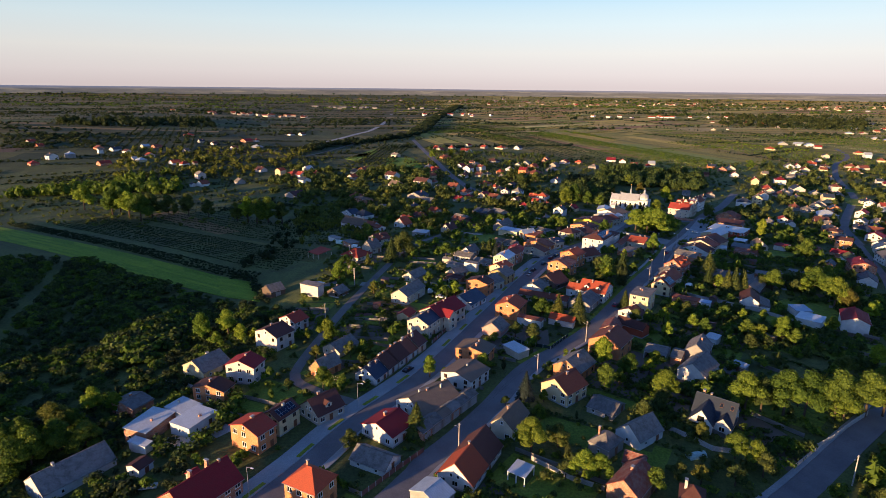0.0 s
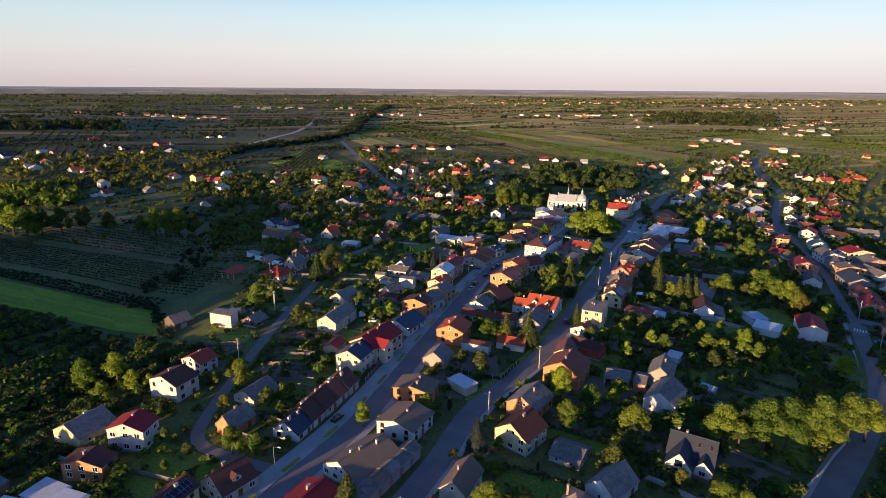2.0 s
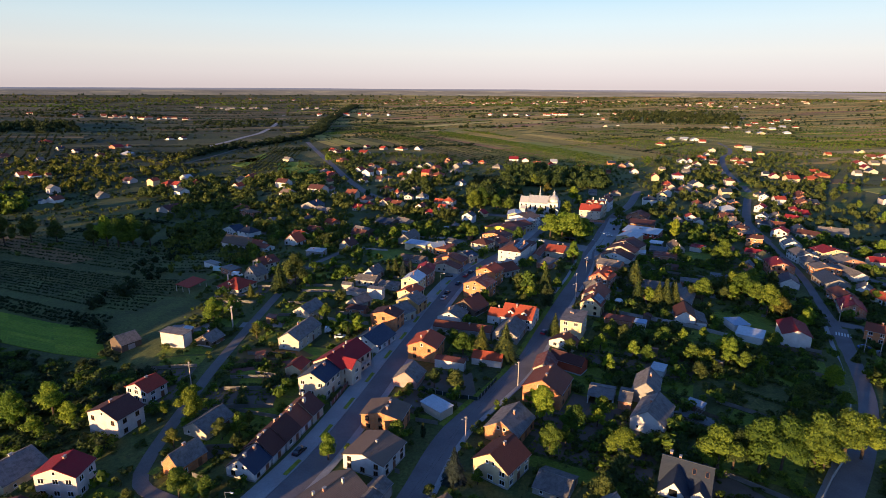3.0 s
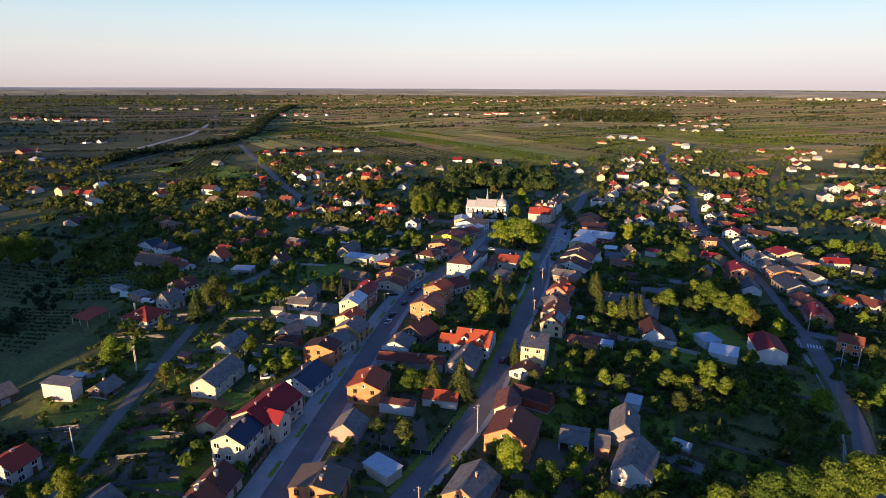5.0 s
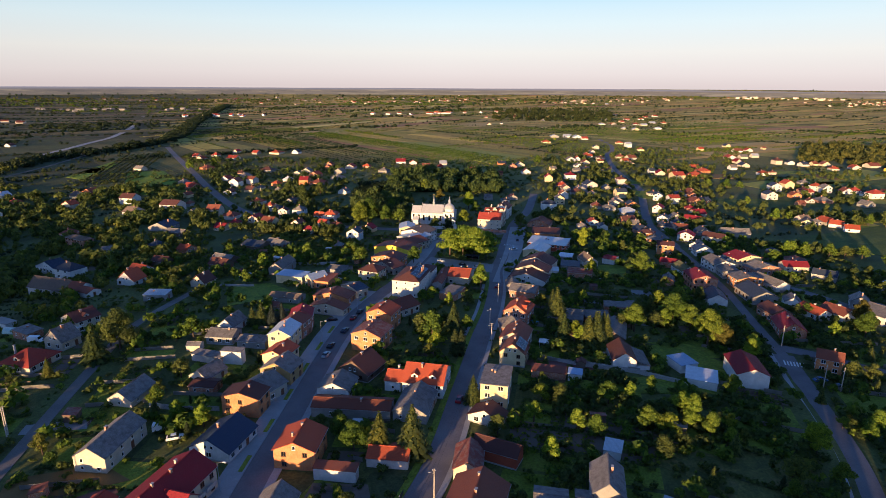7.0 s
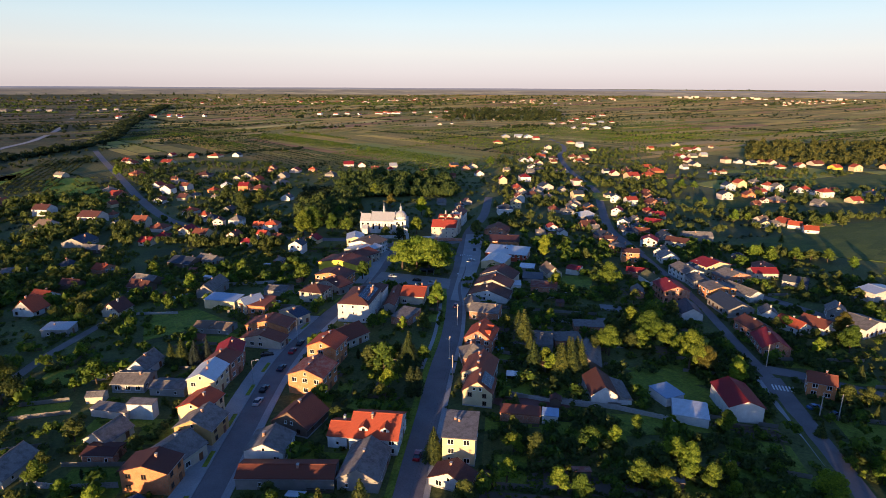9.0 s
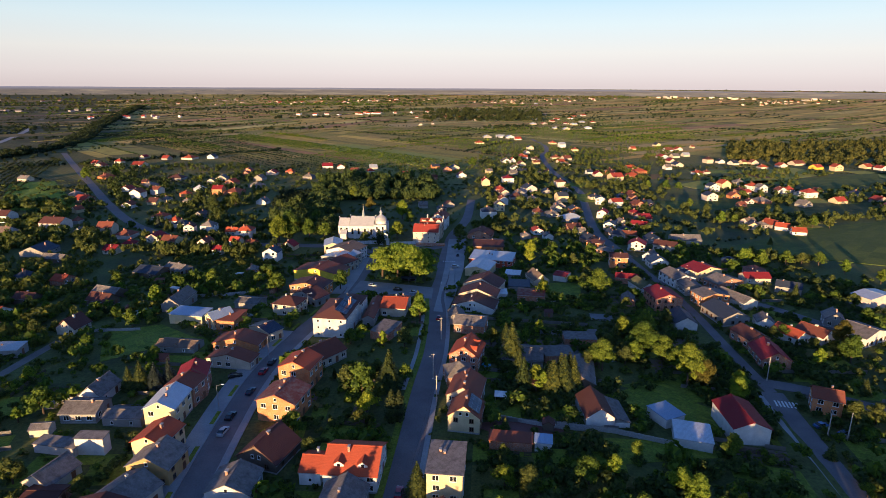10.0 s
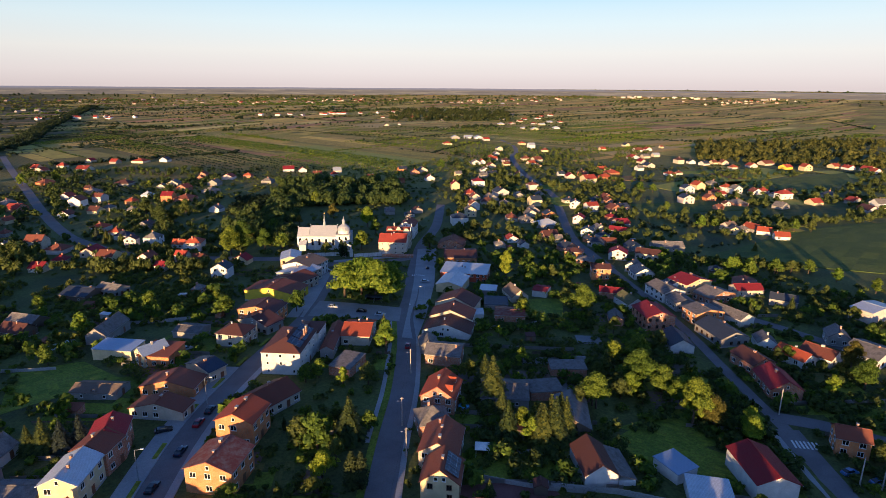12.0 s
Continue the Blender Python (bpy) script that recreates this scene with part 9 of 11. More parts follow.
strips("field_strips", -73, CROPS_EAST, "long narrow fields and orchards beyond the village", 0.22, 51)
strips("field_strips", 41, CROPS_EAST, "olive and straw coloured field strips on the plain", 0.26, 52)
strips("field_strips", 10, CROPS_EAST, "olive and straw coloured field strips on the plain", 0.24, 53)
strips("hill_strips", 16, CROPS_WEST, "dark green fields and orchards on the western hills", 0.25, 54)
rng = random.Random(55)
edge_rows, edge_rows_light = [], []
for p, q, mx in STRIP_EDGES:
    reach = (p + q).length / 2
    h0 = rng.uniform(1.4, 3.4) * (1 + reach / 5000)
    n = int((q - p).length / (h0 * (0.9 + reach / 2500)))
    for i in range(n):
        w = p.lerp(q, (i + rng.uniform(-0.3, 0.3)) / n)
        if rng.random() < 0.86 and clear_of(w.x, w.y, 2.0, 2.0):
            h = h0 * rng.uniform(0.6, 1.3) * (1.7 if rng.random() < 0.04 else 1.0)
            (edge_rows_light if mx > 0 and rng.random() < 0.65 else edge_rows).append((w.x, w.y, h0 * (1.1 + reach / 3000), h))
orchard_trees = []
for p, q, v, wide in ORCHARDS:
    gap, high = rng.uniform(4.5, 7.0), rng.uniform(1.5, 2.6)
    for r in range(1, int(wide / gap) + 1):
        n = int((q - p).length / 4.6)
        for i in range(n):
            if rng.random() < 0.9:
                w = p.lerp(q, (i + rng.uniform(-0.2, 0.2)) / n) + v * (gap * (r - 0.5))
                h = high * rng.uniform(0.75, 1.25)
                orchard_trees.append((w.x, w.y, h * 1.5, h))
growth("orchard_strips", orchard_trees, DISTANT, LEAF, "long rows of low orchard trees on the field strips", "orchards")
growth("strip_hedges", edge_rows, DISTANT, LEAFDARK, "dark hedges and orchard rows along the field strips", "hedges")
growth("strip_hedges_light", edge_rows_light, DISTANT, LEAF, "sunlit hedges along the field strips", "hedges")
hedges("plain_hedges", 40, (150, 2500, 760, 2900), (-66, -70, 20, 38, -66), (70, 330), (2.2, 5.0), LEAFDARK, "dark hedges and tree rows between the fields", 31)
hedges("plain_hedges_light", 20, (150, 2500, 760, 2900), (-66, 20, 38), (60, 260), (2.0, 5.0), LEAF, "sunlit hedges between the fields", 32)
hedges("slope_hedges", 60, (-800, -20, 640, 1100), (-66, 12, 20, 35), (60, 200), (2.0, 4.5), LEAFDARK, "dark hedges and bushes on the valley slopes", 34)
hedges("hill_hedges", 60, (-1800, 150, 1000, 2900), (-66, 12, 20, 5), (90, 360), (2.5, 6.5), LEAFDARK, "dark hedges and scrub on the western hills", 33)


hedges("garden_rows_east", 90, (320, 860, 330, 700), (-20, 70, -25), (30, 130), (1.4, 3.2), LEAFDARK, "dark hedges between the eastern gardens", 35)
hedges("valley_rows", 60, (-420, -60, 520, 760), (-30, 60, 20), (30, 110), (1.5, 3.5), LEAFDARK, "dark hedges in the valley gardens", 36)
rng = random.Random(61)
for k in range(26):
    cx, cy = rng.uniform(340, 820), rng.uniform(340, 640)
    a0, lo, wi = radians(rng.choice((-20, 70))), rng.uniform(16, 42), rng.uniform(8, 18)
    u, v = Vector((math.cos(a0), math.sin(a0))), Vector((-math.sin(a0), math.cos(a0)))
    q = [Vector((cx, cy)) + u * (i * lo) + v * (j * wi) for i, j in ((-1, -1), (1, -1), (1, 1), (-1, 1))]
    mat, label = rng.choice(((ROUGHGRASS, "rough grass meadow between gardens"), (FIELDLIGHT, "sunlit green meadow"), (FIELDOLIVE, "dry olive green plot"), (LAWN, "green garden meadow"), (FIELDBROWN, "dug brown plot")))
    patch("meadow_plot", [(p.x, p.y) for p in q], 0.12 + 0.01 * k, mat, label, "field", 5)


def far_woods(name, count, box, size, high, mat, label, seed):
    """Small woods spread over the country, longer than deep."""
    rng = random.Random(seed)
    out = []
    x0, x1, y0, y1 = box
    for _ in range(count):
        cx, cy = rng.uniform(x0, x1), rng.uniform(y0, y1)
        if abs(cx) > cy * 1.25:
            continue
        a, w, d = radians(rng.uniform(-15, 25)), rng.uniform(*size), rng.uniform(0.12, 0.3)
        for _ in range(int(w / 5)):
            t, v = rng.gauss(0, 0.42) * w, rng.gauss(0, 0.42) * w * d
            x, y = cx + math.cos(a) * t - math.sin(a) * v, cy + math.sin(a) * t + math.cos(a) * v
            h = high * rng.uniform(0.6, 1.2)
            out.append((x, y, h * rng.uniform(1.1, 1.8), h))
    return growth(name, out, DISTANT, mat, label, "woods")


far_woods("small_woods", 34, (-2200, 2800, 1350, 2700), (60, 230), 9, LEAFDARK, "small dark woods scattered over the fields", 41)
far_woods("distant_woods", 60, (-2600, 2900, 2200, 3300), (150, 500), 8, LEAF, "distant dark woods towards the horizon", 42)
far_woods("distant_forest", 22, (-2400, 2700, 2700, 3400), (300, 800), 9, PINE, "distant pine forest along the horizon", 43)
far_woods("hill_woods", 34, (-1500, 0, 950, 2000), (50, 200), 7, LEAFDARK, "dark bushes on the western hills", 44)


def settlement(name, cx, cy, wide, deep, count, walls, roofs, label, seed, tall=1.0):
    """A village far off: gabled houses, a few metres each, seen as specks of wall and roof."""
    rng = random.Random(seed)
    w, r = Solid(), Solid()
    for _ in range(count):
        x, y = cx + rng.gauss(0, 0.4) * wide, cy + rng.gauss(0, 0.4) * deep
        z, a = land(x, y), radians(rng.uniform(-50, 50))
        c, s = math.cos(a), math.sin(a)
        hw, hd, h = rng.uniform(4, 8), rng.uniform(4, 6), rng.uniform(3, 5.5) * tall
        at = lambda u, v, k: (x + c * u - s * v, y + s * u + c * v, z + k)
        p = [(-hw, -hd), (hw, -hd), (hw, hd), (-hw, hd)]
        for (ax, ay), (bx, by) in zip(p, p[1:] + p[:1]):
            w.quad(at(ax, ay, -2), at(bx, by, -2), at(bx, by, h), at(ax, ay, h))
        top = h + rng.uniform(2.2, 3.6)
        r.quad(at(-hw, -hd, h), at(hw, -hd, h), at(hw, 0, top), at(-hw, 0, top)).quad(at(hw, hd, h), at(-hw, hd, h), at(-hw, 0, top), at(hw, 0, top))
        w.quad(at(hw, -hd, h), at(hw, hd, h), at(hw, 0, top)).quad(at(-hw, hd, h), at(-hw, -hd, h), at(-hw, 0, top))
    thing = tagged(new(name), label, "village", kind="stuff")
    w.done("wall", walls, thing)
    r.done("roof", roofs, thing)


settlement("distant_village", 900, 2900, 700, 200, 40, CREAM, RED, "distant village of white houses with red roofs", 1)
settlement("distant_village", 1900, 2600, 700, 180, 34, CREAM, ORANGERED, "distant village of cream houses with orange roofs", 2)
settlement("distant_village", -350, 2500, 420, 120, 22, CONCRETE, GREY, "distant village of white houses with grey roofs", 3)
settlement("distant_village", 60, 2080, 160, 60, 14, WHITE, RED, "distant hamlet beside the road", 4)
settlement("distant_village", -560, 1850, 300, 60, 30, CREAM, REDBROWN, "distant hillside village with brown roofs", 5)
settlement("distant_village", 300, 3200, 900, 160, 30, CONCRETE, REDBROWN, "distant village strung along a road", 6)
settlement("distant_village", 2700, 1900, 500, 200, 26, CREAM, ORANGERED, "distant village in the eastern fields", 7)
settlement("distant_village", 700, 2050, 300, 40, 18, WHITE, ORANGERED, "row of distant white farmhouses", 8)


def tower_blocks(bearing, reach, count, seed, wide):
    """Pale apartment blocks of the town on the horizon, each its own thing."""
    rng = random.Random(seed)
    for i in range(count):
        a = radians(bearing + rng.uniform(-1, 1) * wide)
        x, y = math.sin(a) * (reach + rng.uniform(-60, 60)), math.cos(a) * (reach + rng.uniform(-60, 60))
        w, h = rng.uniform(4, 13), rng.uniform(4, 12)
        thing = tagged(new("apartment_block"), "pale apartment block of the distant town", "building", "blocks of the distant town")
        thing.matrix_basis = pose(x, y, land(x, y), 0, 0, -bearing + rng.uniform(-25, 25))
        Solid().box(-w, -6, -6, w, 6, h).done("wall", rng.choice((PINKWHITE, CREAM, PINKWHITE, CONCRETE)), thing)
        Solid().box(-w - 0.3, -6.3, h, w + 0.3, 6.3, h + 0.8).done("roof", STONE, thing)


tower_blocks(46.5, 3600, 8, 3, 1.8)
tower_blocks(51.0, 3580, 10, 4, 2.6)
tower_blocks(57.0, 3560, 4, 5, 1.2)

# glowing backdrop closes the horizon, with haze and hills painted into its colour
HAZEGLOW, hnt, hb = material("painted_haze_glow", 1.0)
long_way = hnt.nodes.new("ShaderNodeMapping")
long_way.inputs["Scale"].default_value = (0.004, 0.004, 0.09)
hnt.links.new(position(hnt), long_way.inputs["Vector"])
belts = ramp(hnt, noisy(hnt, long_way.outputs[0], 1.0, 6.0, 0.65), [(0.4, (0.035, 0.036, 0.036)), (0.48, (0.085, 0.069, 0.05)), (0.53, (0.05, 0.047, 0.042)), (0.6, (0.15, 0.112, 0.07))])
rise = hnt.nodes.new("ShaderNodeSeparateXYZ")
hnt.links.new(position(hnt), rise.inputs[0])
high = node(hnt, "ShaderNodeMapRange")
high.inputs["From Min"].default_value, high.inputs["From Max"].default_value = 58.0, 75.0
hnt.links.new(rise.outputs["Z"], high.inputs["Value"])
# bluish haze painted in towards the top edge
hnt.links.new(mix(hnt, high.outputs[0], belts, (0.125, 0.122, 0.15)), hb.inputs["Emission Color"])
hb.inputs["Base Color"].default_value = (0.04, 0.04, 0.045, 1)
# glow stands in for light scattered by the distant air
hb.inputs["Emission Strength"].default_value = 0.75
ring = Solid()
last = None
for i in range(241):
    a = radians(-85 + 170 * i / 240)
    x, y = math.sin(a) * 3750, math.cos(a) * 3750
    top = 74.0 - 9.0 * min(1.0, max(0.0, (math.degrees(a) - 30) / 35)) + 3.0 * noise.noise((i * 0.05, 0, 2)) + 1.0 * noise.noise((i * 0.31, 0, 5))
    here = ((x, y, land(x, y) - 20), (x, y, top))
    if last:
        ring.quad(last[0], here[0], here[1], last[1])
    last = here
tagged(ring.done("backdrop", HAZEGLOW), "glowing backdrop ring painted as hazy hills and woods", "backdrop", kind="structure")


# ---- the church, the square and its neighbours ----
SLATEGREY = roofing("grey_sheet_roof", (0.42, 0.43, 0.46), (0.34, 0.35, 0.37), 0.5, 0.4, 0.1)
TIN = plain("dull_tin", (0.32, 0.36, 0.36), 0.5, 0.3)
GOLD = plain("gilt_metal", (0.6, 0.4, 0.1), 0.3, 0.8)


def turned(name, profile, n, mat, parent, x, y, z):
    """A lathe-turned part from (radius, height) pairs."""
    s = Solid()
    for (r0, z0), (r1, z1) in zip(profile, profile[1:]):
        for i in range(n):
            a, b = 2 * math.pi * i / n, 2 * math.pi * (i + 1) / n
            p = [(r0 * math.cos(a), r0 * math.sin(a), z0), (r0 * math.cos(b), r0 * math.sin(b), z0), (r1 * math.cos(b), r1 * math.sin(b), z1), (r1 * math.cos(a), r1 * math.sin(a), z1)]
            if r1 < 1e-3:
                p = p[:3]
            s.quad(*p)
    ob = s.done(name, mat, parent)
    ob.location = (x, y, z)
    return ob


def arched(w, h, mat, name):
    """A round-headed opening filled with glass, its outside facing -y."""
    s = Solid()
    pts = [(-w / 2, 0), (w / 2, 0)] + [(w / 2 * math.cos(a), h - w / 2 + w / 2 * math.sin(a)) for a in np.linspace(0, math.pi, 9)]
    s.quad(*[(x, -0.06, z) for x, z in pts])
    for (x0, z0), (x1, z1) in zip(pts, pts[1:] + pts[:1]):
        s.quad((x0, 0.05, z0), (x1, 0.05, z1), (x1, -0.06, z1), (x0, -0.06, z0))
    return s.mesh(name, mat)


def church(x, y, turn):
    thing = tagged(new("church"), "white plastered church with grey roof, domed tower and ridge turret", "church")
    thing.matrix_basis = pose(x, y, land(x, y), 0, 0, turn)
    LOT.append((x + 12, y - 2, turn, 20, 12))
    for name, x0, x1, d, h, rise in (("nave", 7.5, 24.0, 12.0, 8.5, 5.2), ("chancel", 0.0, 7.5, 9.0, 8.0, 4.4)):
        s = Solid()
        c = d / 2
        s.quad((x0, -c, -2), (x1, -c, -2), (x1, -c, h), (x0, -c, h)).quad((x1, c, -2), (x0, c, -2), (x0, c, h), (x1, c, h))
        s.quad((x1, -c, -2), (x1, c, -2), (x1, c, h), (x1, 0, h + rise + 0.5), (x1, -c, h)).quad((x0, c, -2), (x0, -c, -2), (x0, -c, h), (x0, 0, h + rise + 0.5), (x0, c, h))
        ob = s.done(name, WHITE, thing)
        r = Solid()
        slab(r, (x0 + 0.2, -c - 0.4, h - 0.2), (x1 - 0.2, -c - 0.4, h - 0.2), (x1 - 0.2, 0, h + rise), (x0 + 0.2, 0, h + rise), 0.15)
        slab(r, (x1 - 0.2, c + 0.4, h - 0.2), (x0 + 0.2, c + 0.4, h - 0.2), (x0 + 0.2, 0, h + rise), (x1 - 0.2, 0, h + rise), 0.15)
        r.done("roof", SLATEGREY, ob)
        pier = Solid().box(-0.45, -0.7, -2, 0.45, 0.3, h - 1.5).mesh("buttress", WHITE)
        glass = arched(1.3, 4.0, GLASS, "arched_window")
        n = 4 if name == "nave" else 2
        for i in range(n):
            px = x0 + (x1 - x0) * (i + 0.5) / n
            shared("arched_window", glass, ob, pose(px, -c - 0.003, 2.8))
            shared("buttress", pier, ob, pose(x0 + (x1 - x0) * (i + 1) / n - 0.3, -c, 0))
        for gx in (x0, x1):
            Solid().box(gx - 0.25, -0.25, h + rise + 0.4, gx + 0.25, 0.25, h + rise + 0.9).done("gable_finial", WHITE, ob)
    # tower block with a round drum and dome
    t = Solid().box(24.0, -7.0, -2, 32.0, 5.0, 9.5).done("tower", WHITE, thing)
    Solid().box(23.8, -7.2, 9.3, 32.2, 5.2, 9.8).done("cornice", STONE, t)
    for px, py in ((26.0, -7.003), (29.8, -7.003)):
        for z in (2.6, 6.4):
            shared("arched_window", arched(1.1, 2.0, GLASS, "arched_window"), t, pose(px, py, z))
    turned("drum", [(3.6, 0), (3.6, 2.0), (3.9, 2.1)], 16, WHITE, t, 28, -2.5, 9.7)
    turned("dome", [(4.0, 0), (3.7, 1.1), (3.0, 2.3), (1.6, 3.3), (0.9, 3.9), (0.8, 5.1), (1.1, 5.3), (0.7, 6.2), (0.15, 7.0), (0.08, 8.6), (0.0, 8.7)], 16, SLATEGREY, t, 28, -2.5, 11.7)
    # ridge turret
    turned("ridge_turret", [(0.9, 0), (0.8, 1.8), (1.0, 1.9), (0.55, 2.8), (0.6, 3.8), (0.35, 4.4), (0.12, 7.2), (0.0, 7.3)], 8, TIN, thing, 16, 0, 13.4)
    Solid().box(15.96, -0.04, 20.4, 16.04, 0.04, 21.8).box(15.6, -0.04, 21.2, 16.4, 0.04, 21.3).done("cross", GOLD, thing)
    # small porch on the near side
    Solid().box(2.0, -8.5, -2, 6.0, -4.5, 3.6).done("porch", WHITE, thing)
    r = Solid()
    slab(r, (1.8, -8.8, 3.5), (6.2, -8.8, 3.5), (6.2, -4.4, 5.6), (1.8, -4.4, 5.6), 0.12)
    r.done("porch_roof", SLATEGREY, thing)


def bell_gate(x, y, turn):
    thing = tagged(new("bell_gate"), "white arched churchyard gate with bell openings", "gate")
    thing.matrix_basis = pose(x, y, land(x, y), 0, 0, turn)
    s = Solid()
    s.box(-3.0, -0.6, -0.5, -1.1, 0.6, 4.2).box(1.1, -0.6, -0.5, 3.0, 0.6, 4.2).box(-3.0, -0.6, 3.0, 3.0, 0.6, 4.2)
    s.box(-2.2, -0.6, 4.2, -1.4, 0.6, 6.0).box(1.4, -0.6, 4.2, 2.2, 0.6, 6.0).box(-0.35, -0.6, 4.2, 0.35, 0.6, 6.0).box(-2.2, -0.6, 6.0, 2.2, 0.6, 6.5)
    s.quad((-2.2, -0.6, 6.5), (2.2, -0.6, 6.5), (0, -0.6, 7.8)).quad((2.2, 0.6, 6.5), (-2.2, 0.6, 6.5), (0, 0.6, 7.8))
    s.done("arch", WHITE, thing)
    r = Solid()
    slab(r, (2.4, -0.8, 6.4), (2.4, 0.8, 6.4), (0, 0.8, 7.85), (0, -0.8, 7.85), 0.08)
    slab(r, (-2.4, 0.8, 6.4), (-2.4, -0.8, 6.4), (0, -0.8, 7.85), (0, 0.8, 7.85), 0.08)
    r.done("gate_roof", SLATEGREY, thing)
    for px in (-0.87, 0.87):
        turned("bell", [(0.38, 0), (0.3, 0.15), (0.2, 0.5), (0.0, 0.6)], 10, TIN, thing, px, 0, 4.9)


church(147, 507, -31)
bell_gate(165, 473, -31)
house(193, 470, -33, 16.5, 14, 7.6, 3.6, "side", CREAM, RED, "cream hotel with bright red roof beside the church", chim=2)


def hotel_wing(x, y, turn):
    """The tall back of the hotel: stepped parapets in front and at the side, a red roof between."""
    thing = tagged(new("hotel_wing"), "tall cream hotel wing with stepped parapets", "building")
    thing.matrix_basis = pose(x, y, land(x, y), 0, 0, turn)
    LOT.append((x, y, turn, 8, 7))
    Solid().box(-7.5, -6, -1, 7.5, 6, 10.4).done("wall", CREAM, thing)
    for px, w, h in ((-4.6, 2.4, 12.2), (0.4, 2.0, 13.4), (5.2, 2.2, 12.4)):
        for k in range(3):
            Solid().box(px - w + k * 0.6, -6.25, 10.0 + (h - 10) * k / 3, px + w - k * 0.6, -5.8, 10.0 + (h - 10) * (k + 1) / 3).done("parapet_step", CREAM, thing)
    for py, h in ((-3.2, 12.6), (2.2, 13.6)):
        for k in range(3):
            Solid().box(7.3, py - 2.2 + k * 0.6, 10.0 + (h - 10) * k / 3, 7.8, py + 2.2 - k * 0.6, 10.0 + (h - 10) * (k + 1) / 3).done("parapet_step", PINKWHITE, thing)
    r = Solid()
    slab(r, (-8, -10.5, 7.4), (4.5, -10.5, 7.4), (3.0, -5.9, 11.4), (-6.5, -5.9, 11.4), 0.15)
    slab(r, (-7.4, -5.5, 10.45), (7.2, -5.5, 10.45), (7.2, 0, 12.0), (-7.4, 0, 12.0), 0.15)
    slab(r, (7.2, 5.8, 10.45), (-7.4, 5.8, 10.45), (-7.4, 0, 12.0), (7.2, 0, 12.0), 0.15)
    r.done("roof", ORANGERED, thing)
    for px in (-3.0, 2.0):
        Solid().box(px - 0.4, 1.0, 10.5, px + 0.4, 1.8, 14.2).done("chimney", CHIMNEYWHITE, thing)
    for py in (-4.2, -1.4, 1.4, 4.2):
        for z in (2.0, 5.0, 8.0):
            shared("window", FAR_WINDOWS["dark"], thing, pose(0, 0, 0, 0, 0, 90) @ pose(py, -7.503, z))


hotel_wing(202, 481, -33)
terrace = Solid().box(-9, -1.8, -0.5, 9, 1.8, 1.3)
ob = tagged(terrace.done("hotel_terrace", BRICK), "low red brick terrace before the hotel", "terrace")
ob.matrix_basis = pose(190, 458.6, land(190, 458.6), 0, 0, -31)
house(218, 500, -38, 11.0, 17, 8.0, 3.6, "gable", WHITE, REDBROWN, "long white house with red brown roof", chim=2)


# ---- cars, street furniture, fences ----
def paint(name, colour):
    m, nt, b = material(name, 0.3)
    b.inputs["Base Color"].default_value = (*colour, 1)
    b.inputs["Coat Weight"].default_value = 0.6
    return m


NAVYCAR, REDCAR, BLACKCAR = paint("navy_paint", (0.015, 0.02, 0.045)), paint("red_paint", (0.25, 0.01, 0.015)), paint("black_paint", (0.012, 0.012, 0.014))
SILVERCAR, WHITECAR, BLUECAR = paint("silver_paint", (0.4, 0.41, 0.42)), paint("white_paint", (0.7, 0.7, 0.7)), paint("blue_paint", (0.06, 0.13, 0.3))
TINT = {"NAVYCAR": "dark blue", "REDCAR": "red", "BLACKCAR": "black", "SILVERCAR": "silver", "WHITECAR": "white", "BLUECAR": "blue"}
LAMPGLASS = plain("headlight_glass", (0.5, 0.5, 0.48), 0.15)
REDGLASS = plain("tail_light_glass", (0.3, 0.01, 0.01), 0.2)


def hull(s, outline, half, inset):
    """A body from a side outline (x, z): full width below, drawn in above."""
    zs = [z for _, z in outline]
    lo, hi = min(zs), max(zs)
    w = [half - inset * max(0.0, (z - lo) / (hi - lo) - 0.5) * 2 for z in zs]
    left = [(x, -k, z) for (x, z), k in zip(outline, w)]
    right = [(x, k, z) for (x, z), k in zip(outline, w)]
    n = len(outline)
    s.quad(*left)
    s.quad(*reversed(right))
    for i in range(n):
        j = (i + 1) % n
        s.quad(left[j], left[i], right[i], right[j])


def wheel_mesh():
    s = Solid()
    tube(s, (0, -0.1, 0), (0, 0.1, 0), 0.32, 0.32, 12)
    return s.mesh("wheel", RUBBER)


def rim_mesh():
    s = Solid()
    tube(s, (0, -0.11, 0), (0, 0.11, 0), 0.19, 0.19, 10)
    return s.mesh("rim", STEEL)


WHEEL, RIM = wheel_mesh(), rim_mesh()
HEAD = Solid().box(-0.05, -0.18, -0.07, 0.05, 0.18, 0.07).mesh("headlight", LAMPGLASS)
TAIL = Solid().box(-0.05, -0.14, -0.12, 0.05, 0.14, 0.12).mesh("tail_light", REDGLASS)


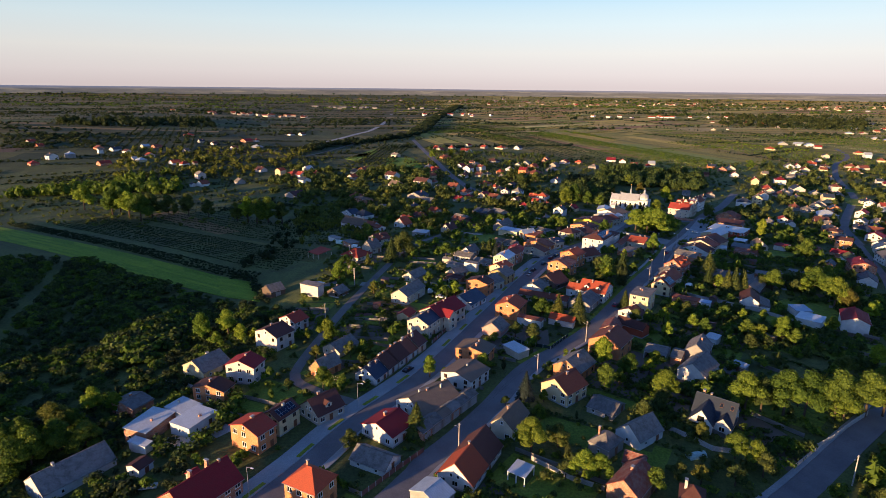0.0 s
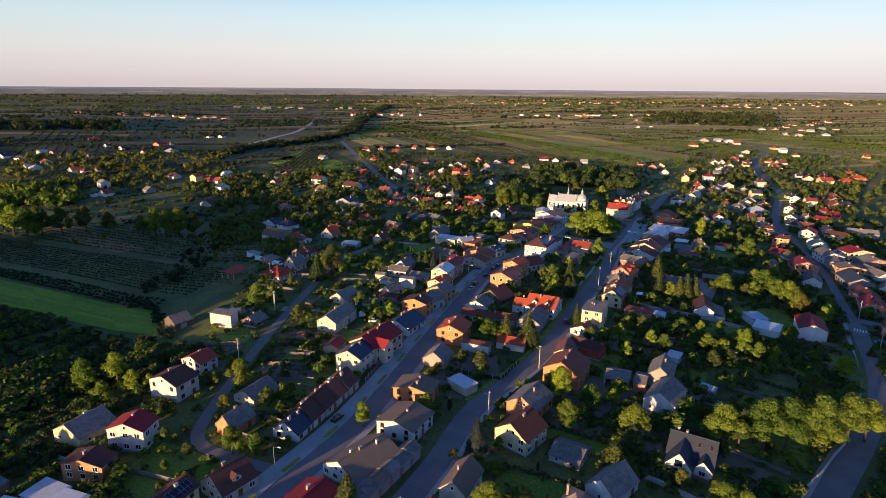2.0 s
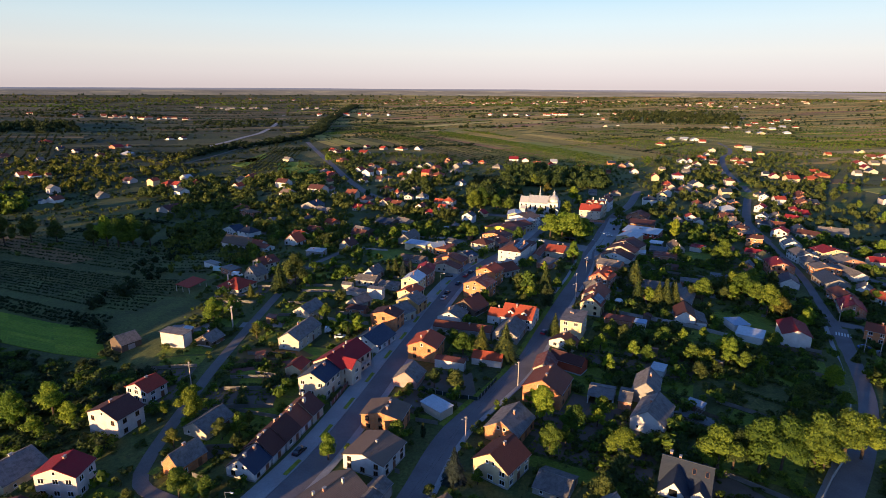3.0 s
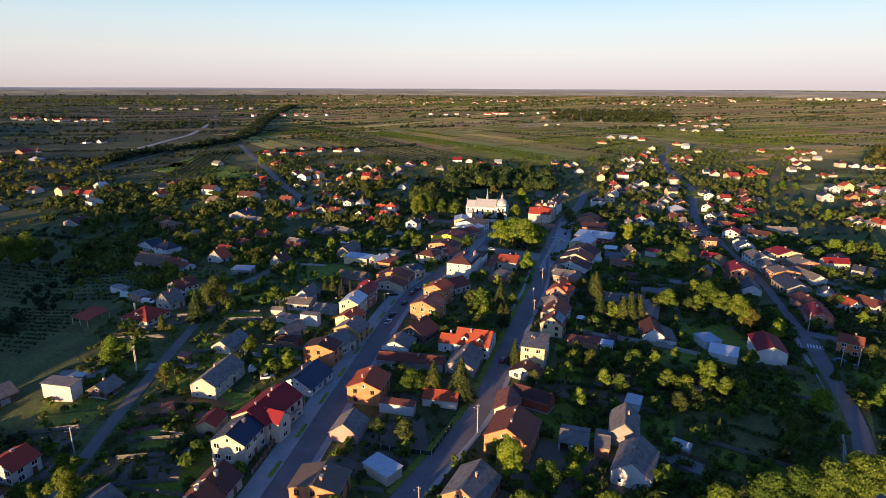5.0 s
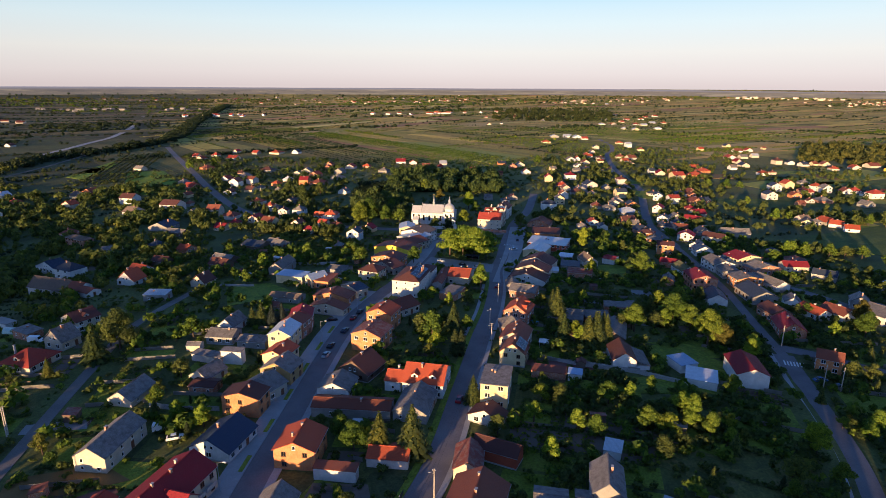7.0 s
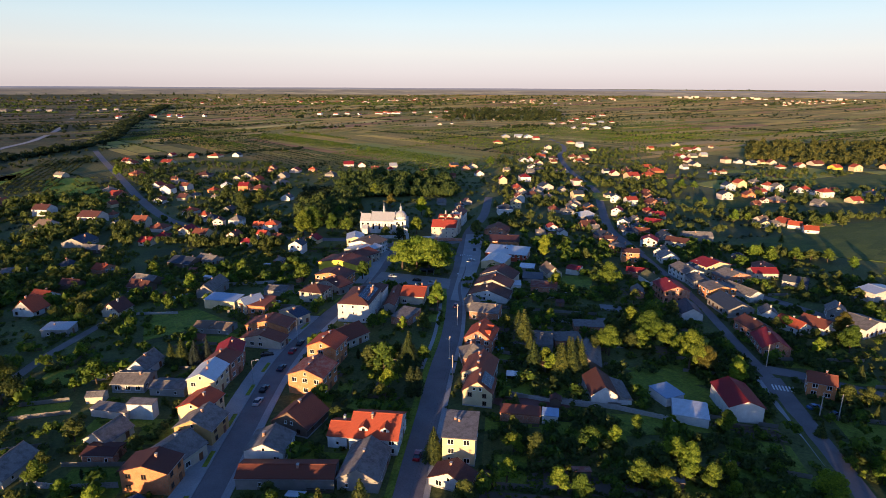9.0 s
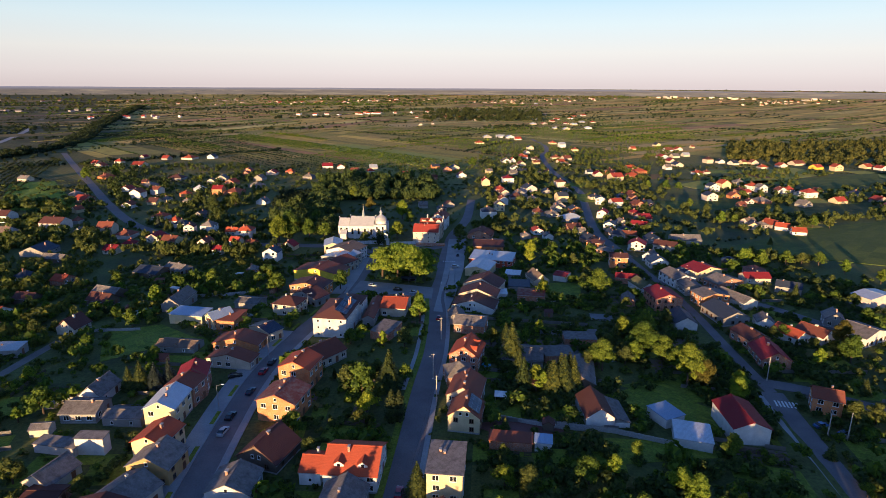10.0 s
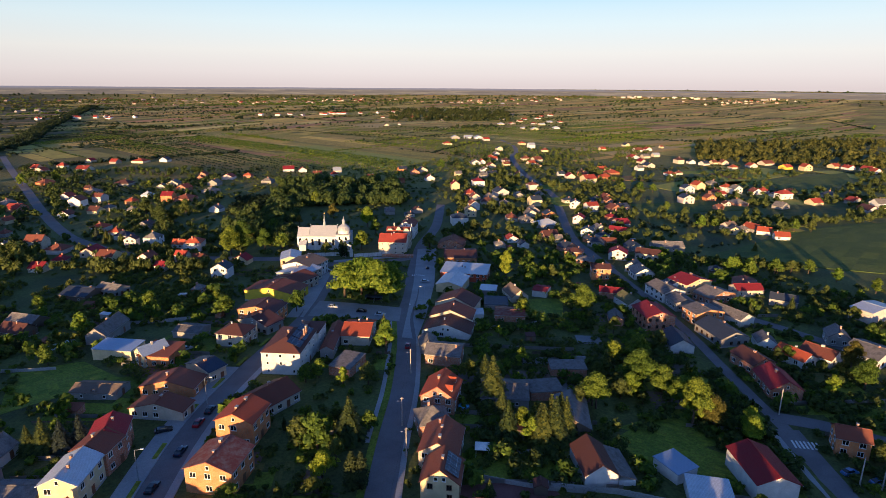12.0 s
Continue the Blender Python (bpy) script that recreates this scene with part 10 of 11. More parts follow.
def vehicle(name, label, x, y, turn, body, cabin, half, mat, long):
    thing = tagged(new(name), label, "car" if name == "car" else "van")
    thing.matrix_basis = pose(x, y, land(x, y) + 0.11, 0, 0, turn)
    s = Solid()
    hull(s, body, half, 0.08)
    s.done("body", mat, thing)
    s = Solid()
    hull(s, cabin, half - 0.1, 0.2)
    c = s.done("cabin_glass", GLASS, thing)
    s = Solid()
    top = max(z for _, z in cabin)
    xs_top = [x for x, z in cabin if z > top - 0.08]
    s.box(min(xs_top) - 0.05, -half + 0.28, top - 0.02, max(xs_top) + 0.05, half - 0.28, top + 0.04)
    s.done("car_roof", mat, thing)
    for px in (-long * 0.29, long * 0.3):
        for sgn in (-1, 1):
            w = shared("wheel", WHEEL, thing, pose(px, sgn * (half - 0.08), 0.32))
            shared("rim", RIM, w, Matrix.Identity(4))
    for sgn in (-1, 1):
        shared("headlight", HEAD, thing, pose(long / 2 - 0.06, sgn * (half - 0.28), 0.68))
        shared("tail_light", TAIL, thing, pose(-long / 2 + 0.06, sgn * (half - 0.24), 0.8))
    return thing


def car(x, y, turn, mat):
    name = [k for k, v in (("NAVYCAR", NAVYCAR), ("REDCAR", REDCAR), ("BLACKCAR", BLACKCAR), ("SILVERCAR", SILVERCAR), ("WHITECAR", WHITECAR), ("BLUECAR", BLUECAR)) if v is mat][0]
    body = [(-2.15, 0.3), (2.1, 0.3), (2.2, 0.55), (2.0, 0.78), (0.95, 0.92), (-1.8, 0.98), (-2.15, 0.85)]
    cabin = [(-1.75, 0.95), (1.0, 0.9), (0.3, 1.42), (-0.9, 1.46), (-1.45, 1.3)]
    return vehicle("car", "parked " + TINT[name] + " hatchback car", x, y, turn, body, cabin, 0.88, mat, 4.3)


def van(x, y, turn):
    body = [(-2.6, 0.35), (2.55, 0.35), (2.65, 0.7), (2.3, 1.05), (1.5, 1.25), (1.05, 2.0), (0.8, 2.15), (-2.5, 2.2), (-2.6, 2.0)]
    cabin = [(0.4, 1.3), (1.62, 1.2), (1.12, 1.95), (0.4, 2.0)]
    return vehicle("van", "parked white panel van", x, y, turn, body, cabin, 1.02, WHITECAR, 5.2)


def street_lamp(x, y, turn):
    thing = tagged(new("street_lamp"), "tall grey steel street lamp with a single arm", "street lamp", "lamps along the streets")
    thing.matrix_basis = pose(x, y, land(x, y), 0, 0, turn)
    s = Solid()
    tube(s, (0, 0, -0.3), (0, 0, 8.2), 0.1, 0.06, 8)
    s.done("pole", STEEL, thing)
    s = Solid()
    tube(s, (0, 0, 8.1), (1.6, 0, 8.5), 0.045, 0.04, 6)
    s.done("arm", STEEL, thing)
    Solid().box(1.4, -0.16, 8.46, 2.2, 0.16, 8.6).done("lamp_head", FRAME, thing, "white lamp head")


def utility_pole(x, y, turn):
    thing = tagged(new("utility_pole"), "weathered concrete pole carrying power lines", "pole", "power line poles")
    thing.matrix_basis = pose(x, y, land(x, y), 0, 0, turn)
    s = Solid()
    tube(s, (0, 0, -0.5), (0, 0, 8.6), 0.19, 0.11, 8)
    s.done("shaft", POLE, thing)
    Solid().box(-0.45, -0.05, 8.2, 0.45, 0.05, 8.28).done("crossarm", STEEL, thing)
    for px in (-0.4, 0.4):
        turned("insulator", [(0.05, 0), (0.07, 0.1), (0.03, 0.2)], 6, FRAME, thing, px, 0, 8.12)
    s = Solid()
    tube(s, (0, 0, 7.2), (-0.9, 0, 7.5), 0.03, 0.03, 5)
    s.box(-1.3, -0.1, 7.46, -0.85, 0.1, 7.58)
    s.done("lamp_arm", STEEL, thing)


WIRE = plain("dark_cable", (0.03, 0.03, 0.03), 0.7)


def wire(x0, y0, x1, y1):
    for off in (-0.4, 0.4):
        s = Solid()
        d = Vector((y1 - y0, x0 - x1)).normalized() * off
        pts = []
        for i in range(9):
            k = i / 8
            x, y = x0 + (x1 - x0) * k + d.x, y0 + (y1 - y0) * k + d.y
            z = land(x0, y0) * (1 - k) + land(x1, y1) * k + 8.3 - 4 * 0.7 * k * (1 - k)
            pts.append((x, y, z))
        for a, b in zip(pts, pts[1:]):
            tube(s, a, b, 0.015, 0.015, 4)
        tagged(s.done("power_cable", WIRE), "thin dark power cable between poles", "cable")


DARKMESH = plain("dark_green_mesh", (0.012, 0.03, 0.028), 0.8)


def fence(points, high, mat, label):
    thing = tagged(new("fence"), label, "fence")
    x0, y0 = points[0]
    thing.matrix_basis = pose(x0, y0, 0)
    for (ax, ay), (bx, by) in zip(points, points[1:]):
        n = max(1, round(math.hypot(bx - ax, by - ay) / 2.6))
        turn = math.degrees(math.atan2(by - ay, bx - ax))
        L = math.hypot(bx - ax, by - ay) / n
        for i in range(n):
            k = i / n
            x, y = ax + (bx - ax) * k, ay + (by - ay) * k
            z = land(x, y)
            p = Solid().box(-0.1, -0.1, -0.5, 0.1, 0.1, high + 0.12).done("post", STONE, thing)
            p.matrix_basis = pose(x - x0, y - y0, z, 0, 0, turn)
            q = Solid().box(0.1, -0.04, -0.5, L - 0.1, 0.04, high).done("panel", mat, thing)
            q.matrix_basis = pose(x - x0, y - y0, z, 0, 0, turn)


# planted strips and saplings along the main street
line = curve_through(MAIN[:8], 2.0)
for k in range(14, len(line) - 4, 8):
    q, n = line[k]
    a = math.degrees(math.atan2(n.x, -n.y)) - 180
    s = Solid().box(-3.2, -0.55, -0.1, 3.2, 0.55, 0.12)
    ob = tagged(s.done("planting_strip", LAWN), "narrow grass strip with a dark edge", "planting", "strips along the street", kind="structure")
    ob.matrix_basis = pose(q.x - n.x * 4.3, q.y - n.y * 4.3, land(q.x, q.y) + 0.2, 0, 0, math.degrees(math.atan2(-n.x, n.y)) + 180)


def crossing(x, y, turn, name):
    s = Solid()
    for i in range(7):
        s.box(i * 1.0 - 3.2, -1.8, -0.02, i * 1.0 - 2.7, 1.8, 0.03)
    ob = tagged(s.done(name, PAINT), "white zebra crossing stripes on asphalt", "crossing", kind="structure")
    ob.matrix_basis = pose(x, y, land(x, y) + 0.14, 0, 0, turn)


crossing(148, 427, -35, "crossing_square")
crossing(182, 419, -32, "crossing_street")
crossing(200, 233, -42, "crossing_east")


def shelter(x, y, turn):
    thing = tagged(new("bus_shelter"), "dark bus shelter beside the square", "shelter")
    thing.matrix_basis = pose(x, y, land(x, y) + 0.2, 0, 0, turn)
    for px in (-3.4, 0, 3.4):
        for py in (-1.2, 1.2):
            Solid().box(px - 0.06, py - 0.06, 0, px + 0.06, py + 0.06, 2.5).done("post", STEEL, thing)
    Solid().box(-3.8, -1.6, 2.5, 3.8, 1.6, 2.7).done("shelter_roof", SLATE, thing)
    Solid().box(-3.4, 1.15, 0.4, 3.4, 1.2, 2.2).done("back_pane", GLASS, thing)
    Solid().box(-2.6, 0.6, 0.45, 2.6, 1.0, 0.5).done("bench", DOORWOOD, thing)


shelter(143, 387, -35)


def gazebo(x, y, turn, w, label, mat, roof):
    thing = tagged(new("gazebo"), label, "gazebo")
    thing.matrix_basis = pose(x, y, land(x, y), 0, 0, turn)
    for px in (-w / 2, w / 2):
        for py in (-w / 2, w / 2):
            Solid().box(px - 0.06, py - 0.06, 0, px + 0.06, py + 0.06, 2.3).done("post", mat, thing)
    s = Solid()
    q = w / 2 + 0.3
    for a, b in (((-q, -q), (q, -q)), ((q, -q), (q, q)), ((q, q), (-q, q)), ((-q, q), (-q, -q))):
        s.quad((*a, 2.25), (*b, 2.25), (0, 0, 3.2))
    s.done("canopy", roof, thing)


CLOTH = plain("white_canvas", (0.7, 0.7, 0.7), 0.8, vary=0.1)
gazebo(-40, 340, -30, 4.0, "white garden gazebo with canvas roof", FRAME, CLOTH)
gazebo(119, 268, -35, 3.0, "white garden tent beside the path", FRAME, CLOTH)


def polytunnel(x, y, turn, w, long):
    thing = tagged(new("polytunnel"), "pale green plastic polytunnel in a garden", "greenhouse")
    thing.matrix_basis = pose(x, y, land(x, y), 0, 0, turn)
    s = Solid()
    pts = [(w / 2 * math.cos(a), w * 0.55 * math.sin(a)) for a in np.linspace(0, math.pi, 11)]
    for (a, z0), (b, z1) in zip(pts, pts[1:]):
        s.quad((-long / 2, a, z0), (long / 2, a, z0), (long / 2, b, z1), (-long / 2, b, z1))
    for e in (-long / 2, long / 2):
        s.quad(*[(e, a, z) for a, z in pts])
    s.done("cover", plain("polythene", (0.4, 0.5, 0.46), 0.35), thing)


polytunnel(-62, 352, -25, 3.5, 9)
polytunnel(25, 400, 20, 3.0, 9)
polytunnel(67, 134, 15, 2.4, 5)


def tub(x, y):
    thing = tagged(new("paddling_pool"), "round blue garden paddling pool", "pool")
    thing.matrix_basis = pose(x, y, land(x, y))
    turned("pool_wall", [(1.6, 0), (1.65, 0.6), (1.5, 0.6), (1.5, 0.1)], 18, BLUECAR, thing, 0, 0, 0)
    turned("water", [(1.5, 0.45), (0.0, 0.45)], 18, plain("pool_water", (0.15, 0.4, 0.6), 0.1), thing, 0, 0, 0)


tub(127, 289)


# ---- garden plots behind the houses: lawns, beds, yards, low fences and sheds ----
def street_angle(x, y):
    """The direction of the nearest street."""
    best, angle = 1e9, 58.0
    for line, lo, hi in ROADS:
        for q, n in line[::3]:
            d = (x - q.x) ** 2 + (y - q.y) ** 2
            if d < best:
                best, angle = d, math.degrees(math.atan2(-n.x, n.y))
    return angle


def free_plot(x, y, c, s, a, b, margin=0.4):
    return all(clear_of(x + c * u * a - s * v * b, y + s * u * a + c * v * b, margin, 1.0) for u in (-1, 0, 1) for v in (-1, 0, 1))


def garden_shed(x, y, turn, w, d, h, mat, roof, label):
    thing = tagged(new("garden_shed"), label, "shed")
    thing.matrix_basis = pose(x, y, land(x, y), 0, 0, turn)
    LOT.append((x, y, turn, w / 2, d / 2))
    k = h + 0.5
    s = Solid()
    s.quad((-w / 2, -d / 2, -0.5), (w / 2, -d / 2, -0.5), (w / 2, -d / 2, h), (-w / 2, -d / 2, h))
    s.quad((w / 2, -d / 2, -0.5), (w / 2, d / 2, -0.5), (w / 2, d / 2, k), (w / 2, -d / 2, h))
    s.quad((w / 2, d / 2, -0.5), (-w / 2, d / 2, -0.5), (-w / 2, d / 2, k), (w / 2, d / 2, k))
    s.quad((-w / 2, d / 2, -0.5), (-w / 2, -d / 2, -0.5), (-w / 2, -d / 2, h), (-w / 2, d / 2, k))
    s.done("wall", mat, thing)
    r = Solid()
    slab(r, (-w / 2 - 0.2, -d / 2 - 0.25, h - 0.02), (w / 2 + 0.2, -d / 2 - 0.25, h - 0.02), (w / 2 + 0.2, d / 2 + 0.2, k + 0.06), (-w / 2 - 0.2, d / 2 + 0.2, k + 0.06), 0.08)
    r.done("roof", roof, thing)
    Solid().box(-0.5, -d / 2 - 0.05, 0, 0.45, -d / 2 - 0.003, 1.9).done("door", DOORWOOD, thing)


GARDENS = {kind: ([], []) for kind in ("lawn", "grass", "bed")}
strip_hedge, strip_crop, strip_boards = [], [], Solid()


def garden_strips(line, side, lo, hi, first, last, seed):
    """Long narrow gardens side by side, from lo to hi metres off a street's middle, open where houses stand."""
    rng = random.Random(seed)
    k = first
    while k < last:
        n = rng.choice((3, 4, 4, 5, 6))
        if k + n >= min(last, len(line)):
            break
        (p, a), (q, b) = line[k], line[k + n]
        k += n
        kind = rng.choice(("lawn", "grass", "grass", "bed", "lawn"))
        reach = hi * rng.uniform(0.75, 1.0)
        place = lambda d, t: (p + a * (side * d)).lerp(q + b * (side * d), t)
        verts, faces = GARDENS[kind]
        steps = int((reach - lo) / 2.2)
        index = {}
        at = lambda i, j: place(lo + i * 2.2, 0.06 + 0.88 * j / 3)
        for i in range(steps):
            for j in range(3):
                w = place(lo + (i + 0.5) * 2.2, 0.06 + 0.88 * (j + 0.5) / 3)
                if not clear_of(w.x, w.y, 0.7, 1.4):
                    continue
                for c in ((i, j), (i + 1, j), (i + 1, j + 1), (i, j + 1)):
                    if c not in index:
                        index[c] = len(verts)
                        v = at(*c)
                        verts.append((v.x, v.y, land(v.x, v.y) + 0.02 + (seed - 200) * 0.007))
                face = [index[c] for c in ((i, j), (i + 1, j), (i + 1, j + 1), (i, j + 1))]
                faces.append(face if side > 0 else face[::-1])
                if kind == "bed" and rng.random() < 0.75:
                    for _ in range(3):
                        h = rng.uniform(0.3, 0.8)
                        v = place(lo + (i + rng.random()) * 2.2, 0.1 + 0.8 * (j + rng.choice((0.2, 0.7))) / 3)
                        strip_crop.append((v.x, v.y, h * 1.7, h))
        edge = rng.random()
        for i in range(int((reach - lo) / 1.3)):
            w, e = place(lo + i * 1.3, 0.0), place(lo + (i + 1) * 1.3, 0.0)
            if not (clear_of(w.x, w.y, 0.4, 1.5) and clear_of(e.x, e.y, 0.4, 1.5)):
                continue
            if edge < 0.42:
                h = rng.uniform(0.9, 2.0)
                strip_hedge.append((w.x, w.y, h * 1.2, h))
            elif edge < 0.85:
                z = land(w.x, w.y)
                strip_boards.quad((w.x, w.y, z), (e.x, e.y, z), (e.x, e.y, z + 1.3), (w.x, w.y, z + 1.3))
                strip_boards.quad((e.x, e.y, z), (w.x, w.y, z), (w.x, w.y, z + 1.28), (e.x, e.y, z + 1.28))


paths = {"main": curve_through(MAIN, 2.5), "right": curve_through(RIGHT, 2.5), "lane": curve_through(LANE, 2.5), "east": curve_through(FAR_RIGHT, 2.5)}
garden_strips(paths["right"], 1, 16, 62, 24, 150, 201)
garden_strips(paths["right"], -1, 14, 26, 30, 110, 202)
garden_strips(paths["main"], -1, 18, 46, 40, 150, 203)
garden_strips(paths["main"], 1, 15, 27, 30, 120, 208)
garden_strips(paths["lane"], 1, 8, 30, 8, 80, 204)
garden_strips(paths["lane"], -1, 6, 30, 26, 80, 205)
garden_strips(paths["east"], -1, 9, 38, 20, 120, 206)
garden_strips(paths["east"], 1, 9, 46, 66, 120, 207)
for kind, mat, label in (("lawn", LAWN, "mown green lawns of the long gardens"), ("grass", ROUGHGRASS, "rough grass of the long gardens"), ("bed", DIRT, "dug vegetable ground of the long gardens")):
    tagged(shape("garden_" + kind, GARDENS[kind][0], GARDENS[kind][1], mat), label, "garden", kind="stuff")
growth("strip_plants", strip_crop, TUFTS, LEAF, "rows of vegetables in the long gardens", "vegetables")
growth("boundary_hedges", strip_hedge, TUFTS, MIDLEAF, "clipped hedges between the long gardens", "hedges")
tagged(strip_boards.done("boundary_fences", CONCRETE), "grey panel fences between the long gardens", "fence", kind="stuff")

rng = random.Random(77)
plots, edge_plants, bed_plants, boards = [], [], [], Solid()
sheds = tries = 0
while len(plots) < 64 and tries < 6000:
    tries += 1
    x, y = rng.uniform(-62, 330), rng.uniform(98, 470)
    if x > 150 + (y - 120) * 0.9 or x < -62 + (y - 120) * -0.02:
        continue
    turn = street_angle(x, y) + rng.choice((0, 90)) + rng.uniform(-4, 4)
    a, b = rng.uniform(2.2, 5.0), rng.uniform(3.5, 9.0)
    c, s = math.cos(radians(turn)), math.sin(radians(turn))
    if any((x - px) ** 2 + (y - py) ** 2 < (b + pb) ** 2 * 0.6 for px, py, pb in plots) or not free_plot(x, y, c, s, a, b):
        continue
    plots.append((x, y, b))
    corner = lambda u, v: (x + c * u * a - s * v * b, y + s * u * a + c * v * b)
    mat, label, name = rng.choice(((LAWN, "mown green garden lawn", "garden_lawn"), (LAWN, "mown green garden lawn", "garden_lawn"), (ROUGHGRASS, "rough unmown grass plot", "grass_plot"),
                                   (ROUGHGRASS, "rough unmown grass plot", "grass_plot"), (DIRT, "dug garden bed of bare soil", "garden_bed"), (OLDASPHALT, "worn concrete back yard", "yard"), (DIRT, "bare earth yard", "yard"), (LAWN, "mown green garden lawn", "garden_lawn")))
    patch(name, [corner(-1, -1), corner(1, -1), corner(1, 1), corner(-1, 1)], 0.05 + 0.004 * (len(plots) % 9), mat, label, "yard", 4)
    if name == "garden_bed":
        for i in range(int(a * 2 / 1.1)):
            for j in range(int(b * 2 / 0.9)):
                if rng.random() < 0.7:
                    px, py = corner(-0.9 + i * 1.1 / a, -0.93 + j * 0.9 / b)
                    h = rng.uniform(0.25, 0.6)
                    bed_plants.append((px, py, h * 1.6, h))
    for side in ((-1, -1, -1, 1), (1, -1, 1, 1), (-1, 1, 1, 1)):
        p, q = Vector(corner(side[0] * 1.08, side[1] * 1.03)), Vector(corner(side[2] * 1.08, side[3] * 1.03))
        kind = rng.random()
        n = int((q - p).length / (1.1 if kind < 0.45 else 2.0))
        for i in range(n):
            m = p.lerp(q, (i + 0.5) / n)
            if not clear_of(m.x, m.y, 0.3, 0.5):
                continue
            if kind < 0.45:
                h = rng.uniform(0.8, 1.4)
                edge_plants.append((m.x, m.y, h * 1.4, h))
            elif kind < 0.75:
                d = (q - p).normalized() * 0.97
                z = land(m.x, m.y)
                for k in (0.25, 0.65, 1.05):
                    boards.quad((m.x - d.x, m.y - d.y, z + k), (m.x + d.x, m.y + d.y, z + k), (m.x + d.x, m.y + d.y, z + k + 0.3), (m.x - d.x, m.y - d.y, z + k + 0.3))
    if sheds < 48 and rng.random() < 0.42:
        px, py = corner(rng.choice((-1.5, 1.5)), rng.uniform(-0.5, 0.5))
        w, d = rng.uniform(2.4, 5.0), rng.uniform(2.2, 3.6)
        if clear_of(px, py, max(w, d) * 0.6, 3.0):
            mat, roof, label = rng.choice(((WOOD, GREY, "weathered board garden shed with grey roof"), (WOOD, RUST, "weathered board shed with rusty roof"), (CONCRETE, GREY, "grey rendered garden shed with corrugated roof"),
                                           (BRICK, REDBROWN, "small brick outhouse with brown roof"), (CONCRETE, METAL, "small garage with pale metal roof"), (WOOD, BROWN, "dark board shed with brown roof")))
            garden_shed(px, py, turn + rng.choice((0, 90, 180)), w, d, rng.uniform(1.9, 2.5), mat, roof, label)
            sheds += 1
growth("garden_hedges", edge_plants, TUFTS, MIDLEAF, "clipped and overgrown hedges round the plots", "hedges")
growth("bed_plants", bed_plants, TUFTS, LEAF, "rows of vegetables in the beds", "vegetables")
tagged(boards.done("plot_fences", WOOD), "weathered board fences round the plots", "fence", kind="stuff")

# unseen trees added short of the eastern road, to throw long shadows across it
shade = []
rng = random.Random(9)
while len(shade) < 100:
    x, y = rng.uniform(8, 95), rng.uniform(15, 92)
    if y < 96 - abs(x - 60) * 0.2 and clear_of(x, y, 3, 3):
        h = rng.uniform(7, 13)
        shade.append((x, y, h * 0.8, h))
growth("roadside_trees", shade, SHRUBS, LEAF, "unseen trees added to shade the eastern road", "trees")

# ---- cars, lamps, poles and fences ----
car(54.8, 305.2, 57, NAVYCAR)
car(60.7, 316.5, 57, REDCAR)
car(64.5, 321.8, 57, BLACKCAR)
car(47.5, 293.7, 57, BLACKCAR)
car(44.6, 286.8, 57, SILVERCAR)
car(124.4, 387.5, -30, SILVERCAR)
car(132.5, 375.7, -30, BLACKCAR)
car(137.4, 368.2, -35, SILVERCAR)
car(144.1, 448.7, -30, BLACKCAR)
car(131.8, 332.9, 57, REDCAR)
car(193.2, 428.8, 60, BLACKCAR)
car(179.5, 407.0, -20, SILVERCAR)
car(-71.3, 122.1, 10, SILVERCAR)
car(-11.4, 180.2, 57, BLACKCAR)
car(-18.6, 216.9, 50, WHITECAR)
car(-1.0, 251.4, 0, WHITECAR)
car(73.9, 187.0, 75, NAVYCAR)
car(196.9, 220.8, -15, BLUECAR)
car(199.0, 215.2, -20, BLUECAR)
car(52.3, 317.4, -5, BLACKCAR)
car(64.9, 371.1, 20, SILVERCAR)
car(76.3, 243.6, 57, REDCAR)
van(-4.2, 257.1, -5)
van(-51.6, 335.8, -20)
van(75.7, 191.0, 75)
street_lamp(-24.9, 156.4, -30)
street_lamp(-44.7, 116.6, -30)
street_lamp(9.8, 224.6, -30)
street_lamp(45.1, 298.6, -30)
street_lamp(64.5, 326.4, -30)
street_lamp(87.9, 364.6, -30)
street_lamp(161.3, 374.1, 150)
street_lamp(144.9, 352.4, 150)
street_lamp(157.5, 483.3, -30)
utility_pole(4.7, 135.0, -30)
utility_pole(31.7, 176.8, -30)
utility_pole(54.5, 205.2, -30)
utility_pole(101.9, 275.6, -30)
utility_pole(107.4, 288.8, -30)
utility_pole(123.2, 314.1, -30)
wire(4.7, 135.0, 31.7, 176.8)
wire(31.7, 176.8, 54.5, 205.2)
wire(54.5, 205.2, 101.9, 275.6)
wire(101.9, 275.6, 107.4, 288.8)
wire(107.4, 288.8, 123.2, 314.1)
utility_pole(100.5, 122.9, 20)
utility_pole(-42.6, 268.1, 20)
utility_pole(-47.3, 221.5, 20)
utility_pole(-42.5, 269.0, 20)
utility_pole(192.9, 216.8, 20)
utility_pole(208.8, 245.6, 20)
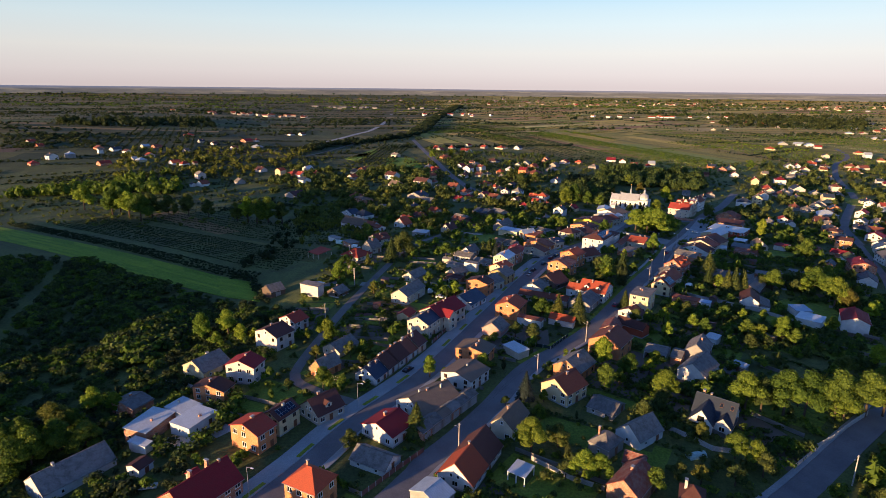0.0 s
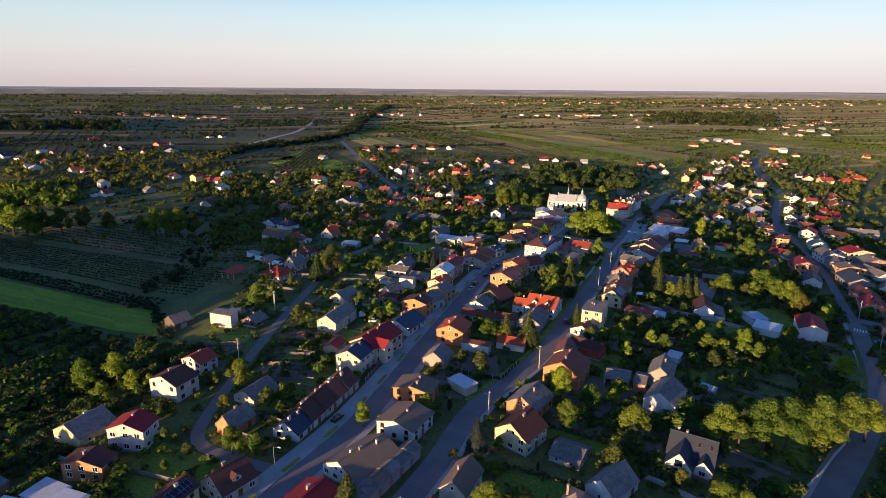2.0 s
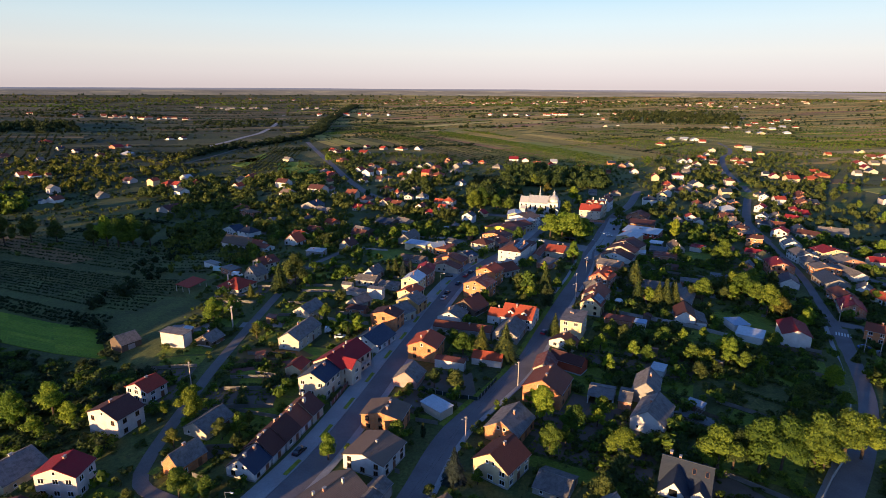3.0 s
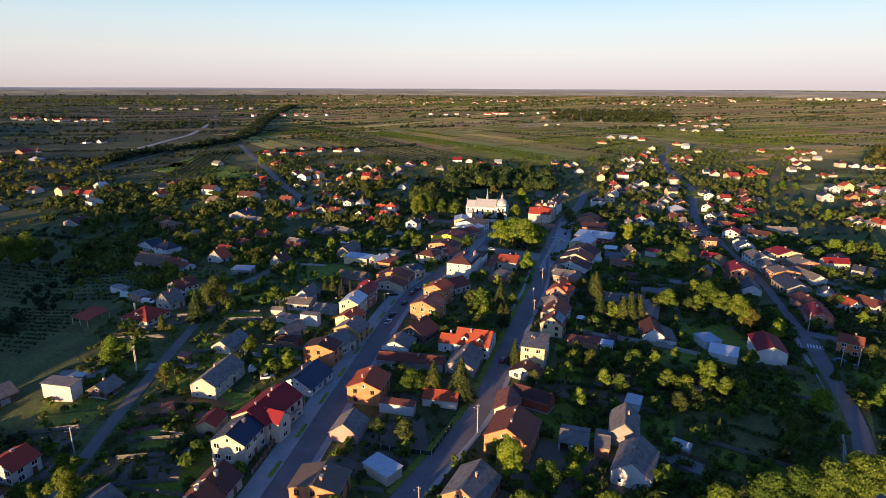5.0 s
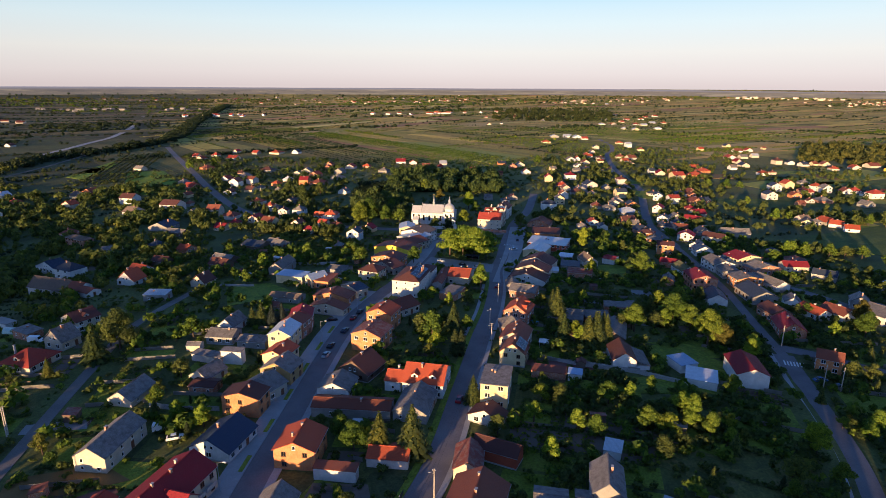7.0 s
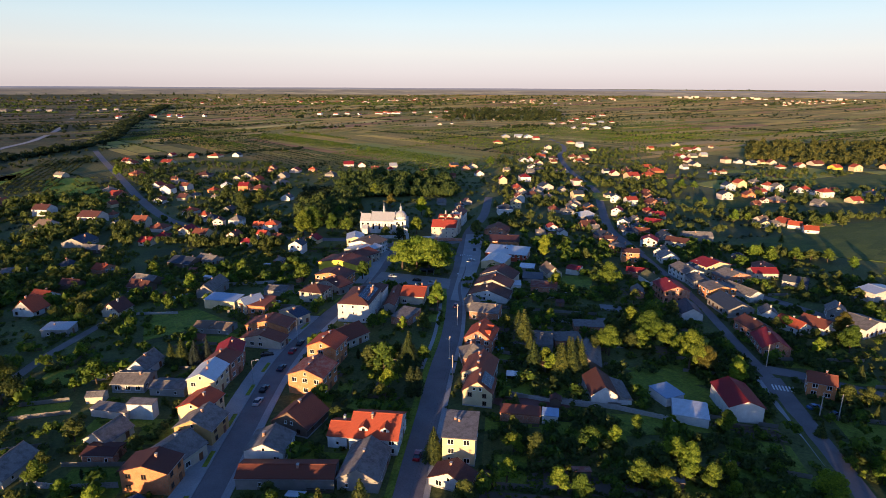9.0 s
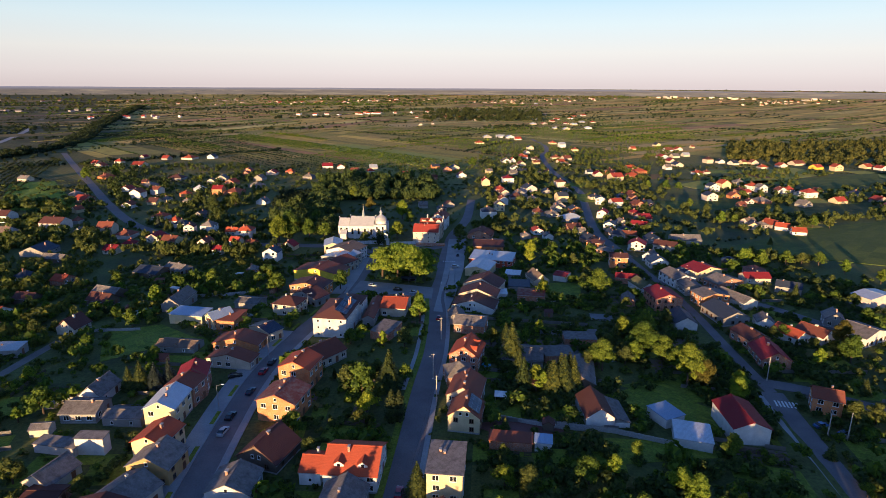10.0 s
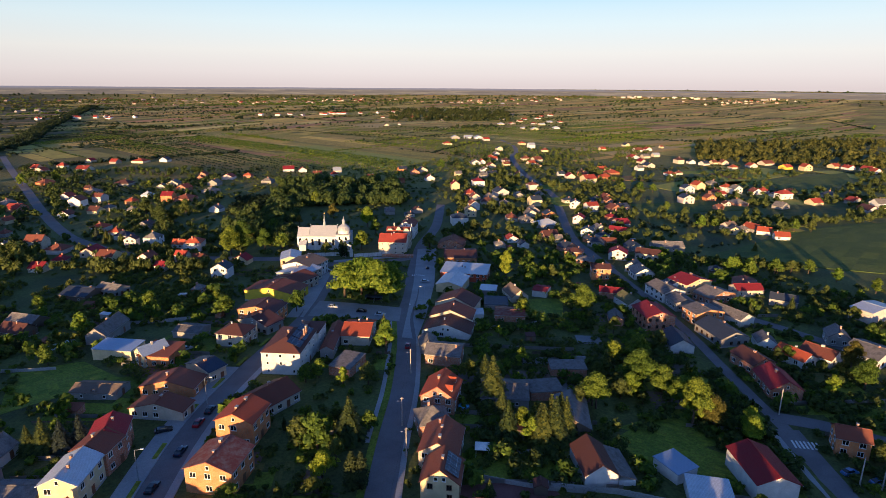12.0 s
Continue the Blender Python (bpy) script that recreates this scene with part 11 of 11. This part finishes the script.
utility_pole(196.7, 213.6, 20)
fence([(62.5, 148.1), (67.9, 142.6), (72.4, 136.7), (77.1, 135.5)], 1.5, STONE, "pale concrete garden wall")
fence([(23.4, 131.7), (28.4, 127.2), (32.0, 123.9), (39.3, 119.9)], 1.4, STONE, "crumbling pale concrete wall")
fence([(125.4, 249.7), (137.7, 241.1), (148.1, 230.4)], 1.5, STONE, "grey concrete panel fence")
fence([(-8.8, 271.3), (-0.6, 266.0), (10.1, 262.1)], 1.6, STONE, "pale concrete panel fence")
fence([(111.8, 261.7), (117.7, 255.4), (123.2, 250.1), (131.5, 244.3)], 1.3, STONE, "low grey concrete garden wall")
fence([(164.7, 344.3), (174.5, 331.4), (190.1, 333.3)], 1.6, STONE, "low grey concrete garden wall")
fence([(101.0, 138.0), (108.5, 142.5), (116.2, 148.3), (127.2, 155.8)], 1.6, STONE, "pale panel fence along the road")
fence([(89.7, 128.9), (101.8, 138.0)], 1.6, STONE, "pale panel fence along the road")
fence([(-92.9, 178.5), (-80.9, 173.1)], 1.4, STONE, "picket fence of pale posts")
fence([(49.5, 413.5), (63.3, 407.9), (72.5, 405.6)], 1.5, STONE, "low pale stone garden wall")
fence([(10.7, 384.7), (20.2, 379.5), (26.5, 376.9)], 1.2, STONE, "fence of pale concrete posts")
fence([(144.7, 483.6), (161.1, 477.2), (163.5, 471.7)], 2.2, WHITE, "white plastered churchyard wall")
fence([(167.5, 469.5), (177.9, 466.6), (187.6, 464.1)], 2.2, WHITE, "white plastered churchyard wall")
fence([(23.8, 206.8), (32.1, 202.1), (40.0, 198.4)], 1.3, DARKMESH, "dark green mesh fence")
fence([(40.0, 198.4), (48.8, 210.0)], 1.3, DARKMESH, "dark green mesh fence")
fence([(-18.5, 117.0), (-11.3, 126.5), (-4.5, 134.8)], 1.4, REDPAVE, "brick fence beside the street")
fence([(-3.7, 202.3), (-0.9, 208.8), (3.0, 218.2), (5.9, 228.0)], 1.4, REDPAVE, "brick fence with pale posts")
